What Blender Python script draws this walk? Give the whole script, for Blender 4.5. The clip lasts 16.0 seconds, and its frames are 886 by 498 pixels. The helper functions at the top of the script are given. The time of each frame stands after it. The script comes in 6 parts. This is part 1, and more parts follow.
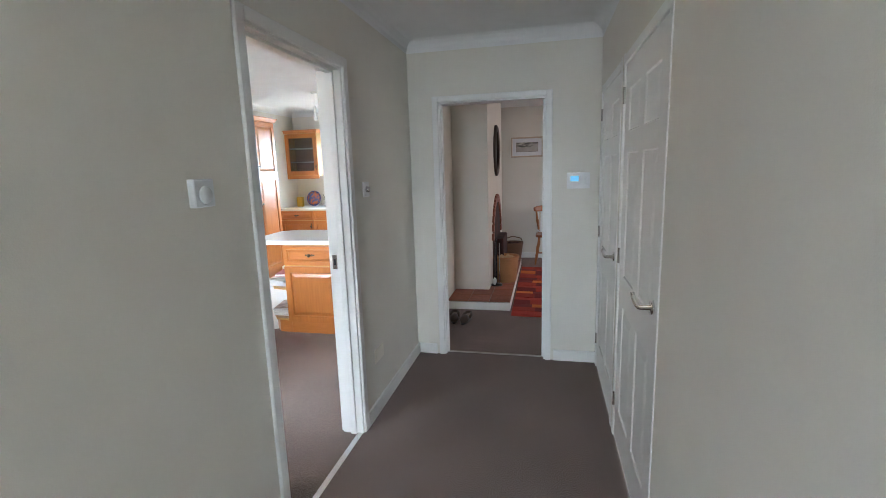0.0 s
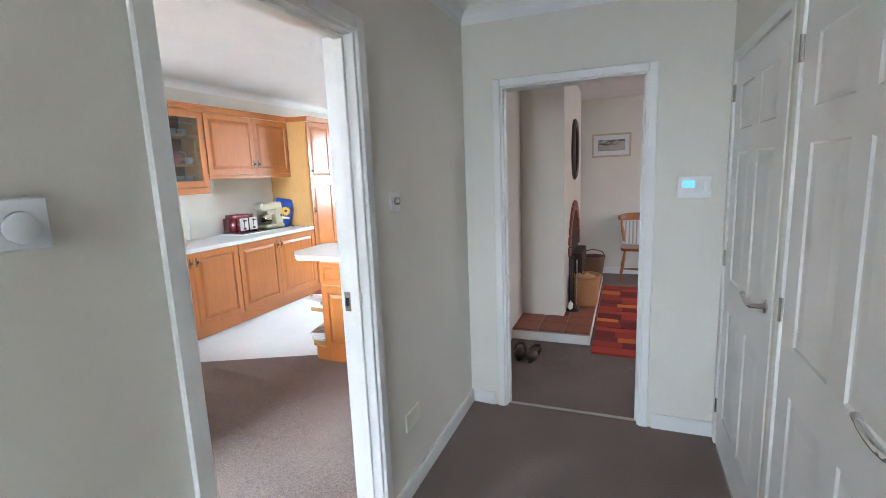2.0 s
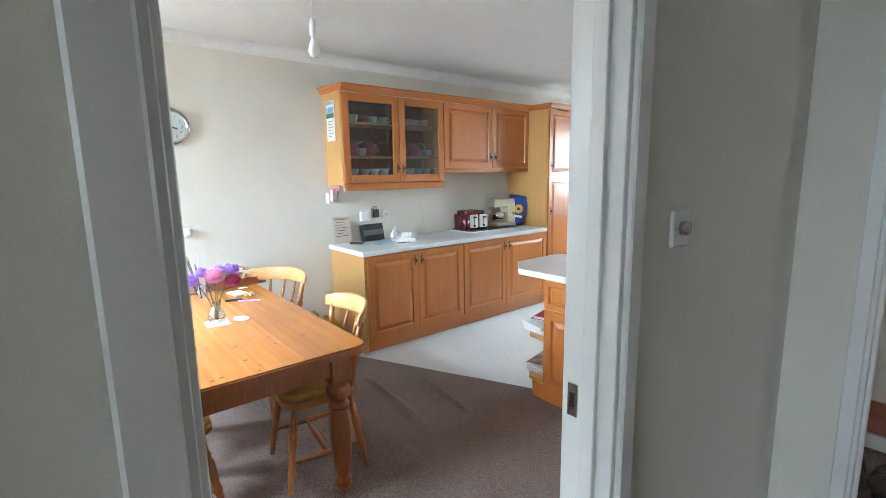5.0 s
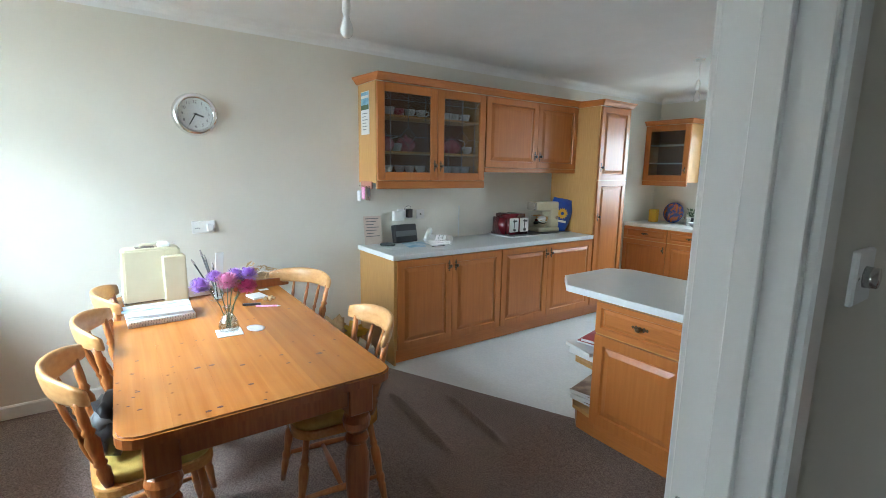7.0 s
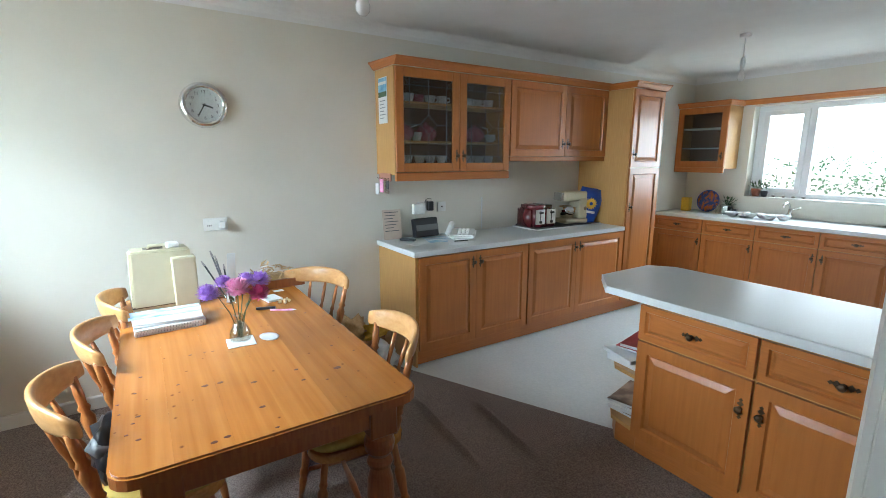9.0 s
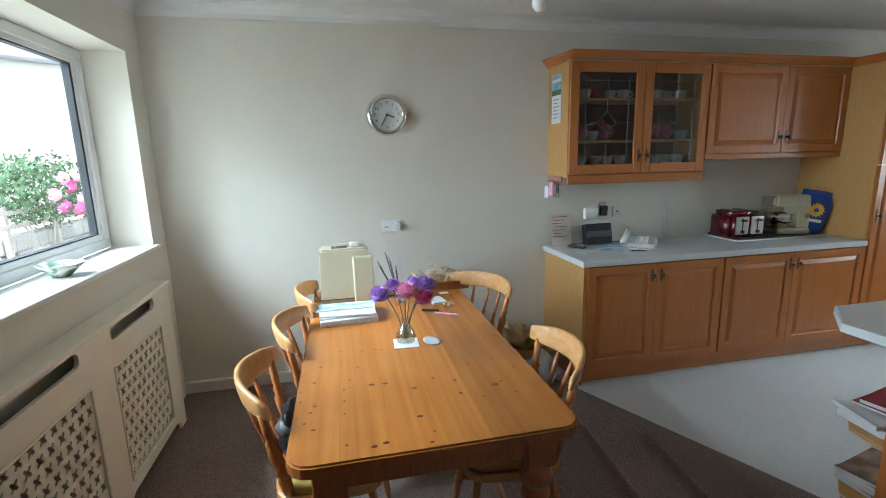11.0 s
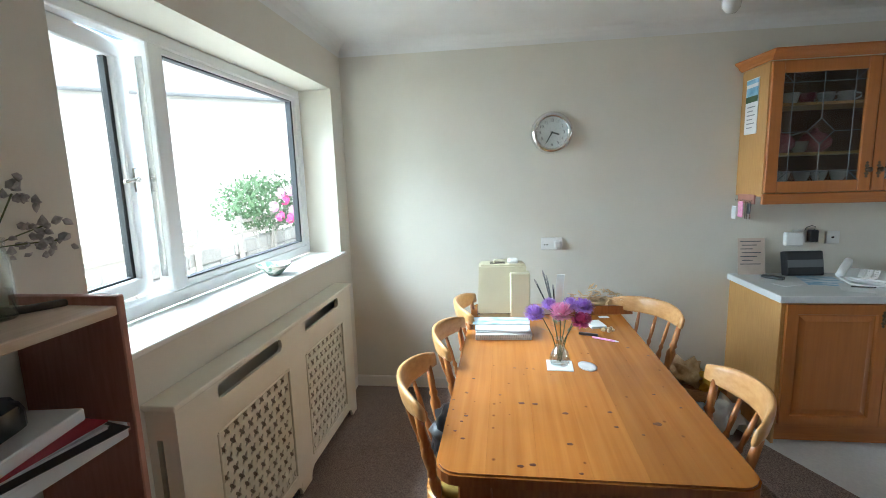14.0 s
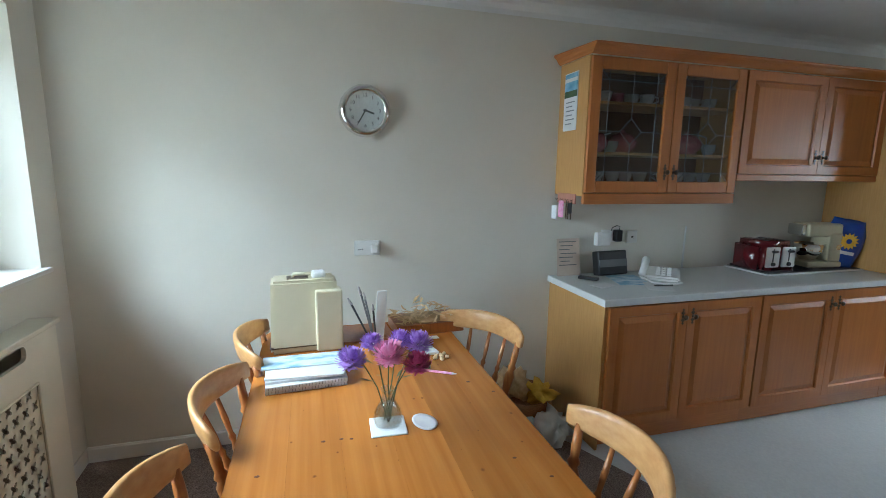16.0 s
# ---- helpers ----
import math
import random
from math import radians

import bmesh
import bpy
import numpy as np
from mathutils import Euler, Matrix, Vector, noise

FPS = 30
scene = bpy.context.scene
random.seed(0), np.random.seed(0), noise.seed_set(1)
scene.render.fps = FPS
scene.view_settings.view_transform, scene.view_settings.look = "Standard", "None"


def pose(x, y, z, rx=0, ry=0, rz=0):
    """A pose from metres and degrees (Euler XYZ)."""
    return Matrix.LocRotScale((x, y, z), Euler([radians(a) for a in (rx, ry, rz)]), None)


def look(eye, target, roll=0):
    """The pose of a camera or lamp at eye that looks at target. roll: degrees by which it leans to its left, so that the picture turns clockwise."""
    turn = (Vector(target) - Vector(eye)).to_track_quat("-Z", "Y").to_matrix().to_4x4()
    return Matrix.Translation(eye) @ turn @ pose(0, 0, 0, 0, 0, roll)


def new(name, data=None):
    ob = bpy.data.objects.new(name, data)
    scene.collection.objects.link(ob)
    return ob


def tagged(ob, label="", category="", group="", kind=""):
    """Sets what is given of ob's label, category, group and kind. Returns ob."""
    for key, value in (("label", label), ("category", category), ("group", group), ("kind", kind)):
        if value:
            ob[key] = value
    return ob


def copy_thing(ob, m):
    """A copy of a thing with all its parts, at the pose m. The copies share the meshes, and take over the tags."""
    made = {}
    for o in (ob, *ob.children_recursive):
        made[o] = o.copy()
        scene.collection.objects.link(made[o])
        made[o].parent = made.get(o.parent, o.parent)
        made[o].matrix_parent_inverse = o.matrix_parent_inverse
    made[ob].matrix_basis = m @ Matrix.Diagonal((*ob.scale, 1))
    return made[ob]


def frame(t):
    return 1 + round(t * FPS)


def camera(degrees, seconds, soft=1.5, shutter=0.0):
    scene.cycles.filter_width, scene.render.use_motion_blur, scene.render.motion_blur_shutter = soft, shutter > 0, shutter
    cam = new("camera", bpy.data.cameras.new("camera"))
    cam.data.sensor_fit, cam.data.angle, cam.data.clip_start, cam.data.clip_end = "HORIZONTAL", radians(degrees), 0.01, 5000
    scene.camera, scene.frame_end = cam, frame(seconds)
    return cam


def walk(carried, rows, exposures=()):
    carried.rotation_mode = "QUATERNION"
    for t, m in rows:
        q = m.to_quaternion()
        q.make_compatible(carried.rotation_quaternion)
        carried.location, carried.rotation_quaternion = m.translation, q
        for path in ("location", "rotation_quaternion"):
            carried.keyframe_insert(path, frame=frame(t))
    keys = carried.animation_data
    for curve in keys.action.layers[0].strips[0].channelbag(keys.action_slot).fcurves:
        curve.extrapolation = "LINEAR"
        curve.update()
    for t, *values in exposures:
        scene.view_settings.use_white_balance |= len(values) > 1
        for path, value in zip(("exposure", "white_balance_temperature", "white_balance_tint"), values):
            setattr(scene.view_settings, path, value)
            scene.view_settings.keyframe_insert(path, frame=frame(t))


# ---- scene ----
cam = camera(87.8, 16.0, 0.9)
PATH = [
    (0, (0.489, 0.679, 1.516), (0.058, 2.601, 1.172), -1.8),
    (0.5, (0.429, 0.929, 1.522), (0.016, 2.858, 1.193), -1.7),
    (1, (0.415, 1.093, 1.511), (-0.029, 3.018, 1.197), -1.6),
    (1.5, (0.414, 1.279, 1.508), (-0.129, 3.177, 1.186), -1.7),
    (2, (0.388, 1.456, 1.519), (-0.342, 3.29, 1.196), -2.3),
    (2.5, (0.383, 1.622, 1.52), (-0.593, 3.337, 1.197), -3.2),
    (3, (0.353, 1.796, 1.526), (-0.845, 3.367, 1.214), -3.0),
    (3.5, (0.297, 1.864, 1.528), (-1.041, 3.315, 1.205), -3.5),
    (4, (0.178, 1.957, 1.532), (-1.256, 3.314, 1.21), -3.2),
    (6.5, (-0.299, 2.281, 1.558), (-1.891, 3.447, 1.232), 1.0),
    (7, (-0.34, 2.309, 1.56), (-1.951, 3.445, 1.226), 0.9),
    (7.5, (-0.37, 2.332, 1.556), (-1.994, 3.445, 1.206), 0.9),
    (8, (-0.419, 2.343, 1.568), (-2.046, 3.445, 1.192), 0.4),
    (10.5, (-0.677, 2.462, 1.598), (-2.5, 3.183, 1.2), -0.9),
    (11, (-0.665, 2.446, 1.617), (-2.583, 2.862, 1.228), -1.3),
    (11.5, (-0.633, 2.425, 1.633), (-2.588, 2.617, 1.261), -1.3),
    (12, (-0.626, 2.432, 1.634), (-2.595, 2.442, 1.285), -1.4),
    (12.5, (-0.623, 2.442, 1.634), (-2.59, 2.277, 1.31), -1.6),
    (13, (-0.624, 2.451, 1.631), (-2.582, 2.192, 1.318), -1.8),
    (13.5, (-0.627, 2.452, 1.63), (-2.583, 2.166, 1.323), -1.8),
    (14, (-0.648, 2.454, 1.629), (-2.607, 2.19, 1.325), -1.8),
    (14.5, (-0.772, 2.454, 1.625), (-2.738, 2.284, 1.298), -1.6),
    (15, (-0.989, 2.463, 1.619), (-2.961, 2.45, 1.286), -0.8),
    (15.5, (-1.155, 2.471, 1.606), (-3.111, 2.719, 1.268), 0.2),
    (16, (-1.319, 2.48, 1.587), (-3.214, 3.027, 1.256), 0.8),
]
walk(cam, [(t, look(eye, target, roll)) for t, eye, target, roll in PATH],
     [(0, 2.3, 6000, 13), (0.5, 2.78, 5900, 13), (1, 2.78, 5850, 13), (2, 2.72, 5850, 13), (3, 2.53, 5850, 13), (4, 2.36, 5850, 12), (6.4, 1.47, 5850, 5), (7, 1.37, 5850, 5), (8, 1.33, 5900, 5),
      (10.4, 0.84, 5850, 5), (11.5, 0.66, 5950, 5), (12.5, 0.80, 6000, 5), (13.5, 0.95, 6000, 5), (14.2, 0.86, 5950, 5), (15, 0.28, 5850, 4), (15.5, 0.26, 5800, 4), (16, 0.52, 5700, 4)])

# ---------------------------------------------------------------- world and light
world = bpy.data.worlds.new("sky")
scene.world = world
world.use_nodes = True
wn = world.node_tree.nodes
sky = wn.new("ShaderNodeTexSky")
sky.sky_type, sky.sun_disc = "NISHITA", False
sky.sun_elevation, sky.sun_rotation = radians(47), radians(82)
sky.dust_density = 4.0
wn["Background"].inputs[1].default_value = 0.14
world.node_tree.links.new(sky.outputs[0], wn["Background"].inputs[0])

sun = new("sun", bpy.data.lights.new("sun", "SUN"))
sun.data.energy, sun.data.angle, sun.data.color = 2.4, radians(4), (1.0, 0.96, 0.9)
sun.matrix_world = look((15, 2.0, 16), (0, 0, 0))


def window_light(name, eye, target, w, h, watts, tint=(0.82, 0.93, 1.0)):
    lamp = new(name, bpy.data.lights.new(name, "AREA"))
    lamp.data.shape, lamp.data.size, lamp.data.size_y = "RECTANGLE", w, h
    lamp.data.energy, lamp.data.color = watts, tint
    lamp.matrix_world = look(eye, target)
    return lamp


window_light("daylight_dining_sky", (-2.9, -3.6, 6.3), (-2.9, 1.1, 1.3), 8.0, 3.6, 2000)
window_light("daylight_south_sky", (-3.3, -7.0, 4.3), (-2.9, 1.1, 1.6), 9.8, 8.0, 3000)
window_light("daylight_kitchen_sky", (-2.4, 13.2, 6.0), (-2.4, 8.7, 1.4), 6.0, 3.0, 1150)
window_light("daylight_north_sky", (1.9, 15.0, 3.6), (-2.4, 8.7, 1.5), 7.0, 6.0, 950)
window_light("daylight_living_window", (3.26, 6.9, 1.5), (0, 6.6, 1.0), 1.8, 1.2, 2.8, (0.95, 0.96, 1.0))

# ---------------------------------------------------------------- materials


def mat(name, col, rough=0.5, metal=0.0, col2=None, scale=20.0, stretch=(1, 1, 1), bump=0.0, bscale=200.0, detail=4.0,
        spec=0.5, coat=0.0, vary=0.0, emit=0.0, big=0.0, contrast=(0.3, 0.7)):
    m = bpy.data.materials.new(name)
    m.use_nodes = True
    nt = m.node_tree
    n, l = nt.nodes, nt.links
    b = n["Principled BSDF"]
    b.inputs["Roughness"].default_value, b.inputs["Metallic"].default_value = rough, metal
    b.inputs["Specular IOR Level"].default_value, b.inputs["Coat Weight"].default_value = spec, coat
    b.inputs["Coat Roughness"].default_value = 0.15
    b.inputs["Base Color"].default_value = (*col, 1)
    tc = n.new("ShaderNodeTexCoord")
    mp = n.new("ShaderNodeMapping")
    mp.inputs["Scale"].default_value = stretch
    l.new(tc.outputs["Object"], mp.inputs["Vector"])
    last = None
    if vary:
        oi = n.new("ShaderNodeObjectInfo")
        off = n.new("ShaderNodeVectorMath")
        off.operation = "MULTIPLY_ADD"
        cx = n.new("ShaderNodeCombineXYZ")
        for k in range(3):
            l.new(oi.outputs["Random"], cx.inputs[k])
        off.inputs[1].default_value = (37.0, 19.0, 53.0)
        l.new(cx.outputs[0], off.inputs[0])
        l.new(tc.outputs["Object"], off.inputs[2])
        l.new(off.outputs[0], mp.inputs["Vector"])
    if col2:
        nz = n.new("ShaderNodeTexNoise")
        nz.inputs["Scale"].default_value, nz.inputs["Detail"].default_value = scale, detail
        l.new(mp.outputs[0], nz.inputs["Vector"])
        rp = n.new("ShaderNodeValToRGB")
        rp.color_ramp.elements[0].position, rp.color_ramp.elements[1].position = contrast
        rp.color_ramp.elements[0].color, rp.color_ramp.elements[1].color = (*col, 1), (*col2, 1)
        l.new(nz.outputs["Fac"], rp.inputs[0])
        last = rp.outputs[0]
        if big:
            n2 = n.new("ShaderNodeTexNoise")
            n2.inputs["Scale"].default_value, n2.inputs["Detail"].default_value = 1.7, 3.0
            l.new(tc.outputs["Object"], n2.inputs["Vector"])
            mr = n.new("ShaderNodeMapRange")
            mr.inputs[1].default_value, mr.inputs[2].default_value = 0.3, 0.7
            mr.inputs[3].default_value, mr.inputs[4].default_value = 1 - big, 1 + big
            l.new(n2.outputs["Fac"], mr.inputs[0])
            hs = n.new("ShaderNodeHueSaturation")
            l.new(mr.outputs[0], hs.inputs["Value"])
            l.new(last, hs.inputs["Color"])
            last = hs.outputs[0]
        if vary:
            mv = n.new("ShaderNodeMapRange")
            mv.inputs[3].default_value, mv.inputs[4].default_value = 1 - vary, 1 + vary
            l.new(oi.outputs["Random"], mv.inputs[0])
            hv = n.new("ShaderNodeHueSaturation")
            l.new(mv.outputs[0], hv.inputs["Value"])
            l.new(last, hv.inputs["Color"])
            last = hv.outputs[0]
        l.new(last, b.inputs["Base Color"])
    if bump:
        nb = n.new("ShaderNodeTexNoise")
        nb.inputs["Scale"].default_value, nb.inputs["Detail"].default_value = bscale, 3.0
        l.new(mp.outputs[0], nb.inputs["Vector"])
        bp = n.new("ShaderNodeBump")
        bp.inputs["Strength"].default_value, bp.inputs["Distance"].default_value = bump, 0.004
        l.new(nb.outputs["Fac"], bp.inputs["Height"])
        l.new(bp.outputs[0], b.inputs["Normal"])
    if emit:
        b.inputs["Emission Color"].default_value = (*col, 1)
        b.inputs["Emission Strength"].default_value = emit
    return m


def knotty(m, col, density, size, stretch):
    """Adds dark knots, long along the grain, to a wood."""
    n, l = m.node_tree.nodes, m.node_tree.links
    b = n["Principled BSDF"]
    src = b.inputs["Base Color"].links[0].from_socket
    tc = n.new("ShaderNodeTexCoord")
    mp = n.new("ShaderNodeMapping")
    mp.inputs["Scale"].default_value = stretch
    l.new(tc.outputs["Object"], mp.inputs["Vector"])
    vo = n.new("ShaderNodeTexVoronoi")
    vo.voronoi_dimensions = "2D"
    vo.inputs["Scale"].default_value = density
    l.new(mp.outputs[0], vo.inputs["Vector"])
    mr = n.new("ShaderNodeMapRange")
    mr.inputs[1].default_value, mr.inputs[2].default_value = 1.0, 0.25
    dv = n.new("ShaderNodeMath")
    dv.operation = "DIVIDE"
    sep = n.new("ShaderNodeSeparateColor")
    l.new(vo.outputs["Color"], sep.inputs[0])
    big = n.new("ShaderNodeMapRange")
    big.inputs[1].default_value, big.inputs[2].default_value = 0.70, 0.97
    big.inputs[3].default_value, big.inputs[4].default_value = 0.0001, size
    l.new(sep.outputs[0], big.inputs[0])
    l.new(vo.outputs["Distance"], dv.inputs[0])
    l.new(big.outputs[0], dv.inputs[1])
    l.new(dv.outputs[0], mr.inputs[0])
    mx = n.new("ShaderNodeMix")
    mx.data_type = "RGBA"
    mx.inputs["B"].default_value = (*col, 1)
    l.new(mr.outputs[0], mx.inputs["Factor"])
    l.new(src, mx.inputs["A"])
    l.new(mx.outputs["Result"], b.inputs["Base Color"])
    return m


def glassy(name, rough=0.0, tint=(1, 1, 1), ior=1.45):
    """Thin clear glass: it lets light straight through and mirrors at a glance."""
    m = bpy.data.materials.new(name)
    m.use_nodes = True
    n, l = m.node_tree.nodes, m.node_tree.links
    n.remove(n["Principled BSDF"])
    tr, gl, mx, fr = n.new("ShaderNodeBsdfTransparent"), n.new("ShaderNodeBsdfGlossy"), n.new("ShaderNodeMixShader"), n.new("ShaderNodeLayerWeight")
    tr.inputs[0].default_value = (*tint, 1)
    gl.inputs["Roughness"].default_value = rough
    fr.inputs["Blend"].default_value = 0.5
    pw, sc = n.new("ShaderNodeMath"), n.new("ShaderNodeMapRange")
    pw.operation = "POWER"
    pw.inputs[1].default_value = 4.0
    sc.inputs[3].default_value, sc.inputs[4].default_value = (ior - 1) * 0.07, 0.45
    l.new(fr.outputs["Facing"], pw.inputs[0])
    l.new(pw.outputs[0], sc.inputs[0])
    l.new(sc.outputs[0], mx.inputs[0])
    l.new(tr.outputs[0], mx.inputs[1])
    l.new(gl.outputs[0], mx.inputs[2])
    l.new(mx.outputs[0], n["Material Output"].inputs[0])
    return m


WALL = mat("cream_wall_paint", (0.70, 0.668, 0.59), 0.75, col2=(0.73, 0.70, 0.622), scale=3, bump=0.12, bscale=260, spec=0.3)
CEIL = mat("white_ceiling_paint", (0.76, 0.76, 0.75), 0.85, col2=(0.80, 0.80, 0.79), scale=4, bump=0.25, bscale=120, spec=0.2)
GLOSS = mat("white_gloss_paint", (0.74, 0.732, 0.70), 0.36, col2=(0.77, 0.762, 0.73), scale=5, bump=0.03, bscale=60)
UPVC = mat("white_window_plastic", (0.80, 0.81, 0.82), 0.28, col2=(0.78, 0.79, 0.80), scale=9)
GASKET = mat("dark_window_gasket", (0.03, 0.035, 0.04), 0.6)
CARPET = mat("brown_carpet", (0.108, 0.080, 0.069), 0.97, col2=(0.335, 0.268, 0.238), scale=150, bump=0.5, bscale=420, spec=0.1, big=0.12)
VINYL = mat("pale_grey_vinyl", (0.57, 0.60, 0.60), 0.42, col2=(0.64, 0.67, 0.665), scale=60, bump=0.05, bscale=90, big=0.05)
OAK = mat("honey_wood", (0.43, 0.142, 0.030), 0.38, col2=(0.49, 0.170, 0.038), scale=6, stretch=(9, 9, 0.5), bump=0.012, bscale=40, spec=0.45, coat=0.15, vary=0.07, big=0.10, detail=4.0)
OAKH = mat("honey_wood_level", (0.43, 0.142, 0.030), 0.32, col2=(0.49, 0.170, 0.038), scale=14, stretch=(0.7, 9, 9), bump=0.05, bscale=40, coat=0.25, vary=0.07)
PLY = mat("yellow_wood_panel", (0.50, 0.27, 0.085), 0.4, col2=(0.56, 0.32, 0.11), scale=12, stretch=(8, 8, 0.6), bump=0.04, bscale=40, vary=0.05)
PINE = knotty(mat("varnished_pine", (0.345, 0.112, 0.017), 0.27, col2=(0.46, 0.175, 0.033), scale=4, stretch=(0.3, 9, 6), bump=0.03, bscale=30, coat=0.15, spec=0.38, vary=0.13, big=0.16, detail=9.0, contrast=(0.28, 0.72)),
              (0.17, 0.048, 0.010), 16.0, 0.11, (0.7, 0.9, 1))
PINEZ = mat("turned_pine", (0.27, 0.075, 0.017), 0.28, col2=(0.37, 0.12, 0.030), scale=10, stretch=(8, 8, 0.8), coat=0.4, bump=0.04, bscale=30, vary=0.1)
BEECH = mat("chair_beech", (0.47, 0.215, 0.058), 0.26, col2=(0.57, 0.29, 0.09), scale=12, stretch=(2, 7, 7), coat=0.3, bump=0.04, bscale=40, vary=0.1)
# Crest rails slightly paler than the beech of the seats.
CREST = mat("pale_crest_beech", (0.49, 0.245, 0.085), 0.30, col2=(0.60, 0.34, 0.14), scale=9, stretch=(2, 5, 5), bump=0.04, bscale=40, vary=0.08, spec=0.45)
BEECHD = mat("chair_spindle_wood", (0.32, 0.10, 0.026), 0.32, col2=(0.45, 0.18, 0.05), scale=12, stretch=(8, 8, 0.8), coat=0.3, vary=0.1)
WORKTOP = mat("grey_worktop", (0.52, 0.54, 0.53), 0.3, col2=(0.60, 0.62, 0.61), scale=220, bump=0.02, bscale=200, big=0.03)
EDGING = mat("white_worktop_edge", (0.72, 0.74, 0.74), 0.3, col2=(0.68, 0.70, 0.70), scale=30)
BRONZE = mat("antique_bronze", (0.10, 0.075, 0.05), 0.35, 0.9, col2=(0.16, 0.11, 0.07), scale=60)
CHROME = mat("chrome", (0.80, 0.80, 0.80), 0.09, 1.0)
BRIGHT = mat("brushed_bright_steel", (0.74, 0.74, 0.73), 0.34, 0.95)
SATIN = mat("satin_steel", (0.62, 0.61, 0.59), 0.25, 1.0)
PLASTIC = mat("white_plastic", (0.82, 0.82, 0.80), 0.3, col2=(0.72, 0.72, 0.70), scale=10)
CREAMP = mat("cream_plastic", (0.58, 0.53, 0.37), 0.42, col2=(0.62, 0.57, 0.41), scale=8, bump=0.03, bscale=300)
CREAMRAD = mat("cream_cover_paint", (0.78, 0.735, 0.61), 0.4, col2=(0.82, 0.775, 0.66), scale=6, bump=0.05, bscale=120)
BLACK = mat("black_plastic", (0.016, 0.016, 0.018), 0.3, col2=(0.022, 0.022, 0.025), scale=20)
DARK = mat("dark_recess", (0.03, 0.027, 0.025), 0.9)
LEAD = mat("lead_came", (0.15, 0.155, 0.16), 0.5, 0.3)
GLASS = glassy("clear_glass", 0.01, (0.97, 0.985, 0.98), 1.4)
SMOKED = glassy("cabinet_glass", 0.02, (0.80, 0.80, 0.79), 1.6)
VGLASS = glassy("vase_glass", 0.02, (0.93, 0.95, 0.945), 2.9)
WATER = glassy("water", 0.0, (0.95, 0.97, 0.96), 1.3)
PAPER = mat("white_paper", (0.74, 0.74, 0.73), 0.7, col2=(0.68, 0.69, 0.70), scale=12)
PAPERB = mat("pale_blue_paper", (0.16, 0.38, 0.56), 0.4, col2=(0.66, 0.74, 0.80), scale=8, stretch=(1, 2.5, 1), contrast=(0.38, 0.55))
INK = mat("grey_ink", (0.09, 0.09, 0.10), 0.7)
RED = mat("dark_red_enamel", (0.075, 0.004, 0.008), 0.16, col2=(0.12, 0.008, 0.013), scale=10, coat=0.6)
CRIMSON = mat("crimson_cover", (0.33, 0.02, 0.035), 0.45, col2=(0.40, 0.03, 0.05), scale=15)
BLUE = mat("blue_bag", (0.012, 0.05, 0.30), 0.3, col2=(0.02, 0.09, 0.42), scale=12)
YELLOW = mat("yellow_cloth", (0.66, 0.40, 0.035), 0.85, col2=(0.74, 0.48, 0.07), scale=40, bump=0.2, bscale=300)
CUSHION = mat("ochre_cushion", (0.42, 0.29, 0.06), 0.92, col2=(0.52, 0.37, 0.09), scale=30, bump=0.35, bscale=250)
TERRA = mat("terracotta_tile", (0.22, 0.065, 0.035), 0.55, col2=(0.30, 0.10, 0.055), scale=25, bump=0.1, bscale=90, vary=0.14)
GROUT = mat("grey_grout", (0.30, 0.27, 0.24), 0.9, col2=(0.36, 0.33, 0.30), scale=60)
WICKER = mat("wicker", (0.30, 0.13, 0.045), 0.6, col2=(0.46, 0.23, 0.09), scale=60, stretch=(1, 1, 3), bump=0.6, bscale=120)
DARKWICK = mat("dark_wicker", (0.09, 0.045, 0.022), 0.6, col2=(0.17, 0.09, 0.045), scale=60, stretch=(1, 1, 3), bump=0.6, bscale=120)
# Brown darkened to hold the dimness inside the glazed cabinets.
INNER = mat("shade_dark_cabinet_back", (0.15, 0.062, 0.028), 0.6, col2=(0.19, 0.08, 0.036), scale=10, stretch=(8, 8, 0.6))
SOOT = mat("soot", (0.02, 0.012, 0.01), 0.9, col2=(0.07, 0.025, 0.02), scale=12)
RUGR = mat("rug_red", (0.30, 0.028, 0.016), 0.95, col2=(0.40, 0.045, 0.025), scale=120, bump=0.7, bscale=350, vary=0.25)
RUGO = mat("rug_orange", (0.58, 0.14, 0.02), 0.95, col2=(0.68, 0.19, 0.035), scale=120, bump=0.7, bscale=350, vary=0.2)
RUGD = mat("rug_maroon", (0.14, 0.014, 0.014), 0.95, col2=(0.20, 0.022, 0.02), scale=120, bump=0.7, bscale=350, vary=0.2)
LEATHER = mat("brown_leather", (0.035, 0.022, 0.014), 0.5, col2=(0.055, 0.035, 0.022), scale=25)
MAHOG = mat("red_brown_wood", (0.40, 0.175, 0.130), 0.42, col2=(0.48, 0.225, 0.175), scale=14, stretch=(7, 7, 0.7), bump=0.05, bscale=40, coat=0.15)
STEM = mat("flower_stem", (0.07, 0.10, 0.03), 0.7, col2=(0.12, 0.11, 0.05), scale=30)
LEAF = mat("green_leaf", (0.04, 0.085, 0.035), 0.55, col2=(0.085, 0.15, 0.07), scale=15, vary=0.2)
PURPLE = mat("purple_petal", (0.34, 0.15, 0.60), 0.6, col2=(0.58, 0.38, 0.78), scale=70)
PINK = mat("pink_petal", (0.72, 0.20, 0.42), 0.6, col2=(0.86, 0.50, 0.68), scale=70)
MAGENTA = mat("magenta_petal", (0.46, 0.02, 0.15), 0.6, col2=(0.70, 0.12, 0.34), scale=70)
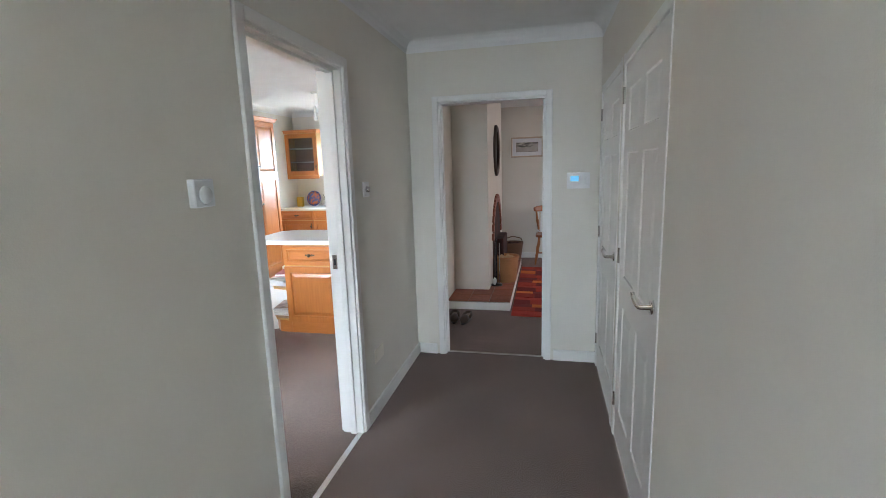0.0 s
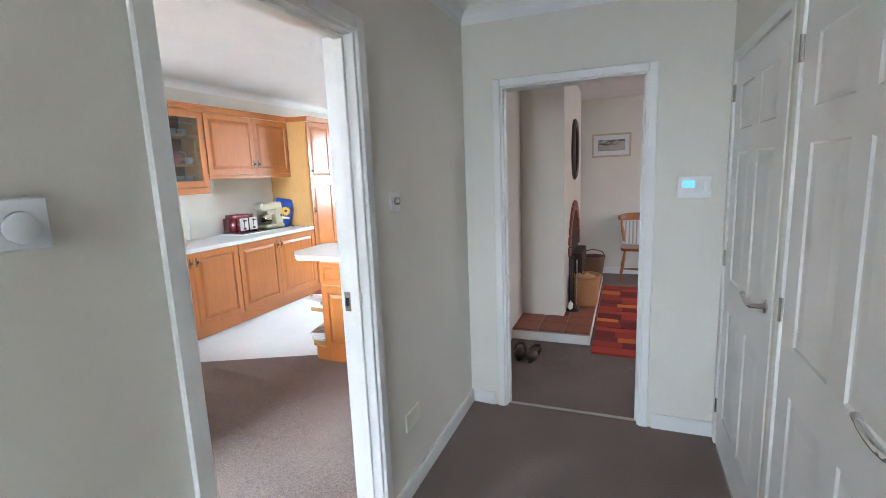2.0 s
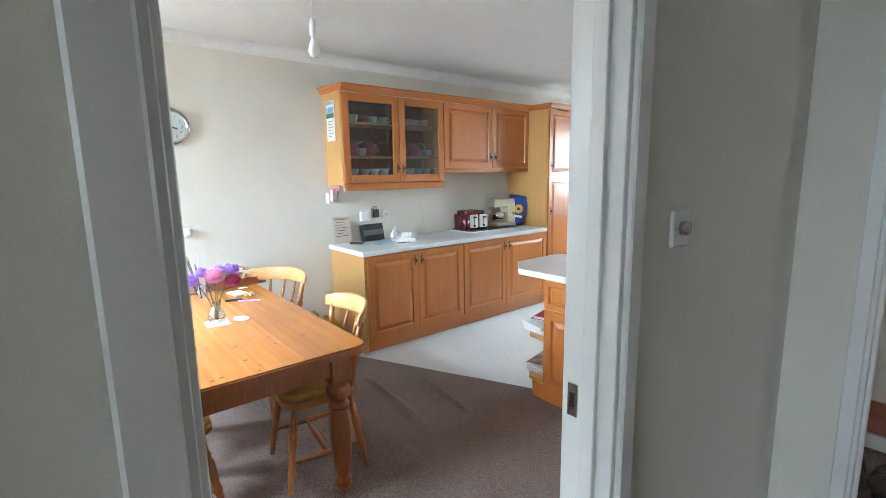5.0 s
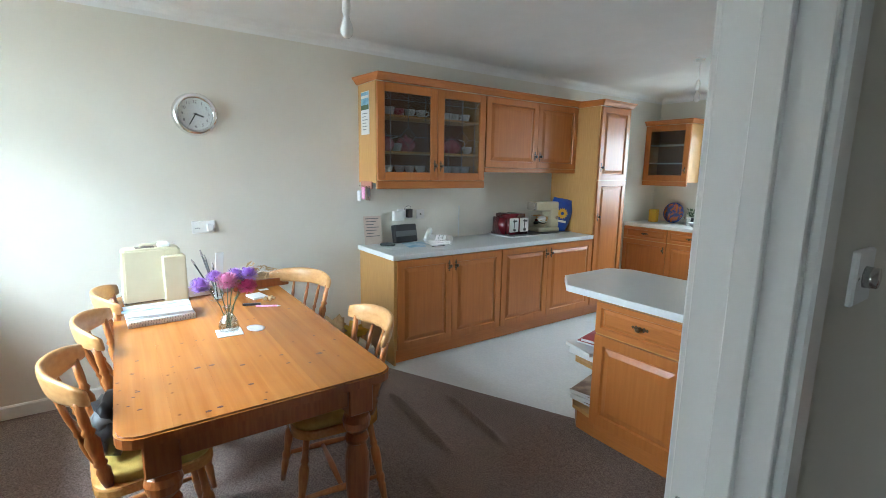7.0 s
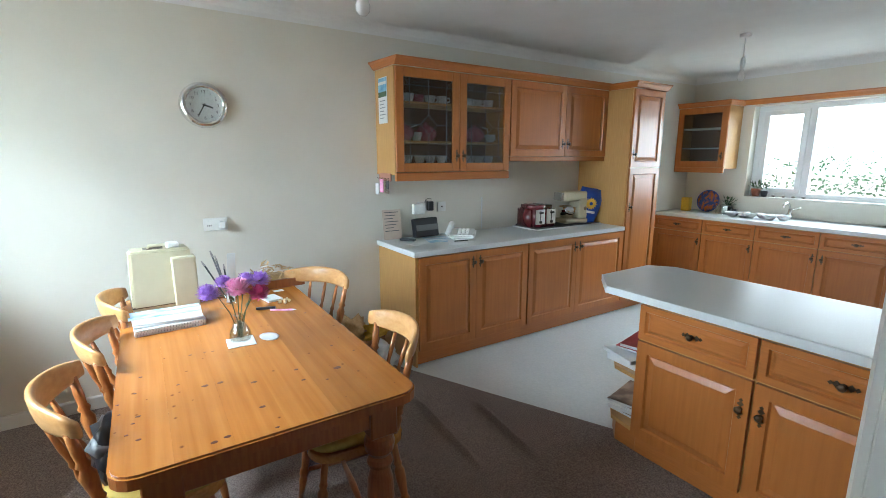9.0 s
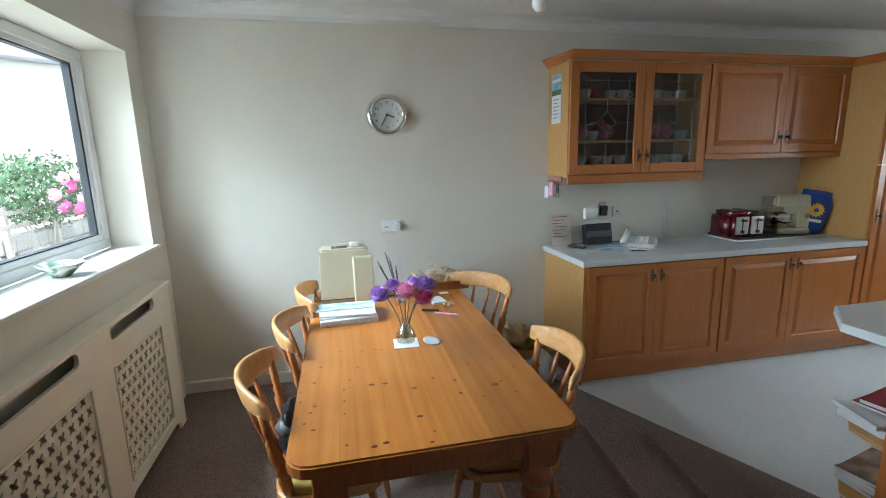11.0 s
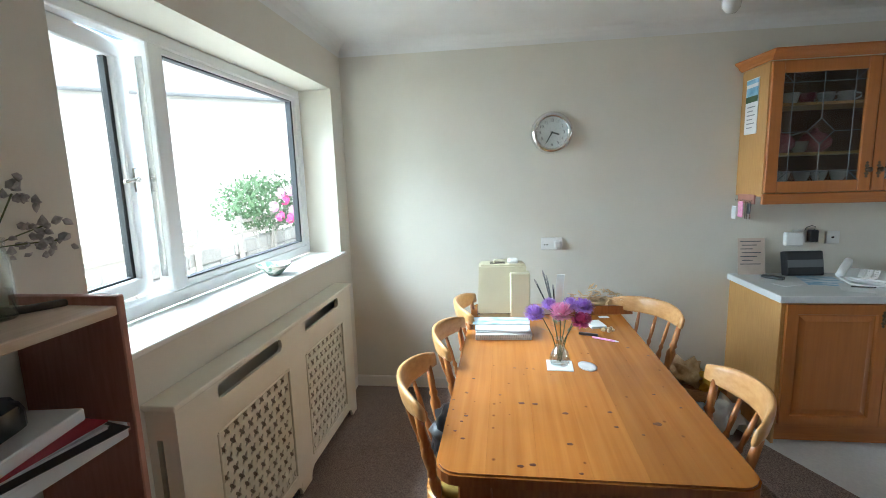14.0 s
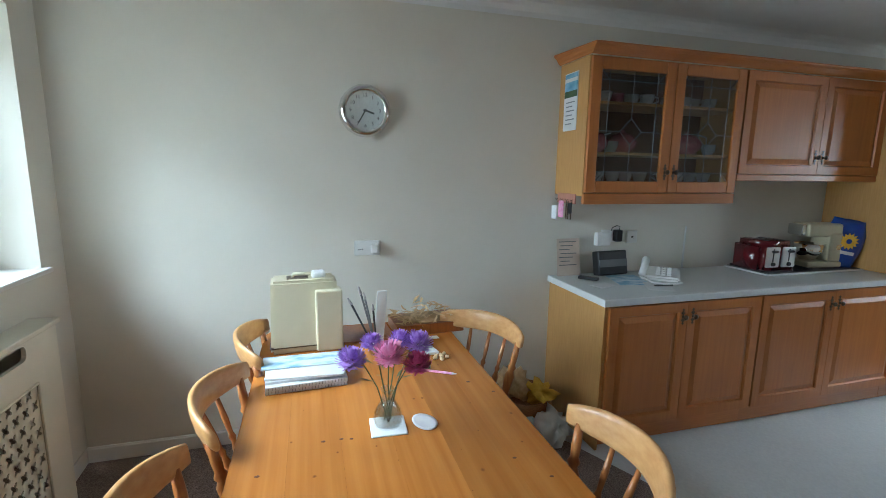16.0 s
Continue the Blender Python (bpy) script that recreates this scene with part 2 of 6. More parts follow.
DRIED = mat("dried_flower", (0.26, 0.24, 0.23), 0.9, col2=(0.52, 0.49, 0.48), scale=60)
STRAW = mat("straw", (0.46, 0.30, 0.15), 0.8, col2=(0.58, 0.42, 0.24), scale=40, vary=0.2)
PAVING = mat("pale_paving", (0.34, 0.31, 0.27), 0.9, col2=(0.42, 0.39, 0.34), scale=6, bump=0.3, bscale=40, big=0.1)
RENDER = mat("white_render", (0.78, 0.78, 0.76), 0.9, col2=(0.82, 0.82, 0.80), scale=4, bump=0.3, bscale=60)
SLATE = mat("grey_roof_slate", (0.34, 0.34, 0.35), 0.7, col2=(0.42, 0.42, 0.43), scale=8, vary=0.15)
FENCEW = mat("weathered_fence_wood", (0.34, 0.31, 0.28), 0.9, col2=(0.44, 0.41, 0.37), scale=10, stretch=(1, 1, 6))
STONE = mat("garden_wall_stone", (0.34, 0.325, 0.30), 0.9, col2=(0.45, 0.43, 0.40), scale=14, bump=0.5, bscale=30, vary=0.2)
GUTTER = mat("grey_gutter", (0.22, 0.24, 0.26), 0.5)
CHINA = mat("white_china", (0.74, 0.73, 0.70), 0.15, col2=(0.66, 0.64, 0.66), scale=25)
PINKCHINA = mat("pink_china", (0.40, 0.07, 0.10), 0.2, col2=(0.60, 0.30, 0.32), scale=25)
BOWLGLAZE = mat("green_flecked_glaze", (0.62, 0.60, 0.54), 0.25, col2=(0.16, 0.26, 0.20), scale=26, contrast=(0.48, 0.58))
PLATEART = mat("patterned_plate_glaze", (0.42, 0.12, 0.03), 0.2, col2=(0.04, 0.07, 0.22), scale=22, contrast=(0.45, 0.55))
SCREEN = mat("blue_screen_glow", (0.16, 0.55, 0.80), 0.3, emit=0.16)
BULB = mat("opal_bulb", (0.78, 0.78, 0.76), 0.12, spec=0.6)
FOLIO = mat("folded_card", (0.58, 0.46, 0.38), 0.8, col2=(0.66, 0.55, 0.47), scale=12)
PHOTO = mat("grey_landscape_print", (0.09, 0.085, 0.07), 0.5, col2=(0.42, 0.40, 0.34), scale=9, stretch=(1, 1, 3), contrast=(0.42, 0.6))

# ---------------------------------------------------------------- mesh helpers


def link(name, bm, material, parent=None, label="", smooth=False):
    me = bpy.data.meshes.new(name)
    bmesh.ops.recalc_face_normals(bm, faces=bm.faces[:])
    bm.to_mesh(me)
    bm.free()
    for m in material if isinstance(material, (list, tuple)) else (material,):
        me.materials.append(m)
    if smooth:
        for p in me.polygons:
            p.use_smooth = True
    ob = new(name, me)
    if parent:
        ob.parent = parent
    if label:
        ob["label"] = label
    return ob


def part(name, bm, material, parent, label="", smooth=False):
    return link(name, bm, material, parent, label, smooth)


def thing(name, label, category, m=None, group="", kind=""):
    ob = new(name)
    ob.empty_display_size = 0.1
    if m is not None:
        ob.matrix_basis = m
    return tagged(ob, label, category, group, kind)


def single(name, bm, material, label, category, m=None, group="", kind="", smooth=False):
    ob = link(name, bm, material, None, "", smooth)
    if m is not None:
        ob.matrix_basis = m
    return tagged(ob, label, category, group, kind)


def box(x0, x1, y0, y1, z0, z1, bevel=0.0, bm=None, seg=1):
    bm = bm or bmesh.new()
    r = bmesh.ops.create_cube(bm, size=1.0)
    for v in r["verts"]:
        v.co = Vector((x0 + (v.co.x + 0.5) * (x1 - x0), y0 + (v.co.y + 0.5) * (y1 - y0), z0 + (v.co.z + 0.5) * (z1 - z0)))
    if bevel:
        es = list({e for v in r["verts"] for e in v.link_edges})
        bmesh.ops.bevel(bm, geom=es, offset=bevel, segments=seg, affect="EDGES", profile=0.5)
    return bm


def lathe(profile, seg=20, bm=None, m=None):
    """A turned shape from (radius, height) pairs, about z."""
    bm = bm or bmesh.new()
    m = m or Matrix()
    rings = []
    for r, z in profile:
        if r < 1e-5:
            rings.append([bm.verts.new(m @ Vector((0, 0, z)))])
        else:
            rings.append([bm.verts.new(m @ Vector((r * math.cos(2 * math.pi * k / seg), r * math.sin(2 * math.pi * k / seg), z))) for k in range(seg)])
    for a, b in zip(rings, rings[1:]):
        for k in range(seg):
            q = (k + 1) % seg
            if len(a) == 1 and len(b) > 1:
                bm.faces.new((a[0], b[k], b[q]))
            elif len(b) == 1 and len(a) > 1:
                bm.faces.new((a[k], a[q], b[0]))
            elif len(a) > 1:
                bm.faces.new((a[k], a[q], b[q], b[k]))
    return bm


def between(a, b):
    """The pose whose z axis runs from a to b, and the length."""
    a, b = Vector(a), Vector(b)
    q = (b - a).to_track_quat("Z", "Y")
    return Matrix.Translation(a) @ q.to_matrix().to_4x4(), (b - a).length


def rod(a, b, r, r2=None, seg=10, bm=None):
    m, n = between(a, b)
    r2 = r if r2 is None else r2
    return lathe([(0, 0), (r, 0), (r2, n), (0, n)], seg, bm, m)


def turned(a, b, profile, seg=12, bm=None):
    """A turned rod from a to b; profile in (radius, share of the length)."""
    m, n = between(a, b)
    return lathe([(r, s * n) for r, s in profile], seg, bm, m)


def prism(points, z0, z1, bm=None, bevel=0.0, seg=2):
    bm = bm or bmesh.new()
    lo = [bm.verts.new((x, y, z0)) for x, y in points]
    hi = [bm.verts.new((x, y, z1)) for x, y in points]
    n = len(points)
    bm.faces.new(lo[::-1])
    top = bm.faces.new(hi)
    for k in range(n):
        bm.faces.new((lo[k], lo[(k + 1) % n], hi[(k + 1) % n], hi[k]))
    if bevel:
        bmesh.ops.bevel(bm, geom=list(top.edges), offset=bevel, segments=seg, affect="EDGES", profile=0.5)
    return bm


def rounded(x0, x1, y0, y1, r, n=5):
    out = []
    for cx, cy, a0 in ((x1 - r, y1 - r, 0), (x0 + r, y1 - r, 90), (x0 + r, y0 + r, 180), (x1 - r, y0 + r, 270)):
        out += [(cx + r * math.cos(radians(a0 + 90 * k / n)), cy + r * math.sin(radians(a0 + 90 * k / n))) for k in range(n + 1)]
    return out


def sweep(path, section, bm=None, closed=False):
    """Sweeps a section of (sideways, up) pairs along a level path."""
    bm = bm or bmesh.new()
    rings = []
    n = len(path)
    for k, p in enumerate(path):
        a = Vector(path[k - 1] if k or closed else path[0])
        b = Vector(path[(k + 1) % n] if k < n - 1 or closed else path[-1])
        d = (b - a).normalized()
        s = Vector((d.y, -d.x, 0)).normalized()
        rings.append([bm.verts.new(Vector(p) + s * u + Vector((0, 0, v))) for u, v in section])
    w = len(section)
    for k in range(n if closed else n - 1):
        a, b = rings[k], rings[(k + 1) % n]
        for i in range(w):
            bm.faces.new((a[i], a[(i + 1) % w], b[(i + 1) % w], b[i]))
    if not closed:
        bm.faces.new(rings[0][::-1])
        bm.faces.new(rings[-1])
    return bm


def tube(points, r, seg=8, bm=None):
    bm = bm or bmesh.new()
    rings = []
    pts = [Vector(p) for p in points]
    for k, p in enumerate(pts):
        d = (pts[min(k + 1, len(pts) - 1)] - pts[max(k - 1, 0)]).normalized()
        q = d.to_track_quat("Z", "Y")
        rings.append([bm.verts.new(p + q @ Vector((r * math.cos(2 * math.pi * i / seg), r * math.sin(2 * math.pi * i / seg), 0))) for i in range(seg)])
    for a, b in zip(rings, rings[1:]):
        for i in range(seg):
            bm.faces.new((a[i], a[(i + 1) % seg], b[(i + 1) % seg], b[i]))
    bm.faces.new(rings[0][::-1])
    bm.faces.new(rings[-1])
    return bm


def blob(c, r, seed=0, rough=0.2, sub=2, bm=None):
    bm = bm or bmesh.new()
    rx, ry, rz = r if isinstance(r, (tuple, list)) else (r, r, r)
    res = bmesh.ops.create_icosphere(bm, subdivisions=sub, radius=1.0)
    for v in res["verts"]:
        k = 1 + rough * noise.noise(v.co * 2.2 + Vector((seed * 7.3, seed * 3.1, 0)))
        v.co = Vector((c[0] + v.co.x * rx * k, c[1] + v.co.y * ry * k, c[2] + v.co.z * rz * k))
    return bm


def panelled(w, h, t, cells, bm=None, x0=0.0, z0=0.0, deep=0.009, slope=0.02, moat=0.012):
    """A door leaf in the xz plane, its front at y = 0 facing -y and its back at y = t, with raised and fielded cells (x0, x1, z0, z1)."""
    bm = bm or bmesh.new()
    xs = sorted({0.0, w, *[c[0] for c in cells], *[c[1] for c in cells]})
    zs = sorted({0.0, h, *[c[2] for c in cells], *[c[3] for c in cells]})
    vs = {}

    def v(x, y, z):
        k = (round(x, 5), round(y, 5), round(z, 5))
        if k not in vs:
            vs[k] = bm.verts.new((x0 + x, y, z0 + z))
        return vs[k]

    def ring(a, b):
        for k in range(4):
            bm.faces.new((a[k], a[(k + 1) % 4], b[(k + 1) % 4], b[k]))

    for xa, xb in zip(xs, xs[1:]):
        for za, zb in zip(zs, zs[1:]):
            if not any(abs(c[0] - xa) < 1e-6 and abs(c[2] - za) < 1e-6 for c in cells):
                bm.faces.new((v(xa, 0, za), v(xb, 0, za), v(xb, 0, zb), v(xa, 0, zb)))
    for a, b, c, d in cells:
        def q(i, y):
            return [v(a + i, y, c + i), v(b - i, y, c + i), v(b - i, y, d - i), v(a + i, y, d - i)]
        r0, r1, r2, r3 = q(0, 0), q(0.006, deep), q(0.006 + moat, deep), q(0.006 + moat + slope, 0.002)
        ring(r0, r1)
        ring(r1, r2)
        ring(r2, r3)
        bm.faces.new(r3)
    back = [v(0, t, 0), v(w, t, 0), v(w, t, h), v(0, t, h)]
    bm.faces.new(back[::-1])
    for (fx, fz), (gx, gz) in (((0, 0), (w, 0)), ((w, 0), (w, h)), ((w, h), (0, h)), ((0, h), (0, 0))):
        if fz == gz:
            line = [v(x, 0, fz) for x in (xs if gx > fx else xs[::-1])]
        else:
            line = [v(fx, 0, z) for z in (zs if gz > fz else zs[::-1])]
        bm.faces.new([*line, v(gx, t, gz), v(fx, t, fz)])
    return bm

# ---------------------------------------------------------------- structure
KC, HC = 2.60, 2.46          # ceilings of the kitchen and of the hall
W0, W1 = -0.665, -0.54       # wall between kitchen and hall
KW, KS, KN = -4.04, 1.275, 8.60   # kitchen's inner faces
E0 = 0.873
D0, D1, DT = 2.205, 2.985, 2.03   # kitchen doorway
L0, L1, LT = -0.297, 0.482, 1.995   # living-room doorway
LY0, LY1 = 4.215, 4.335


def wall(name, axis, a, b, lo, hi, z0, z1, holes=(), label="", material=None):
    """A wall between a and b across its axis, from lo to hi along it, with holes (lo, hi, z0, z1) through it."""
    bm = bmesh.new()
    cuts = sorted({lo, hi, *[h[0] for h in holes], *[h[1] for h in holes]})
    for p, q in zip(cuts, cuts[1:]):
        spans, z = [], z0
        for h in sorted((h for h in holes if h[0] <= p + 1e-6 and h[1] >= q - 1e-6), key=lambda h: h[2]):
            if h[2] > z:
                spans.append((z, h[2]))
            z = h[3]
        if z < z1:
            spans.append((z, z1))
        for s, t in spans:
            if axis == "x":
                box(a, b, p, q, s, t, bm=bm)
            else:
                box(p, q, a, b, s, t, bm=bm)
    bmesh.ops.remove_doubles(bm, verts=bm.verts[:], dist=1e-5)
    return tagged(link(name, bm, material or WALL), label or "cream painted plaster wall", "wall", kind="structure")


EH = [(2.315, 3.255, 0.0, 2.03), (3.29, 4.185, 0.0, 2.03)]
wall("wall_hall_west", "x", W0, W1, -1.4, LY0, 0, KC, [(D0 - 0.03, D1 + 0.03, 0.0, DT + 0.03)])
wall("wall_hall_east", "x", E0, E0 + 0.12, -1.4, LY0, 0, KC, EH)
wall("wall_hall_end", "y", LY0, LY1, W0, 3.3, 0, KC, [(L0 - 0.03, L1 + 0.03, 0.0, LT + 0.03)])
wall("wall_hall_entrance", "y", -1.55, -1.4, W0, E0 + 0.12, 0, KC, [(0.0, 0.42, 0.6, 2.0)])
wall("wall_kitchen_west", "x", KW - 0.25, KW, KS - 0.3, KN + 0.3, 0, KC)
wall("wall_kitchen_south", "y", KS - 0.33, KS, KW, W0, 0, KC, [(-3.83, -1.785, 1.10, 2.26)])
wall("wall_kitchen_north", "y", KN, KN + 0.3, KW, W0, 0, KC, [(-3.30, -1.60, 1.13, 2.19)])
wall("wall_living_west", "x", W0, W0 + 0.12, LY1, 8.4, 0, KC)
wall("wall_kitchen_east", "x", W0 - 0.1, W0, LY0, KN, 0, KC)
wall("wall_living_north", "y", 8.4, 8.55, W0, 3.3, 0, KC)
wall("wall_living_east", "x", 3.3, 3.42, LY1, 8.4, 0, KC, [(6.25, 7.55, 1.2, 2.1)])
wall("wall_cupboard_back", "x", E0 + 0.6, E0 + 0.7, 2.1, LY0, 0, KC)

tagged(link("ceiling_hall", box(W1, E0, -1.4, LY0, HC, HC + 0.05), CEIL), "white painted plaster hall ceiling", "ceiling", kind="structure")
tagged(link("ceiling_kitchen", box(KW, W0, KS, KN, KC, KC + 0.1), CEIL), "white textured plaster kitchen ceiling", "ceiling", kind="structure")
tagged(link("ceiling_living", box(W0, 3.3, LY1, 8.4, 2.45, 2.53), CEIL), "white plaster living room ceiling", "ceiling", kind="structure")

# hall coving: a concave quarter round along the top of the walls
bm = bmesh.new()
cove = [(0.0, 0.0), (0.0, -0.085)] + [(0.085 - 0.085 * math.cos(radians(a)), -0.085 + 0.085 * math.sin(radians(a))) for a in (20, 40, 60, 80)] + [(0.085, 0.0)]
sweep([(W1, -1.4, HC), (W1, LY0, HC)], cove, bm)
sweep([(W1, LY0, HC), (E0, LY0, HC)], cove, bm)
sweep([(E0, LY0, HC), (E0, -1.4, HC)], cove, bm)
tagged(link("trim_coving", bm, CEIL), "white plaster coving", "coving", kind="structure")
bm = bmesh.new()
for a, b in (((KW, KS), (KW, KN)), ((KW, KN), (W0 - 0.1, KN)), ((W0, KS), (KW, KS)), ((W0, LY0), (W0, KS))):
    sweep([(*a, KC), (*b, KC)], cove, bm)
tagged(link("trim_coving", bm, CEIL), "white plaster kitchen coving", "coving", kind="structure")

# floors
tagged(link("floor_hall", box(W1 - 0.06, E0, -1.4, LY0 + 0.06, -0.1, 0.0), CARPET), "dark brown short pile hall carpet", "carpet", kind="structure")
tagged(link("floor_living", box(W0, 3.3, LY0 + 0.06, 8.4, -0.1, -0.002), CARPET), "dark brown living room carpet", "carpet", kind="structure")
tagged(link("floor_kitchen_vinyl", box(KW, W0, 3.6, KN, -0.1, -0.010), VINYL), "pale grey speckled vinyl floor", "floor", kind="structure")

# dining carpet: its far edge runs askew to the vinyl, with two long creases in it
CREASES = (((-3.05, 3.79), (-2.22, 3.72), 0.032), ((-2.80, 4.10), (-2.10, 4.02), 0.032), ((-2.2, 3.5), (-1.5, 3.42), 0.008))


def carpet_edge(x):
    return 3.975 + (x + 3.42) * 0.47 if x < -2.05 else 4.62


bm = bmesh.new()
cols = [KW + (W1 - 0.06 - KW) * k / 170 for k in range(171)]
grid = []
for x in cols:
    top = carpet_edge(x)
    row = []
    for k in range(221):
        y = KS + (top - KS) * k / 220
        if x > W0 + 0.001:
            y = D0 + (D1 - D0) * k / 220
        z = 0.002 * noise.noise(Vector((x * 2.3, y * 2.3, 0)))
        for (ax, ay), (bx, by), h in CREASES:
            t = ((x - ax) * (bx - ax) + (y - ay) * (by - ay)) / ((bx - ax) ** 2 + (by - ay) ** 2)
            d = math.hypot(x - ax - t * (bx - ax), y - ay - t * (by - ay))
            z += h * math.exp(-((d / 0.014) ** 2)) * max(0.0, min(1.0, 6 * min(t, 1 - t)))
        row.append(bm.verts.new((x, y, z - 0.002)))
    grid.append(row)
for a, b in zip(grid, grid[1:]):
    for k in range(220):
        bm.faces.new((a[k], b[k], b[k + 1], a[k + 1]))
tagged(link("floor_dining_carpet", bm, CARPET, smooth=True), "brown fitted carpet, creased, cut askew", "carpet", kind="structure")
tagged(link("floor_base", box(KW - 0.3, 3.5, -1.6, 9.0, -0.3, -0.1), GROUT), "concrete floor slab", "floor", kind="structure")

# threshold strips
tagged(link("trim_threshold", box(W1 - 0.035, W1 - 0.002, D0, D1, -0.002, 0.006, 0.002), SATIN), "thin metal carpet threshold strip", "threshold", kind="structure")
tagged(link("trim_threshold", box(L0, L1, LY0 + 0.03, LY0 + 0.062, -0.002, 0.006, 0.002), SATIN), "thin metal carpet threshold strip", "threshold", kind="structure")

# skirting boards
SK = [(0.0, 0.0), (0.0, 0.085), (0.010, 0.085), (0.016, 0.075), (0.016, 0.0)]


def skirt(path, h=1.0):
    tagged(link("baseboard", sweep([(x, y, 0.001) for x, y in path], [(u, v * h) for u, v in SK]), GLOSS), "white gloss painted skirting board", "skirting board", kind="structure")


skirt([(W1, -1.4), (W1, D0 - 0.07)])
skirt([(W1, D1 + 0.07), (W1, LY0), (L0 - 0.08, LY0)])
skirt([(L1 + 0.08, LY0), (E0, LY0)])
skirt([(KW, 4.0), (KW, KS), (-3.66, KS)][::-1])
skirt([(-1.94, KS), (-1.59, KS)][::-1])
skirt([(W0 + 0.12, 8.4), (3.3, 8.4)], 1.1)


def casing(name, axis, at, lo, hi, top, w, out):
    """Architrave round an opening, standing out from the wall face."""
    t = 0.016 * out
    bm = bmesh.new()
    for a, b, z0, z1 in ((lo - w, lo, 0.0, top + w), (hi, hi + w, 0.0, top + w), (lo, hi, top, top + w)):
        if axis == "x":
            box(min(at, at + t), max(at, at + t), a, b, z0, z1, 0.004, bm)
        else:
            box(a, b, min(at, at + t), max(at, at + t), z0, z1, 0.004, bm)
    return tagged(link(name, bm, GLOSS), "white gloss painted architrave", "architrave", kind="structure")


casing("trim_architrave", "x", W1, D0 - 0.012, D1 + 0.012, DT + 0.012, 0.052, 1)
casing("trim_architrave", "x", W0, D0 - 0.012, D1 + 0.012, DT + 0.012, 0.052, -1)
casing("trim_architrave", "y", LY0, L0 - 0.012, L1 + 0.012, LT + 0.012, 0.045, -1)

# door linings with stops
frame_k = thing("door_1", "white gloss painted kitchen door lining", "door frame", kind="structure")
bm = box(W0 - 0.001, W1 + 0.001, D0 - 0.03, D0, 0, DT + 0.03, 0.002)
box(W0 - 0.001, W1 + 0.001, D1, D1 + 0.03, 0, DT + 0.03, 0.002, bm)
box(W0 - 0.001, W1 + 0.001, D0, D1, DT, DT + 0.03, 0.002, bm)
part("door_lining", bm, GLOSS, frame_k)
bm = box(-0.612, -0.578, D1 - 0.014, D1 + 0.001, 0, DT, 0.002)
box(-0.612, -0.578, D0 - 0.001, D0 + 0.014, 0, DT, 0.002, bm)
box(-0.612, -0.578, D0, D1, DT - 0.014, DT + 0.001, 0.002, bm)
part("door_stop", bm, GLOSS, frame_k)
bm = box(-0.655, -0.628, D1 - 0.003, D1 + 0.001, 0.985, 1.065, 0.001)
part("strike_plate", bm, SATIN, frame_k, "steel strike plate")
part("latch_hole", box(-0.648, -0.636, D1 - 0.0045, D1 + 0.0005, 1.008, 1.042), BLACK, frame_k)
frame_l = thing("door_2", "white gloss painted living room door lining", "door frame", kind="structure")
bm = box(L0 - 0.03, L0, LY0 - 0.001, LY1 + 0.001, 0, LT + 0.03, 0.002)
box(L1, L1 + 0.03, LY0 - 0.001, LY1 + 0.001, 0, LT + 0.03, 0.002, bm)
box(L0, L1, LY0 - 0.001, LY1 + 0.001, LT, LT + 0.03, 0.002, bm)
part("door_lining", bm, GLOSS, frame_l)
bm = box(L1 - 0.012, L1 + 0.001, LY0 + 0.04, LY0 + 0.075, 0, LT, 0.002)
box(L0 - 0.001, L0 + 0.012, LY0 + 0.04, LY0 + 0.075, 0, LT, 0.002, bm)
part("door_stop", bm, GLOSS, frame_l)

# six-panel doors
SIX = lambda w: [(0.11, w / 2 - 0.05, 0.20, 0.78), (w / 2 + 0.05, w - 0.11, 0.20, 0.78), (0.11, w / 2 - 0.05, 0.94, 1.56), (w / 2 + 0.05, w - 0.11, 0.94, 1.56),
                 (0.11, w / 2 - 0.05, 1.66, 1.86), (w / 2 + 0.05, w - 0.11, 1.66, 1.86)]


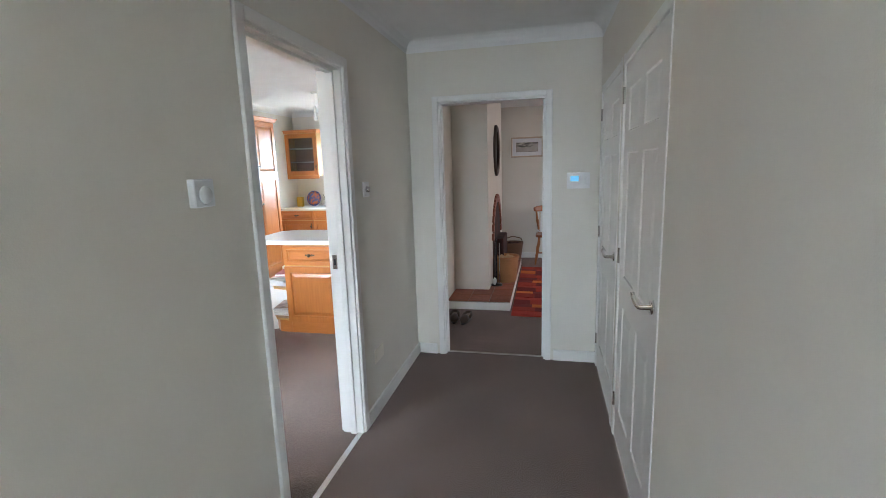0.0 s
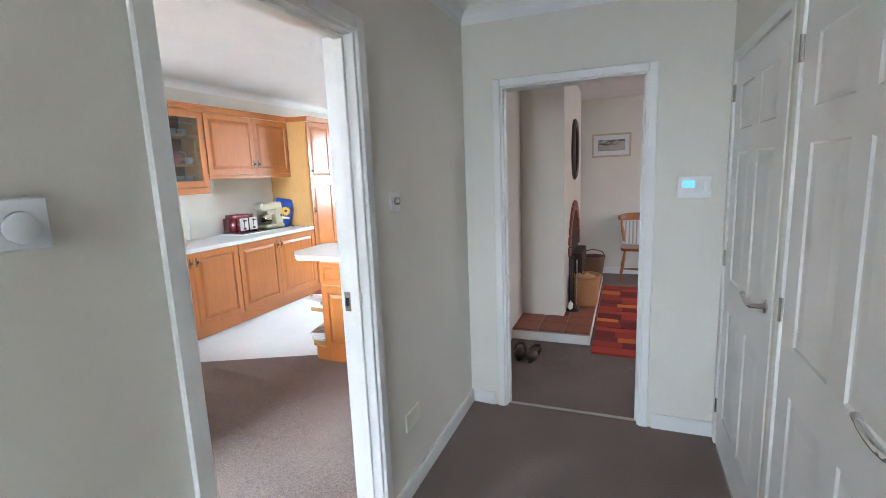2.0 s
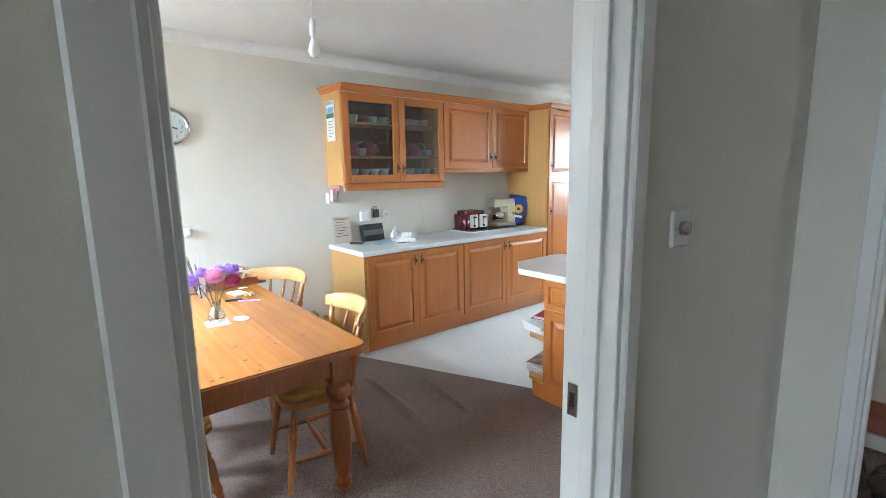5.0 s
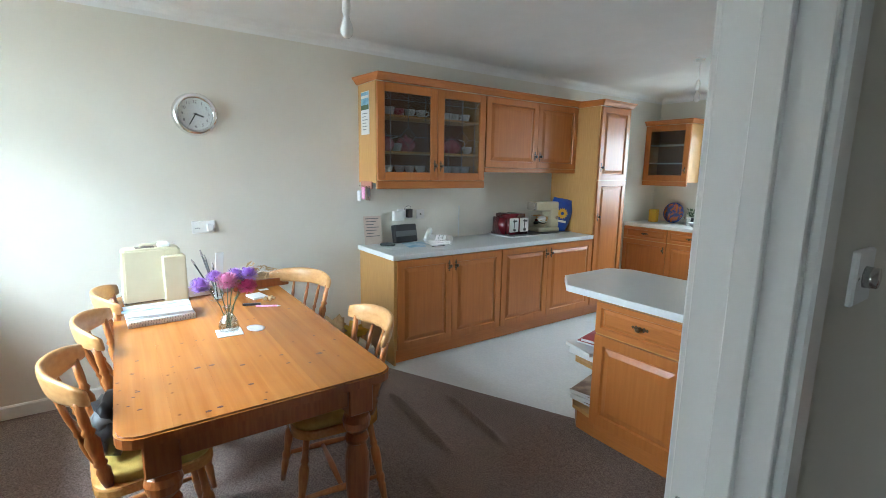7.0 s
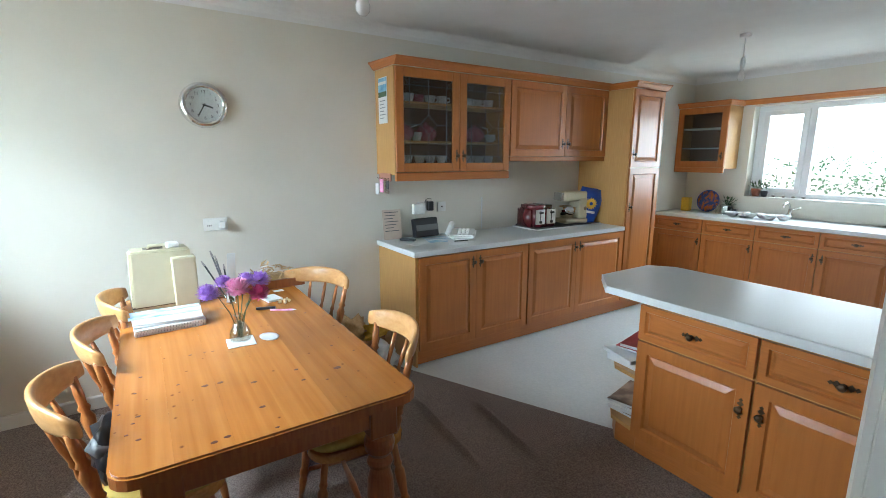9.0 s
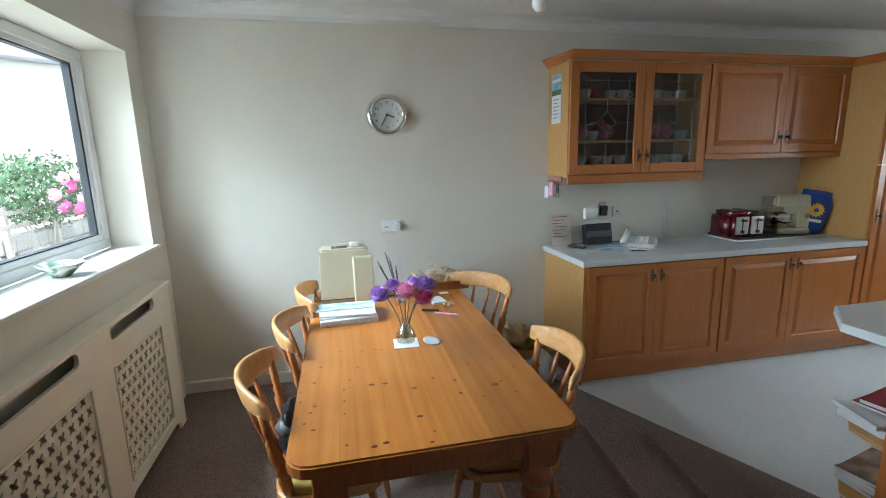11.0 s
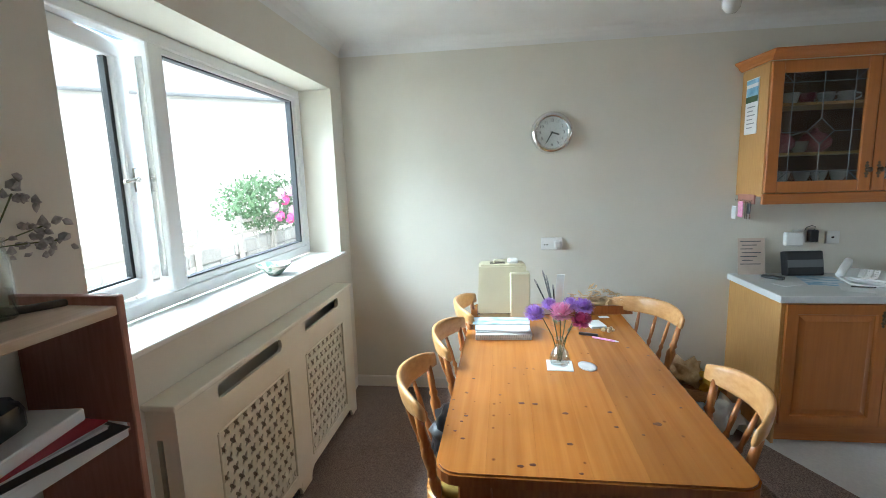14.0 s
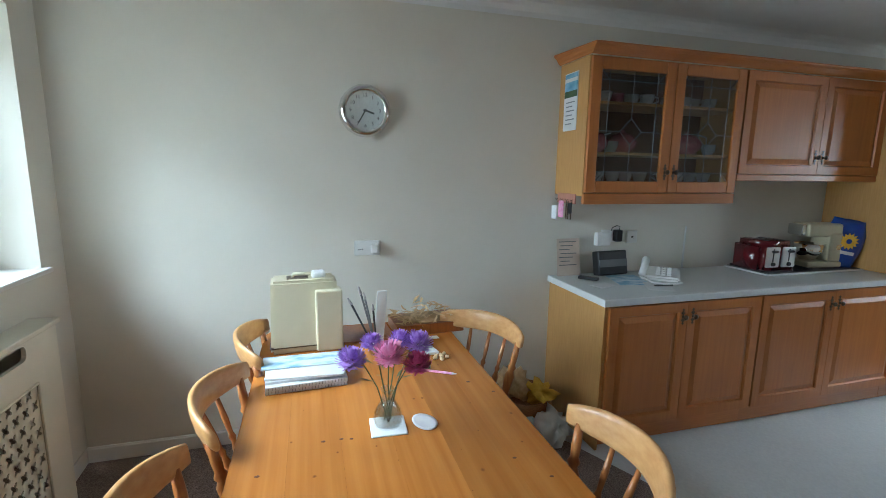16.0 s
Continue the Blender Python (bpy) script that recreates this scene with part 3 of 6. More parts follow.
def hall_door(name, lo, hi, hinge_far, label):
    """A closed six-panel door in the east wall, its face to the hall; lo to hi along y."""
    w = hi - lo
    d = thing(name, label, "door", pose(E0 + 0.006, hi, 0.006, 0, 0, -90), kind="structure")
    part("leaf", panelled(w, 1.985, 0.04, SIX(w), deep=0.006, slope=0.04, moat=0.012), GLOSS, d)
    hx = (w - 0.06) if hinge_far else 0.06
    s = -1 if hinge_far else 1
    h = part("door_handle", lathe([(0, 0), (0.026, 0), (0.026, 0.008), (0.010, 0.010), (0.009, 0.05), (0, 0.05)], 18, None, pose(hx, -0.001, 0.985, 90)), CHROME, d, "chrome lever handle on a round rose", True)
    part("lever", tube([(hx, -0.048, 0.985), (hx + s * 0.03, -0.052, 0.985), (hx + s * 0.06, -0.052, 0.986), (hx + s * 0.09, -0.052, 0.992), (hx + s * 0.122, -0.052, 1.004)], 0.0095, 10), CHROME, h, "", True)
    part("latch", box(w - 0.004 if hinge_far else 0.0, w if hinge_far else 0.004, -0.004, 0.02, 0.94, 1.03), SATIN, d)
    for z in (0.22, 1.03, 1.84):
        g = -0.005 if hinge_far else w + 0.005
        part("hinge", rod((g, -0.007, z - 0.04), (g, -0.007, z + 0.04), 0.007), SATIN, d, "steel butt hinge")
    f = thing(name.replace("door", "door_frame"), "white gloss painted door frame", "door frame", kind="structure")
    bm = box(E0 - 0.003, E0 + 0.05, lo - 0.045, lo - 0.004, 0, 2.05, 0.003)
    box(E0 - 0.003, E0 + 0.05, hi + 0.004, hi + 0.045, 0, 2.05, 0.003, bm)
    box(E0 - 0.003, E0 + 0.05, lo - 0.045, hi + 0.045, 1.995, 2.04, 0.003, bm)
    part("jamb", bm, GLOSS, f)
    return d


hall_door("door_3", 2.365, 3.205, True, "closed white six-panel door with chrome lever")
hall_door("door_4", 3.340, 4.135, True, "closed white six-panel cupboard door, chrome lever")


def plate(name, label, category, m, w, h, t=0.009, material=PLASTIC):
    """A wall plate; local x across, z up, y out of the wall is -y."""
    p = thing(name, label, category, m)
    part("plate", box(-w / 2, w / 2, -t, 0.002, -h / 2, h / 2, 0.003), material, p)
    return p


WEST_FACE = lambda x, y, z: pose(x, y, z, 0, 0, 90)      # a plate on a wall whose face looks to +x
s = plate("light_switch", "white dimmer switch with a round knob", "light switch", WEST_FACE(W1, 3.235, 1.41), 0.086, 0.086)
part("knob", lathe([(0, 0), (0.017, 0), (0.016, 0.016), (0, 0.017)], 20, None, pose(0, -0.009, 0, 90)), SATIN, s, "grey dimmer knob", True)
for u in (-0.03, 0.03):
    part("screw", lathe([(0, 0), (0.003, 0), (0, 0.001)], 8, None, pose(u, -0.009, 0, 90)), SATIN, s)
s = plate("room_thermostat", "white square thermostat with a round dial", "thermostat", WEST_FACE(W1, 1.895, 1.465), 0.085, 0.085, 0.024, EDGING)
part("dial", lathe([(0, 0), (0.027, 0), (0.025, 0.006), (0, 0.006)], 28, None, pose(0, -0.024, -0.006, 90)), EDGING, s, "", True)
plate("blank_wall_plate", "cream painted blank plate low on the wall", "wall plate", WEST_FACE(W1, 3.30, 0.37), 0.146, 0.086, 0.008, CREAMRAD)
s = plate("heating_controller", "white heating controller with a lit blue screen", "thermostat", pose(0.725, LY0, 1.40), 0.16, 0.115, 0.028)
part("screen", box(-0.056, 0.002, -0.0295, -0.027, -0.004, 0.034, 0.001), SCREEN, s, "glowing pale blue display")
part("dial", box(0.045, 0.066, -0.034, -0.027, -0.03, 0.03, 0.003), PLASTIC, s)


# ---------------------------------------------------------------- windows
def pane(w0, w1, z0, z1, y, parent, material=GLASS):
    g = part("pane", box(w0, w1, y - 0.004, y + 0.004, z0, z1), material, parent, "clear glass")
    g.visible_shadow = False
    return g


win = thing("window_1", "white plastic window, one casement ajar", "window", kind="structure")
FY0, FY1 = 0.975, 1.045


def members(bars, y0, y1, bevel=0.006):
    bm = bmesh.new()
    for x0, x1, z0, z1 in bars:
        box(x0, x1, y0, y1, z0, z1, bevel, bm)
    return bm


part("window_frame", members([(-3.83, -1.785, 1.125, 1.185), (-3.83, -1.785, 2.205, 2.26), (-3.83, -3.765, 1.18, 2.21), (-1.845, -1.785, 1.18, 2.21), (-2.49, -2.42, 1.18, 2.21)], FY0, FY1), UPVC, win)
part("fixed_bead", members([(-3.768, -2.488, 1.182, 1.215), (-3.768, -2.488, 2.178, 2.208), (-3.768, -3.735, 1.2, 2.19), (-2.52, -2.488, 1.2, 2.19)], 0.985, 1.035, 0.004), UPVC, win)
part("gasket", members([(-3.737, -2.518, 1.213, 1.221), (-3.737, -2.518, 2.172, 2.18), (-3.737, -3.715, 1.215, 2.178)], 0.992, 1.028, 0.0), GASKET, win, "dark rubber glazing gasket")
pane(-3.74, -2.51, 1.21, 2.185, 1.01, win)
sash = new("casement")
sash.parent = win
sash.matrix_basis = pose(-1.85, 0.995, 1.19, 0, 0, 8)
part("sash_frame", members([(-0.565, 0, 0, 0.07), (-0.565, 0, 0.945, 1.015), (-0.075, 0, 0.06, 0.95), (-0.565, -0.49, 0.06, 0.95)], -0.03, 0.035), UPVC, sash)
part("gasket", members([(-0.492, -0.47, 0.07, 0.945), (-0.49, -0.07, 0.068, 0.078)], -0.012, 0.012, 0.0), GASKET, sash)
pane(-0.495, -0.07, 0.065, 0.95, 0.0, sash)
part("handle", tube([(-0.53, 0.035, 0.47), (-0.53, 0.062, 0.47), (-0.51, 0.066, 0.475), (-0.46, 0.066, 0.468), (-0.425, 0.062, 0.462)], 0.008, 10), SATIN, sash, "white metal window handle", True)
part("handle_plate", box(-0.543, -0.517, 0.034, 0.042, 0.42, 0.52, 0.003), SATIN, sash)
part("lock_strip", members([(-2.424, -2.418, 1.25, 2.15)], 0.99, 1.02, 0.0), SATIN, win)
part("window_sill", box(-3.86, -1.765, 1.035, KS + 0.035, 1.098, 1.122, 0.006, seg=2), GLOSS, win)

bowl = single("bowl", lathe([(0, 0.0), (0.035, 0.0), (0.04, 0.008), (0.075, 0.04), (0.095, 0.06), (0.09, 0.06), (0.07, 0.044), (0.03, 0.014), (0, 0.012)], 24), BOWLGLAZE,
              "small glazed bowl on the window sill", "bowl", pose(-3.05, 1.17, 1.122), smooth=True)

win2 = thing("window_2", "white plastic kitchen window over the sink", "window", kind="structure")
part("window_frame", members([(-3.30, -1.60, 1.13, 1.19), (-3.30, -1.60, 2.13, 2.19), (-3.30, -3.235, 1.18, 2.14), (-1.66, -1.60, 1.18, 2.14), (-2.78, -2.71, 1.18, 2.14)], KN + 0.13, KN + 0.20), UPVC, win2)
part("casement_bar", members([(-3.238, -3.17, 1.185, 2.135), (-2.84, -2.778, 1.185, 2.135), (-3.18, -2.83, 1.185, 1.24), (-3.18, -2.83, 2.08, 2.135)], KN + 0.12, KN + 0.18), UPVC, win2)
pane(-3.18, -2.83, 1.23, 2.09, KN + 0.16, win2)
pane(-2.72, -1.65, 1.18, 2.14, KN + 0.16, win2)
part("window_sill", box(-3.3, -1.6, KN - 0.01, KN + 0.14, 1.118, 1.133, 0.004), GLOSS, win2)

# radiator cover with pierced grilles
rc = thing("radiator_cover", "cream painted radiator cover with pierced grilles", "radiator cover", pose(0, 0, 0))
RX0, RX1, RYF = -3.65, -1.92, 1.385
part("shelf", box(RX0 - 0.02, RX1 + 0.015, KS, RYF + 0.012, 0.908, 0.930, 0.005, seg=2), CREAMRAD, rc)
ho = [(-3.47, -2.90, 0.13, 0.71), (-2.70, -2.12, 0.13, 0.71)]
slots = [(-3.42, -2.92, 0.832, 0.893), (-2.65, -2.145, 0.832, 0.893)]
fb = bmesh.new()
cuts = sorted({RX0, RX1, RX0 + 0.09, RX1 - 0.09, -2.9, -2.70, -3.47, -2.12, *[s[0] for s in slots], *[s[1] for s in slots], -2.74, -2.86})
for p, q in zip(cuts, cuts[1:]):
    hs = sorted([h for h in ho + slots if h[0] <= p + 1e-6 and h[1] >= q - 1e-6], key=lambda h: h[2])
    foot = p < RX0 + 0.089 or q > RX1 - 0.089 or (p >= -2.861 and q <= -2.739)
    z = 0.0 if foot else 0.065
    for h in hs:
        box(p, q, RYF - 0.016, RYF, z, h[2], bm=fb)
        z = h[3]
    box(p, q, RYF - 0.016, RYF, z, 0.908, bm=fb)
bmesh.ops.remove_doubles(fb, verts=fb.verts[:], dist=1e-5)
for x0, x1, z0, z1 in slots:                       # rounded slot ends
    for cx, sg in ((x0, 1), (x1, -1)):
        for cz, up in ((z0, 1), (z1, -1)):
            ring = [(cx, cz)] + [(cx + sg * (0.024 - 0.024 * math.sin(radians(a))), cz + up * (0.024 - 0.024 * math.cos(radians(a)))) for a in range(0, 91, 18)]
            vs = [[fb.verts.new((x, y, z)) for x, z in ring] for y in (RYF - 0.016, RYF - 0.0002)]
            fb.faces.new(vs[0])
            fb.faces.new(vs[1][::-1])
            for k in range(len(ring)):
                q = (k + 1) % len(ring)
                fb.faces.new((vs[0][k], vs[0][q], vs[1][q], vs[1][k]))
for cx, sg in ((RX0 + 0.09, 1), (-2.861, -1), (-2.739, 1), (RX1 - 0.09, -1)):      # curved feet
    ring = [(cx, 0.065)] + [(cx + sg * (0.06 - 0.06 * math.sin(radians(a))), 0.065 - 0.06 * (1 - math.cos(radians(a)))) for a in range(0, 91, 15)]
    vs = [[fb.verts.new((x, y, z)) for x, z in ring] for y in (RYF - 0.0158, RYF - 0.0002)]
    fb.faces.new(vs[0])
    fb.faces.new(vs[1][::-1])
    for k in range(len(ring)):
        q = (k + 1) % len(ring)
        fb.faces.new((vs[0][k], vs[0][q], vs[1][q], vs[1][k]))
part("front_panel", fb, CREAMRAD, rc)
bm = bmesh.new()
for x0, x1, z0, z1 in ho:                          # half-round bead round each grille
    for a, b in (((x0, z0), (x1, z0)), ((x0, z1), (x1, z1)), ((x0, z0), (x0, z1)), ((x1, z0), (x1, z1))):
        rod((a[0], RYF, a[1]), (b[0], RYF, b[1]), 0.006, seg=8, bm=bm)
part("grille_bead", bm, CREAMRAD, rc)
for sx in (RX0, RX1 - 0.016):
    bm = bmesh.new()
    for y0, y1, z0, z1 in ((KS, RYF - 0.078, 0.0, 0.908), (RYF - 0.056, RYF - 0.016, 0.0, 0.908), (RYF - 0.078, RYF - 0.056, 0.0, 0.30), (RYF - 0.078, RYF - 0.056, 0.80, 0.908)):
        box(sx, sx + 0.016, y0, y1, z0, z1, bm=bm)
    part("side_panel", bm, CREAMRAD, rc)


def grille(x0, x1, z0, z1, y, s=0.068):
    """A thin sheet pierced with staggered four-lobed holes."""
    bm = bmesh.new()
    nz, nx = round((z1 - z0) / (s * 0.86)), round((x1 - x0) / s)
    sz, sx = (z1 - z0) / nz, (x1 - x0) / nx
    for j in range(nz):
        shift = 0.5 * (j % 2)
        for i in range(nx + (1 if shift else 0)):
            cx, cz = x0 + (i + 0.5 - shift) * sx, z0 + (j + 0.5) * sz
            half = (shift and (i == 0 or i == nx))
            a0, a1 = max(x0, cx - sx / 2), min(x1, cx + sx / 2)
            if half:
                bm.faces.new([bm.verts.new(p) for p in ((a0, y, cz - sz / 2), (a1, y, cz - sz / 2), (a1, y, cz + sz / 2), (a0, y, cz + sz / 2))])
                continue
            outer, inner = [], []
            for k in range(24):
                th = 2 * math.pi * k / 24
                c, n = math.cos(th), math.sin(th)
                e = 1 / max(abs(c), abs(n))
                outer.append(bm.verts.new((cx + sx / 2 * c * e, y, cz + sz / 2 * n * e)))
                rr = s * (0.262 + 0.115 * math.cos(4 * (th - 0.785)))
                inner.append(bm.verts.new((cx + rr * c, y, cz + rr * n)))
            for k in range(24):
                q = (k + 1) % 24
                bm.faces.new((outer[k], outer[q], inner[q], inner[k]))
    r = bmesh.ops.extrude_face_region(bm, geom=bm.faces[:])
    for v in r["geom"]:
        if isinstance(v, bmesh.types.BMVert):
            v.co.y += 0.005
    return bm


for x0, x1, z0, z1 in ho:
    part("grille", grille(x0 - 0.004, x1 + 0.004, z0 - 0.004, z1 + 0.004, RYF - 0.012), CREAMRAD, rc, "pierced cream grille sheet")
# Radiator brown carries the shade inside the cover, so the holes read dark.
part("radiator", box(RX0 + 0.15, RX1 - 0.15, KS + 0.005, KS + 0.045, 0.12, 0.72, 0.01), mat("shade_brown_radiator_paint", (0.20, 0.165, 0.12), 0.6, col2=(0.26, 0.22, 0.165), scale=9), rc, "radiator behind the grille, shade put into its brown")

# ---------------------------------------------------------------- kitchen units


def pull(parent, x, z, level=False):
    """A small antique knob on a pierced diamond plate, on a front at y = 0 facing -y."""
    m = pose(x, -0.002, z, 90)
    k = part("handle", lathe([(0, 0), (0.011, 0.001), (0.006, 0.006), (0.006, 0.014), (0.015, 0.020), (0.015, 0.026), (0.006, 0.032), (0, 0.032)], 12, None, m), BRONZE, parent, "antique bronze knob", True)
    bm = bmesh.new()
    for s in (-1, 1):
        for d in (0.022, 0.040):
            c = Vector((x + (s * d if level else 0), 0, z + (0 if level else s * d)))
            r = 0.014 if d < 0.03 else 0.009
            vs = [bm.verts.new(c + Vector((a, y, b))) for y in (-0.003, 0.0) for a, b in ((r, 0), (0, r), (-r, 0), (0, -r))]
            bm.faces.new(vs[:4])
            for q in range(4):
                bm.faces.new((vs[q], vs[(q + 1) % 4], vs[4 + (q + 1) % 4], vs[4 + q]))
    part("back_plate", bm, BRONZE, k)
    return k


def leaf(unit, x0, x1, z0, z1, knob=None, name="door"):
    w, h = x1 - x0 - 0.004, z1 - z0 - 0.004
    st = 0.056 if h > 0.2 else 0.030
    bm = panelled(w, h, 0.021, [(st, w - st, st, h - st)], deep=0.012, slope=0.030 if h > 0.2 else 0.015, moat=0.006)
    ob = part(name, bm, OAK if h > 0.2 else OAKH, unit)
    ob.location = (x0 + 0.002, -0.021, z0 + 0.002)
    if knob:
        pull(ob, knob[0] - x0, knob[1] - z0, knob[2] if len(knob) > 2 else False)
    return ob


def carcass(unit, w, d, z0, z1, plinth=0.0, ends=(True, True), material=PLY):
    part("body", box(0.0, w, 0.0, d, z0 + plinth, z1, 0.002), material, unit)
    if plinth:
        part("plinth", box(0.0, w, 0.045, d, 0.0, plinth - 0.002), OAKH, unit)


# base units along the west wall: local x runs along the wall, the front looks into the room
FR = -3.425


def west(y, z=0.0, front=FR):
    return pose(front, y, z, 0, 0, 90)


for y0, y1, y2 in ((4.035, 4.57, 5.13), (5.13, 5.75, 6.433)):
    u = thing("base_unit", "honey wood base unit with two fielded doors", "kitchen cabinet", west(y0), "base units along the wall")
    carcass(u, y2 - y0, 0.59, 0.0, 0.868, 0.125)
    if y0 < 4.1:
        part("end_panel", box(-0.017, -0.0005, -0.004, 0.61, 0.0, 0.868, 0.002), PLY, u, "yellow wood end panel")
    leaf(u, 0.008, y1 - y0, 0.13, 0.862, (y1 - y0 - 0.035, 0.775))
    leaf(u, y1 - y0, y2 - y0 - 0.004, 0.13, 0.862, (y1 - y0 + 0.035, 0.775))
wt = thing("worktop", "pale grey laminate worktop with white edge", "worktop")
part("slab", box(-4.038, FR + 0.010, 4.008, 6.433, 0.870, 0.909, 0.004), WORKTOP, wt)
bm = box(FR + 0.010, FR + 0.026, 4.002, 6.433, 0.869, 0.9085, 0.003)
box(-4.038, FR + 0.026, 4.001, 4.008, 0.869, 0.9085, 0.002, bm)
part("edging", bm, EDGING, wt)
single("upstand_join", box(-4.036, -4.028, 5.095, 5.105, 0.912, 1.22), EDGING, "thin white splashback joint strip", "trim")

# wall units
WF = -3.72


def leaded_door(unit, x0, x1, z0, z1, knob):
    w, h = x1 - x0 - 0.004, z1 - z0 - 0.004
    d = new("door", None)
    d.parent = unit
    d.location = (x0 + 0.002, -0.021, z0 + 0.002)
    st = 0.068
    bm = bmesh.new()
    for a, b, c, e in ((0, st, 0, h), (w - st, w, 0, h), (st, w - st, 0, st), (st, w - st, h - st, h)):
        box(a, b, 0.0, 0.021, c, e, 0.004, bm)
    part("door_frame", bm, OAK, d)
    g = part("pane", box(st - 0.005, w - st + 0.005, 0.010, 0.014, st - 0.005, h - st + 0.005), SMOKED, d, "dark leaded glass pane")
    g.visible_shadow = False
    a, b, c, e = st, w - st, st, h - st
    m, q = (a + b) / 2, c + (e - c) * 0.46
    i = 0.055
    r = 0.075
    bm = bmesh.new()
    lines = [((a + i, c), (a + i, e)), ((b - i, c), (b - i, e)), ((a, c + i), (b, c + i)), ((a, e - i), (b, e - i)), ((m, c), (m, q - r)), ((m, q + r), (m, e)),
             ((a, q), (m - r, q)), ((m + r, q), (b, q)), ((m, q + r), (m + r, q)), ((m + r, q), (m, q - r)), ((m, q - r), (m - r, q)), ((m - r, q), (m, q + r)),
             ((a, c), (a + i, c + i)), ((b, c), (b - i, c + i)), ((a, e), (a + i, e - i)), ((b, e), (b - i, e - i))]
    for p, t in lines:
        rod((p[0], 0.009, p[1]), (t[0], 0.009, t[1]), 0.0025, seg=6, bm=bm)
    part("lead_came", bm, LEAD, d)
    pull(d, knob[0] - x0, knob[1] - z0)


def cornice(path, name="cornice"):
    prof = [(0.0, 0.0), (0.0, 0.058), (-0.052, 0.058), (-0.050, 0.046), (-0.034, 0.034), (-0.020, 0.012), (-0.006, 0.0)]
    return single(name, sweep(path, prof), OAKH, "honey wood moulded cornice over the wall units", "cornice")


y0, y1, y2 = 4.02, 4.605, 5.143
u = thing("glazed_wall_unit", "honey wood wall unit with leaded glass doors", "kitchen cabinet", west(y0, 0, WF))
D = 0.315
w = y2 - y0
bm = box(0, 0.018, 0, D, 1.455, 2.25, 0.002)
box(w - 0.018, w, 0, D, 1.455, 2.25, 0.002, bm)
box(0.018, w - 0.018, 0.002, D, 1.455, 1.473, bm=bm)
box(0.018, w - 0.018, 0.002, D, 2.232, 2.25, bm=bm)
part("body", bm, PLY, u)
part("back_panel", box(0.018, w - 0.018, D - 0.01, D, 1.473, 2.232), INNER, u, "back panel, dim cabinet inside put into its brown")
for z in (1.519, 1.70, 1.99):
    part("shelf", box(0.018, w - 0.018, 0.01, D - 0.012, z, z + 0.016), PLY, u)
leaded_door(u, 0.004, y1 - y0, 1.475, 2.245, (y1 - y0 - 0.032, 1.60))
leaded_door(u, y1 - y0, w - 0.002, 1.475, 2.245, (y1 - y0 + 0.032, 1.60))
part("light_pelmet", box(0.0, w, -0.018, 0.004, 1.408, 1.472, 0.004), OAKH, u)
y3, y4 = 5.83, 6.433
u2 = thing("wall_unit", "honey wood wall unit with two fielded doors", "kitchen cabinet", west(y2 + 0.002, 0, WF))
w2 = y4 - y2 - 0.002
carcass(u2, w2, D, 1.60, 2.25)
leaf(u2, 0.004, y3 - y2, 1.60, 2.245, (y3 - y2 - 0.035, 1.715))
leaf(u2, y3 - y2, w2 - 0.002, 1.60, 2.245, (y3 - y2 + 0.035, 1.715))
part("light_pelmet", box(0.0, w2, -0.018, 0.004, 1.555, 1.598, 0.004), OAKH, u2)
cornice([(WF + 0.02, y4, 2.25), (WF + 0.02, 4.017, 2.25), (-4.036, 4.017, 2.25)])

# crockery behind the leaded glass
CUP = [(0, 0), (0.022, 0.0), (0.026, 0.005), (0.037, 0.035), (0.041, 0.06), (0.038, 0.06), (0.033, 0.032), (0.02, 0.008), (0, 0.007)]
JUG = [(0, 0), (0.03, 0), (0.05, 0.03), (0.052, 0.06), (0.035, 0.095), (0.04, 0.115), (0.036, 0.115), (0.03, 0.095), (0, 0.09)]
POT = [(0, 0), (0.04, 0), (0.075, 0.035), (0.078, 0.065), (0.05, 0.10), (0.03, 0.105), (0.012, 0.115), (0.012, 0.128), (0, 0.132)]
rnd = random.Random(4)
for z in (1.5355, 1.717, 2.007):
    x = 4.11
    while x < 5.07:
        if abs(x - 4.63) > 0.07:
            kind, prof, r = rnd.choice([("cup", CUP, 0.045), ("jug", JUG, 0.058), ("teapot", POT, 0.085), ("cup", CUP, 0.045)])
            if z > 1.99 or z < 1.6:
                kind, prof, r = "cup", CUP, 0.045
            o = thing(kind, "patterned china %s on the cabinet shelf" % kind, kind, pose(-3.86 + rnd.uniform(-0.04, 0.03), min(max(x, 4.05 + 1.55 * r), 5.11 - 1.55 * r), z, 0, 0, rnd.uniform(0, 360)) @ Matrix.Scale(1.15, 4), "china in the glazed cabinet")
            part("body", lathe(prof, 16), PINKCHINA if kind == "teapot" or rnd.random() < 0.25 else CHINA, o, "", True)
            hgt = max(p[1] for p in prof)
            part("handle", tube([(r * 0.7, 0, hgt * 0.85), (r * 1.25, 0, hgt * 0.75), (r * 1.3, 0, hgt * 0.45), (r * 0.75, 0, hgt * 0.25)], 0.005, 6), CHINA, o, "", True)
            x += r * 2 + rnd.uniform(0.008, 0.025)
        else:
            x += 0.08

# tall larder unit
t = thing("larder_unit", "tall honey wood larder unit with two doors", "kitchen cabinet", west(6.436))
wl = 0.51
carcass(t, wl, 0.61, 0.0, 2.245, 0.125)
leaf(t, 0.012, wl - 0.004, 0.13, 1.487, (0.045, 1.10))
leaf(t, 0.012, wl - 0.004, 1.492, 2.24, (0.045, 1.62))
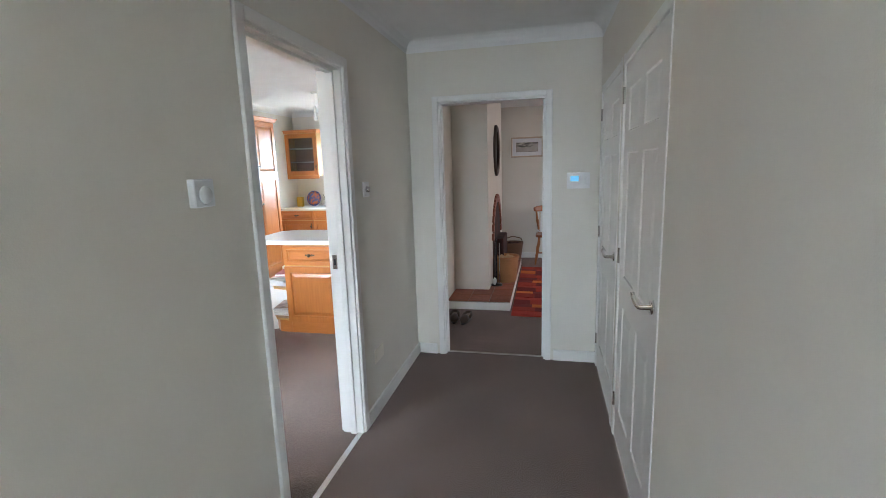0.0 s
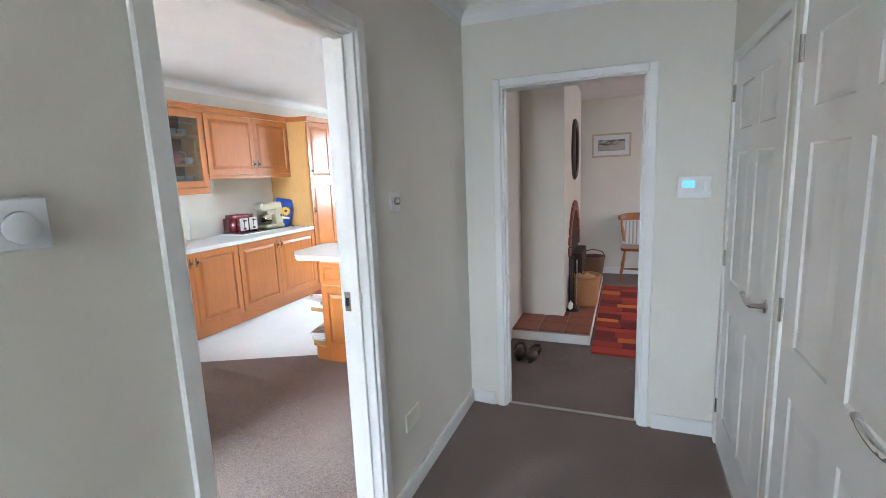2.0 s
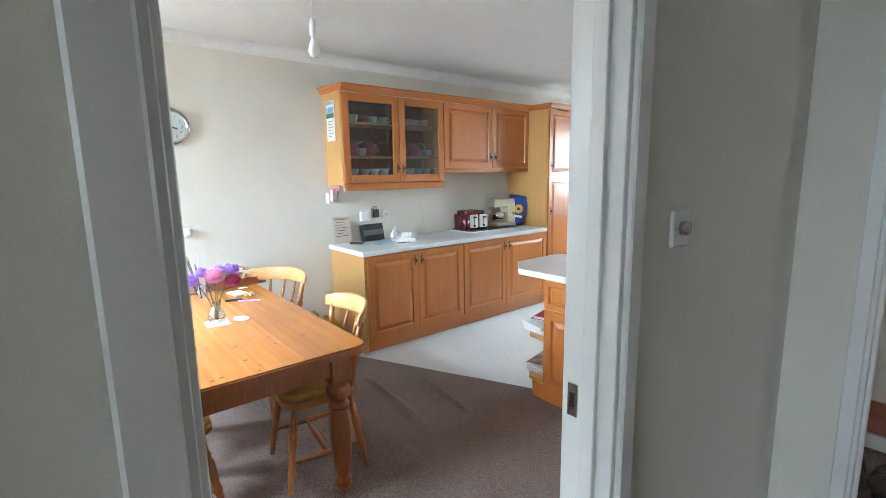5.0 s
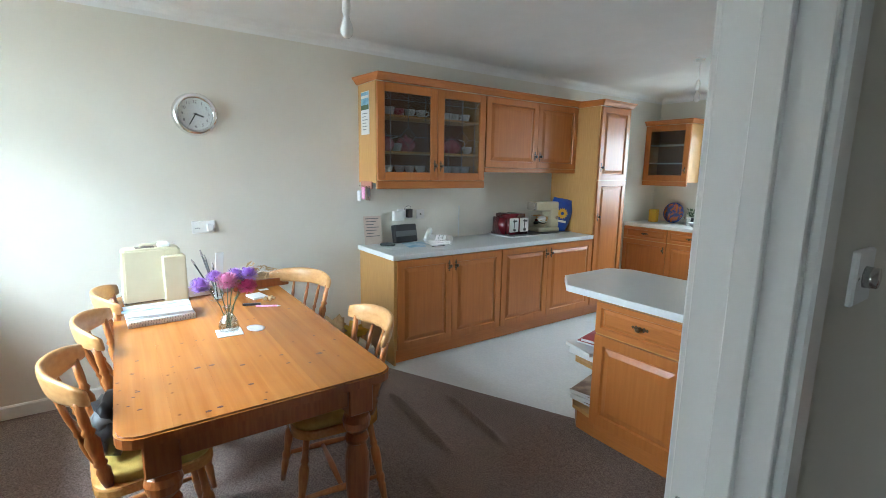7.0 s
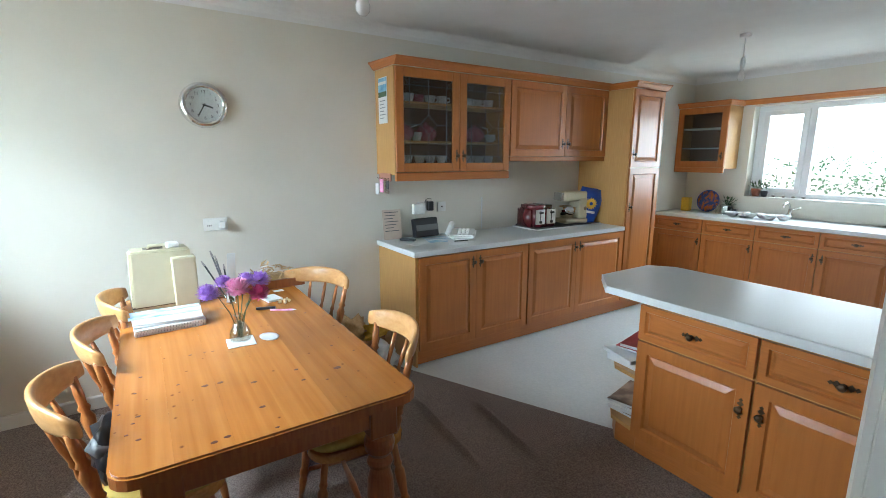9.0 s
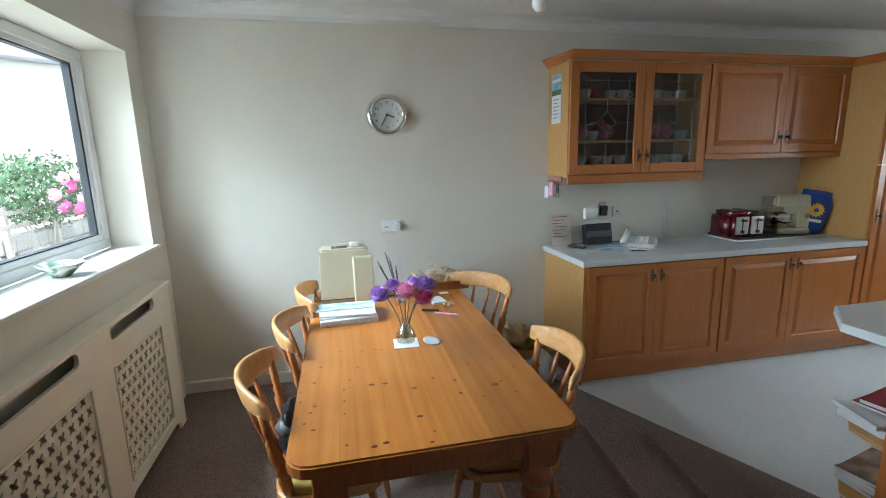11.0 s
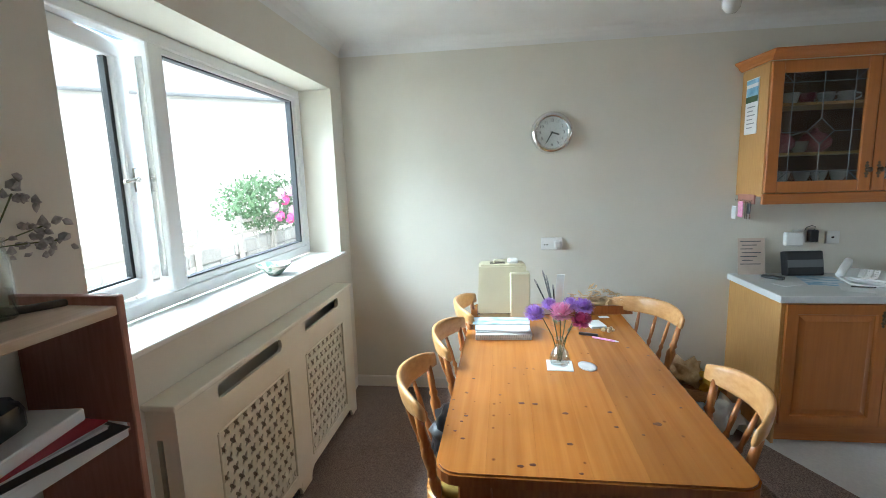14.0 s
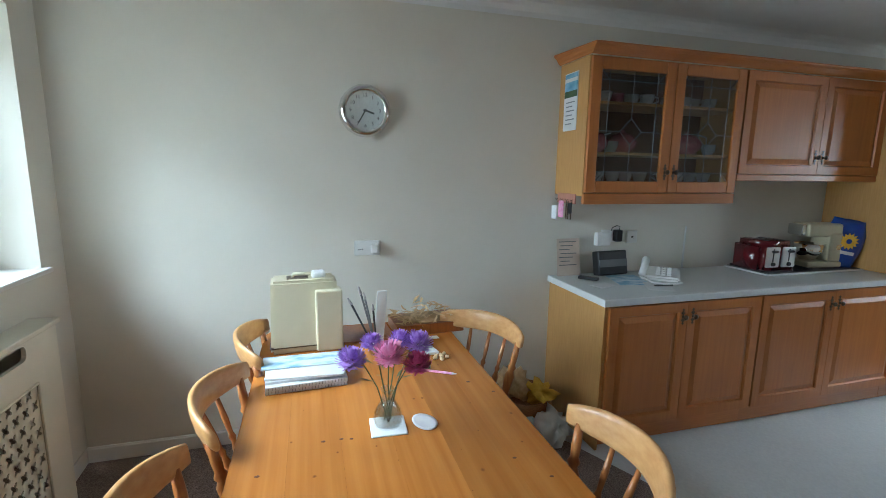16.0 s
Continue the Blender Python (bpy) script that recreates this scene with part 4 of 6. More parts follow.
cornice([(-4.036, 6.436 + wl, 2.245), (FR + 0.03, 6.436 + wl, 2.245), (FR + 0.03, 6.433, 2.245), (-3.70, 6.433, 2.245)])

# sink run under the far window
SF = 7.955


def far(x, z=0.0, front=SF):
    return pose(x, front, z)


xs = (-4.036, -3.42, -2.85, -2.27, -1.69, -1.11)
for a, b in zip(xs, xs[1:]):
    u = thing("sink_unit", "honey wood base unit with drawer and door", "kitchen cabinet", far(a), "units under the far window")
    carcass(u, b - a, 0.64, 0.0, 0.872, 0.125)
    right = a < -3.5 or -3 < a < -2.8
    leaf(u, 0.004, b - a - 0.004, 0.13, 0.70, ((b - a - 0.04) if right or a < -3.3 else 0.04, 0.60))
    leaf(u, 0.004, b - a - 0.004, 0.705, 0.866, ((b - a) / 2, 0.785, True), "drawer_front")
wt = thing("worktop", "pale worktop along the sink wall", "worktop")
part("slab", box(-4.036, -0.78, SF - 0.015, KN - 0.002, 0.874, 0.914, 0.004), WORKTOP, wt)
part("edging", box(-4.036, -0.78, SF - 0.03, SF - 0.015, 0.873, 0.9135, 0.003), EDGING, wt)

# corner glazed wall unit by the far window
u = thing("glazed_wall_unit", "honey wood wall unit with one glazed door", "kitchen cabinet", far(-4.036, 0, 8.29))
w = 0.615
bm = box(0, 0.018, 0, 0.305, 1.46, 2.20, 0.002)
box(w - 0.018, w, 0, 0.305, 1.46, 2.20, 0.002, bm)
for z in (1.46, 2.182):
    box(0.018, w - 0.018, 0.002, 0.305, z, z + 0.018, bm=bm)
part("body", bm, PLY, u)
part("back_panel", box(0.018, w - 0.018, 0.295, 0.305, 1.478, 2.182), INNER, u, "back panel, dim cabinet inside put into its brown")
for z in (1.70, 1.94):
    part("shelf", box(0.02, w - 0.02, 0.02, 0.29, z, z + 0.012), EDGING, u, "pale glass shelf")
d = new("door")
d.parent = u
d.location = (0.002, -0.021, 1.475)
bm = bmesh.new()
for a, b, c, e in ((0, 0.075, 0, 0.72), (w - 0.079, w - 0.004, 0, 0.72), (0.075, w - 0.079, 0, 0.075), (0.075, w - 0.079, 0.645, 0.72)):
    box(a, b, 0, 0.021, c, e, 0.004, bm)
part("door_frame", bm, OAK, d)
g = part("pane", box(0.07, w - 0.074, 0.010, 0.014, 0.07, 0.65), SMOKED, d, "dark glass pane")
g.visible_shadow = False
pull(d, w - 0.04, 0.14)
part("light_pelmet", box(0.0, w, -0.018, 0.004, 1.41, 1.472, 0.004), OAKH, u)
cornice([(-1.2, 8.50, 2.198), (-3.35, 8.50, 2.198)], "window_pelmet")
cornice([(-3.41, 8.595, 2.20), (-3.41, 8.27, 2.20), (-4.034, 8.27, 2.20)])

# peninsula
PF = 4.475
px = (-1.885, -1.335, -0.77)
for a, b in zip(px, px[1:]):
    u = thing("peninsula_unit", "honey wood peninsula unit with drawer and door", "kitchen cabinet", far(a, 0, PF), "peninsula units")
    carcass(u, b - a, 0.58, 0.0, 0.868, 0.125)
    kx = (b - a - 0.04) if a < -1.5 else 0.04
    leaf(u, 0.006, b - a - 0.004, 0.13, 0.665, (kx, 0.525))
    leaf(u, 0.006, b - a - 0.004, 0.675, 0.858, ((b - a) / 2, 0.77, True), "drawer_front")
tip = [(-2.075, 4.435), (-0.77, 4.435), (-0.77, 5.16), (-2.12, 5.16), (-2.245, 5.06), (-2.245, 4.62)]
wt = thing("peninsula_worktop", "pale grey worktop with clipped corner", "worktop")
part("slab", prism(tip, 0.873, 0.913, bevel=0.004), WORKTOP, wt)
part("edging", sweep([(x, y, 0.872) for x, y in tip], [(0.0, 0.0), (0.0, 0.040), (0.006, 0.038), (0.006, 0.002)], closed=True), EDGING, wt)
sh = thing("end_shelves", "open curved wood shelves ending the peninsula", "shelf")
part("plinth", prism([(-1.887, 4.52), (-1.887, 5.03), (-2.09, 4.95), (-2.11, 4.63), (-2.02, 4.53)], 0.0, 0.125), OAKH, sh)
for z in (0.127, 0.43):
    part("shelf", prism([(-1.887, 4.485), (-1.887, 5.05), (-2.05, 5.02), (-2.14, 4.93), (-2.16, 4.78), (-2.13, 4.62), (-2.04, 4.51)], z, z + 0.02, bevel=0.004), PLY, sh)


def stack(name, label, category, x, y, z, sizes, turn, mats, rng):
    """A pile of magazines or books; each one is a thing that lies on the one below."""
    for k, (w, d, h) in enumerate(sizes):
        m = pose(x + rng.uniform(-0.015, 0.015), y + rng.uniform(-0.015, 0.015), z, 0, 0, turn + rng.uniform(-9, 9))
        b = thing(name, label, category, m, label)
        mt = mats[k % len(mats)]
        part("cover", box(-w / 2, w / 2, -d / 2, d / 2, h - 0.0015, h, 0.0), mt, b)
        part("page_block", box(-w / 2 + 0.002, w / 2 - 0.002, -d / 2 + 0.002, d / 2 - 0.002, 0.0, h - 0.0015, 0.001), PAPER, b)
        z += h + 0.0004


rng = random.Random(2)
GREYM = mat("grey_magazine", (0.34, 0.34, 0.36), 0.35, col2=(0.62, 0.62, 0.62), scale=7, contrast=(0.4, 0.6))
BROWNM = mat("brown_magazine", (0.16, 0.10, 0.07), 0.35, col2=(0.40, 0.30, 0.22), scale=9, contrast=(0.4, 0.6))
stack("magazine", "worn magazine in a pile on the shelf", "magazine", -2.00, 4.70, 0.147, [(0.22, 0.30, 0.016)] * 5, 8, [BROWNM, GREYM, PAPER, BROWNM], rng)
stack("ring_binder", "pale files and folders on the shelf", "folder", -2.01, 4.68, 0.45, [(0.24, 0.31, 0.038), (0.23, 0.30, 0.022)], -6, [GREYM, PAPER], rng)
stack("red_folder", "crimson card folder on top of files", "folder", -1.99, 4.74, 0.5235, [(0.22, 0.30, 0.012), (0.22, 0.30, 0.018)], 12, [CRIMSON], rng)

# pendant bulbs
for x, y, z in ((-2.45, 3.235, 2.208), (-2.62, 6.75, 2.275)):
    l = thing("pendant_bulb", "bare opal bulb on a white pendant flex", "lamp", pose(x, y, 0), "pendant bulbs")
    part("ceiling_rose", lathe([(0, KC), (0.045, KC), (0.04, KC - 0.022), (0.012, KC - 0.03), (0, KC - 0.03)], 20), PLASTIC, l, "", True)
    part("flex", rod((0, 0, z + 0.12), (0, 0, KC - 0.02), 0.0035, seg=6), PLASTIC, l)
    part("holder", lathe([(0, z + 0.145), (0.012, z + 0.14), (0.02, z + 0.11), (0.02, z + 0.065), (0.014, z + 0.045), (0, z + 0.045)], 16), PLASTIC, l, "", True)
    part("bulb", lathe([(0.0135, z + 0.05), (0.0135, z + 0.035), (0.022, z + 0.015), (0.03, z - 0.012), (0.028, z - 0.032), (0.016, z - 0.048), (0, z - 0.052)], 18), BULB, l, "opal glass bulb, unlit", True)

# ---------------------------------------------------------------- dining table and chairs
TX0, TX1, TY0, TY1, TZ = -3.76, -1.885, 2.235, 3.172, 0.762
tb = thing("dining_table", "varnished knotty pine farmhouse table, turned legs", "table")
edges = [TY0 + (TY1 - TY0) * k / 6 for k in range(7)]
R = 0.075
for k in range(6):
    a, b = edges[k] + 0.0001, edges[k + 1] - 0.0001
    out = [(TX1, b), (TX0, b), (TX0, a), (TX1, a)]
    if k == 0:
        out = [(TX1, b), (TX0, b)] + [(TX0 + R + R * math.cos(radians(t)), TY0 + R + R * math.sin(radians(t))) for t in (180, 202, 225, 247, 270)] + \
              [(TX1 - R + R * math.cos(radians(t)), TY0 + R + R * math.sin(radians(t))) for t in (270, 292, 315, 337, 360)]
    if k == 5:
        out = [(TX0, a), (TX1, a)] + [(TX1 - R + R * math.cos(radians(t)), TY1 - R + R * math.sin(radians(t))) for t in (0, 22, 45, 67, 90)] + \
              [(TX0 + R + R * math.cos(radians(t)), TY1 - R + R * math.sin(radians(t))) for t in (90, 112, 135, 157, 180)]
    bm = prism(out, TZ - 0.040, TZ)
    bmesh.ops.bevel(bm, geom=[e for e in bm.edges if all(abs(v.co.z - TZ) < 1e-5 for v in e.verts) and not all(abs(v.co.y - (b if k == 0 else a)) < 1e-5 for v in e.verts) and (k in (0, 5) or abs(e.verts[0].co.x - e.verts[1].co.x) < 1e-5)], offset=0.007, segments=2, affect="EDGES")
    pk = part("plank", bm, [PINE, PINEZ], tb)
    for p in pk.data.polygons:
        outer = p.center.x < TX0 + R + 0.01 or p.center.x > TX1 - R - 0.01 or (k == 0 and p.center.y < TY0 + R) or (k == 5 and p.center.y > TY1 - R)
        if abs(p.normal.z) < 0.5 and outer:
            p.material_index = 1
KNOT = mat("dark_knot", (0.055, 0.013, 0.004), 0.6, col2=(0.13, 0.034, 0.009), scale=120, vary=0.2, spec=0.12)
for kx, ky, size in ((-2.668, 2.494, 0.7), (-2.668, 2.549, 0.6), (-2.661, 2.579, 0.6), (-2.335, 2.514, 1.2), (-2.332, 2.565, 1.1), (-2.268, 2.67, 1.1), (-2.288, 2.832, 0.9), (-2.186, 2.831, 0.8), (-2.069, 2.659, 1), (-1.939, 2.496, 1), (-1.949, 2.533, 1), (-2.216, 2.975, 1.5), (-2.142, 2.908, 0.6), (-2.398, 2.431, 0.6), (-2.225, 2.308, 0.8), (-2.075, 2.309, 0.8), (-2.12, 2.278, 0.6), (-2.345, 2.249, 0.6), (-2.406, 2.298, 0.6), (-2.544, 2.316, 0.7), (-2.185, 2.294, 0.6), (-1.918, 2.671, 0.7), (-2.339, 3.096, 0.6), (-2.946, 3.062, 0.8), (-2.845, 3.129, 0.7), (-2.442, 3.032, 0.6), (-2.269, 2.255, 0.5)):
    bm = lathe([(0, 0.0004), (0.0068 * size, 0.0004), (0.0085 * size, 0.0)], 12)
    for v in bm.verts:
        v.co.y *= 1.25
        v.co.x *= 0.9 + 0.25 * math.sin(5 * v.co.y / size * 100)
    kn = part("knot", bm, KNOT, tb, "dark brown knot", True)
    kn.location = (kx, ky, TZ)
IN = 0.085
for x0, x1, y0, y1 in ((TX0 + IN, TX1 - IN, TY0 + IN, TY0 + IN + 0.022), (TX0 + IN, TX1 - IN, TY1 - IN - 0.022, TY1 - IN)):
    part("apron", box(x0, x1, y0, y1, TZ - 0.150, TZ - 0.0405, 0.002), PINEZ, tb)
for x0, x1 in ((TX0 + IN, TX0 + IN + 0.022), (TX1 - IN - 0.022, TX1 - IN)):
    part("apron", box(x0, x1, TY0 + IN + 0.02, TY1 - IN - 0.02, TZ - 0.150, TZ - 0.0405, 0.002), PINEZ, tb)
LEG = [(0, 0.0), (0.028, 0.0), (0.034, 0.02), (0.036, 0.05), (0.026, 0.075), (0.03, 0.085), (0.036, 0.12), (0.041, 0.20), (0.045, 0.30), (0.042, 0.37), (0.034, 0.41), (0.028, 0.425), (0.040, 0.435), (0.043, 0.45), (0.038, 0.465),
       (0.030, 0.475), (0.046, 0.50), (0.050, 0.53), (0.044, 0.555), (0.034, 0.565), (0.034, 0.575), (0, 0.575)]
for cx in (TX0 + IN + 0.035, TX1 - IN - 0.035):
    for cy in (TY0 + IN + 0.035, TY1 - IN - 0.035):
        bm = lathe([(r * 1.18, z) for r, z in LEG], 24, None, Matrix.Translation((cx, cy, 0)))
        box(cx - 0.053, cx + 0.053, cy - 0.053, cy + 0.053, 0.572, TZ - 0.0405, 0.005, bm)
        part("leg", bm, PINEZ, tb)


def chair(label, cushion=True, crest=CREST, seat=BEECH):
    """A farmhouse spindle-back chair, its front to +y."""
    c = thing("dining_chair", label, "chair", None, "chairs round the dining table")
    bm = prism(rounded(-0.205, 0.205, -0.19, 0.20, 0.09), 0.425, 0.46, bevel=0.012)
    part("seat", bm, seat, c)
    legp = [(0.0, 0.0), (0.012, 0.0), (0.015, 0.12), (0.019, 0.25), (0.015, 0.28), (0.021, 0.31), (0.021, 0.36), (0.015, 0.39), (0.022, 0.55), (0.022, 0.66), (0.014, 0.70), (0.019, 0.73), (0.014, 0.76), (0.015, 1.0), (0, 1.0)]
    for sx in (-1, 1):
        for sy in (-1, 1):
            part("leg", turned((sx * 0.205, sy * 0.20, 0), (sx * 0.15, sy * 0.14, 0.43), legp), BEECHD, c, "", True)
        part("stretcher", turned((sx * 0.186, -0.178, 0.15), (sx * 0.186, 0.178, 0.15), [(0, 0), (0.009, 0), (0.016, 0.5), (0.009, 1), (0, 1)], 10), BEECHD, c, "", True)
    part("stretcher", turned((-0.186, 0, 0.15), (0.186, 0, 0.15), [(0, 0), (0.009, 0), (0.016, 0.5), (0.009, 1), (0, 1)], 10), BEECHD, c, "", True)
    # bowed crest rail
    pts, n = [], 15
    for k in range(n):
        a = -1 + 2 * k / (n - 1)
        pts.append((a * 0.25, -0.285 + 0.11 * a * a, a))
    bm = bmesh.new()
    rings = []
    for x, y, a in pts:
        h = 0.050 * (1 - 0.42 * abs(a) ** 4)
        th = 0.013 * (1 - 0.25 * abs(a) ** 4)
        d = Vector((0.25, 0.22 * a, 0)).normalized()
        nrm = Vector((-d.y, d.x, 0))
        zc = 0.828 + 0.010 * (1 - a * a)
        ring = []
        for q in range(12):
            ph = 2 * math.pi * q / 12
            ca, sa = math.cos(ph), math.sin(ph)
            u = math.copysign(abs(ca) ** 0.6, ca) * th
            v = math.copysign(abs(sa) ** 0.7, sa) * h
            ring.append(bm.verts.new(Vector((x, y, zc)) + nrm * (u - 0.18 * v) + Vector((0, 0, v))))
        rings.append(ring)
    for a, b in zip(rings, rings[1:]):
        for q in range(12):
            bm.faces.new((a[q], a[(q + 1) % 12], b[(q + 1) % 12], b[q]))
    bm.faces.new(rings[0][::-1])
    bm.faces.new(rings[-1])
    part("crest_rail", bm, crest, c, "bowed crest rail", True)
    post = [(0, 0), (0.013, 0.0), (0.020, 0.10), (0.023, 0.22), (0.014, 0.27), (0.022, 0.30), (0.016, 0.34), (0.021, 0.44), (0.024, 0.56), (0.014, 0.63), (0.021, 0.67), (0.014, 0.71), (0.016, 0.80), (0.013, 1.0), (0, 1.0)]
    spin = [(0, 0), (0.007, 0.0), (0.009, 0.15), (0.014, 0.30), (0.015, 0.42), (0.008, 0.50), (0.013, 0.54), (0.008, 0.58), (0.011, 0.72), (0.007, 1.0), (0, 1.0)]
    for a in (-0.86, -0.43, 0.0, 0.43, 0.86):
        top = (a * 0.25, -0.285 + 0.11 * a * a + 0.003, 0.81)
        foot = (a * 0.19, -0.155 + 0.02 * a * a, 0.45)
        big = abs(a) > 0.8
        part("post" if big else "spindle", turned(foot, top, post if big else spin), BEECHD, c, "", True)
    if cushion:
        bm = prism(rounded(-0.19, 0.19, -0.15, 0.19, 0.08), 0.461, 0.495, bevel=0.016, seg=3)
        part("cushion", bm, CUSHION, c, "flat ochre seat cushion", True)
    return c


ch = chair("honey wood spindle-back dining chair with ochre cushion")
ch.matrix_basis = pose(-2.36, 2.33, 0, 0, 0, 4)
copy_thing(ch, pose(-2.87, 2.39, 0, 0, 0, -3))
copy_thing(ch, pose(-3.42, 2.44, 0, 0, 0, 2))
copy_thing(ch, pose(-2.30, 3.05, 0, 0, 0, 173))
copy_thing(ch, pose(-3.25, 3.10, 0, 0, 0, 212))

# ---------------------------------------------------------------- things on the table
cov = thing("sewing_machine_case", "beige hard plastic sewing machine case", "case", pose(-3.52, 2.437, TZ, 0, 0, 3))
bm = box(-0.105, 0.105, -0.155, 0.155, 0.0, 0.33, 0.0)
for v in bm.verts:
    if v.co.z > 0.2:
        v.co.x *= 0.72
        v.co.y = v.co.y * 0.93
bmesh.ops.bevel(bm, geom=bm.edges[:], offset=0.012, segments=2, affect="EDGES")
part("shell", bm, CREAMP, cov)
bm = box(0.03, 0.118, 0.045, 0.165, 0.0, 0.285, 0.008, seg=2)
part("accessory_box", bm, CREAMP, cov, "raised beige accessory compartment")
part("handle", tube([(0.0, -0.05, 0.325), (0.0, -0.045, 0.345), (0.0, 0.045, 0.345), (0.0, 0.05, 0.325)], 0.009, 8), CREAMP, cov, "", True)
part("handle_recess", box(-0.035, 0.035, -0.075, 0.02, 0.3285, 0.332), BRONZE, cov)
part("latch", box(-0.03, 0.035, 0.035, 0.10, 0.325, 0.358, 0.012, seg=2), PLASTIC, cov, "pale rounded latch block")
part("seam", box(-0.108, 0.108, -0.158, 0.158, 0.028, 0.031), BRONZE, cov, "dark seam above the base")

rng = random.Random(5)
z = TZ
for k, (w, d, h, mt) in enumerate([(0.30, 0.225, 0.017, PAPER), (0.30, 0.22, 0.015, PAPER), (0.295, 0.215, 0.010, PAPER), (0.29, 0.20, 0.008, PAPER), (0.315, 0.125, 0.005, PAPERB)]):
    b = thing("notebook", "spiral notebook in a stack on the table" if k < 2 else "pale blue brochure on a stack of notebooks", "notebook" if k < 2 else "brochure",
              pose(-3.145 - (0.045 if k == 4 else 0.0) + rng.uniform(-0.012, 0.012), 2.435 + rng.uniform(-0.01, 0.01), z, 0, 0, 90 + rng.uniform(-5, 5)), "papers on the table")
    part("page_block", box(-w / 2, w / 2, -d / 2, d / 2, 0.0, h - 0.001, 0.001), PAPER, b)
    part("cover", box(-w / 2, w / 2, -d / 2, d / 2, h - 0.001, h), mt, b)
    if k < 2:
        bm = bmesh.new()
        for i in range(24):
            lathe([(0.0045, -0.0008), (0.006, 0), (0.0045, 0.0008)], 8, bm, pose(-w / 2 + 0.012 + i * (w - 0.024) / 23, -d / 2, h / 2, 0, 90))
        part("spiral", bm, INK, b, "black wire spiral")
    z += h + 0.0003

# vase of asters
vx, vy = -2.70, 2.70
single("coaster", box(-0.058, 0.058, -0.058, 0.058, 0, 0.005, 0.002), PAPER, "square white coaster under the vase", "coaster", pose(vx, vy, TZ, 0, 0, -3))
bm = lathe([(0, 0), (0.05, 0), (0.053, 0.006), (0.040, 0.004), (0.0, 0.004)], 24)
for v in bm.verts:
    v.co.y *= 0.72
single("oval_dish", bm, CHINA, "small white oval dish on the table", "dish", pose(vx + 0.005, vy + 0.122, TZ, 0, 0, 20), smooth=True)
va = thing("flower_vase", "clear glass vase of purple and pink asters", "vase", pose(vx, vy, TZ + 0.005))
VP = [(0.030, 0), (0.044, 0.008), (0.048, 0.03), (0.042, 0.055), (0.026, 0.085), (0.018, 0.105), (0.022, 0.125), (0.024, 0.13)]
g = part("glass", lathe([(0, 0), *VP, (0.0215, 0.13), (0.0155, 0.105), (0.0235, 0.085), (0.039, 0.055), (0.045, 0.03), (0.041, 0.010), (0, 0.006)], 24), VGLASS, va, "clear glass body", True)
g.visible_shadow = False
g = part("water", lathe([(0, 0.007), (0.040, 0.011), (0.0445, 0.03), (0.0385, 0.055), (0.030, 0.070), (0, 0.070)], 24), WATER, va, "", True)
g.visible_shadow = False


def aster(parent, c, r, material, seed):
    """A shaggy double flower: many narrow petals in layers, curling in."""
    rg = random.Random(seed)
    bm = bmesh.new()
    c = Vector(c)
    for ring, (n, tilt, ln) in enumerate(((24, -40, 0.84), (34, -22, 0.95), (38, -6, 1.0), (38, 10, 1.0), (36, 25, 0.97), (32, 40, 0.92), (26, 55, 0.86), (18, 70, 0.80), (8, 82, 0.76))):
        for k in range(n):
            a = 2 * math.pi * (k + 0.5 * (ring % 2)) / n + rg.uniform(-0.1, 0.1)
            t = radians(tilt + rg.uniform(-8, 8))
            d = Vector((math.cos(a) * math.cos(t), math.sin(a) * math.cos(t), math.sin(t)))
            s = Vector((-math.sin(a), math.cos(a), 0)) * r * 0.075
            up = d.cross(s).normalized() * r * 0.12
            L = r * ln * rg.uniform(0.82, 1.08)
            b = c + d * L * 0.25
            p = [b, c + d * L * 0.65 + s - up * 0.4, c + d * L + s * 0.6 + Vector((0, 0, r * 0.10)), c + d * L - s * 0.6 + Vector((0, 0, r * 0.10)), c + d * L * 0.65 - s - up * 0.4]
            bm.faces.new([bm.verts.new(v) for v in p])
    part("flower", bm, material, parent, "shaggy aster head")


heads = [((0.02, -0.115, 0.245), 0.049, PURPLE), ((0.035, 0.0, 0.255), 0.055, PINK), ((0.05, 0.085, 0.222), 0.047, MAGENTA), ((-0.02, 0.105, 0.265), 0.050, PURPLE), ((-0.045, -0.045, 0.270), 0.038, PURPLE), ((-0.055, 0.05, 0.268), 0.040, PURPLE)]
for k, (c, r, mt) in enumerate(heads):
    foot = Vector((0.012 * math.cos(k * 2.1), 0.012 * math.sin(k * 2.1), 0.02))
    mid = Vector((c[0] * 0.25, c[1] * 0.3, 0.14))
    part("stem", tube([foot, mid, Vector(c) * 0.7 + Vector((0, 0, 0.06)), Vector(c)], 0.0022, 6), STEM, va, "", True)
    aster(va, c, r, mt, k)
bm = bmesh.new()
for k in range(9):
    a = k * 2.4
    p = Vector((0.03 * math.cos(a), 0.045 * math.sin(a), 0.14 + 0.010 * k))
    d = Vector((math.cos(a), math.sin(a), 0.4)).normalized() * 0.05
    s = Vector((-math.sin(a), math.cos(a), 0)) * 0.006
    bm.faces.new([bm.verts.new(v) for v in (p, p + d * 0.5 + s, p + d, p + d * 0.5 - s)])
part("leaves", bm, STEM, va)

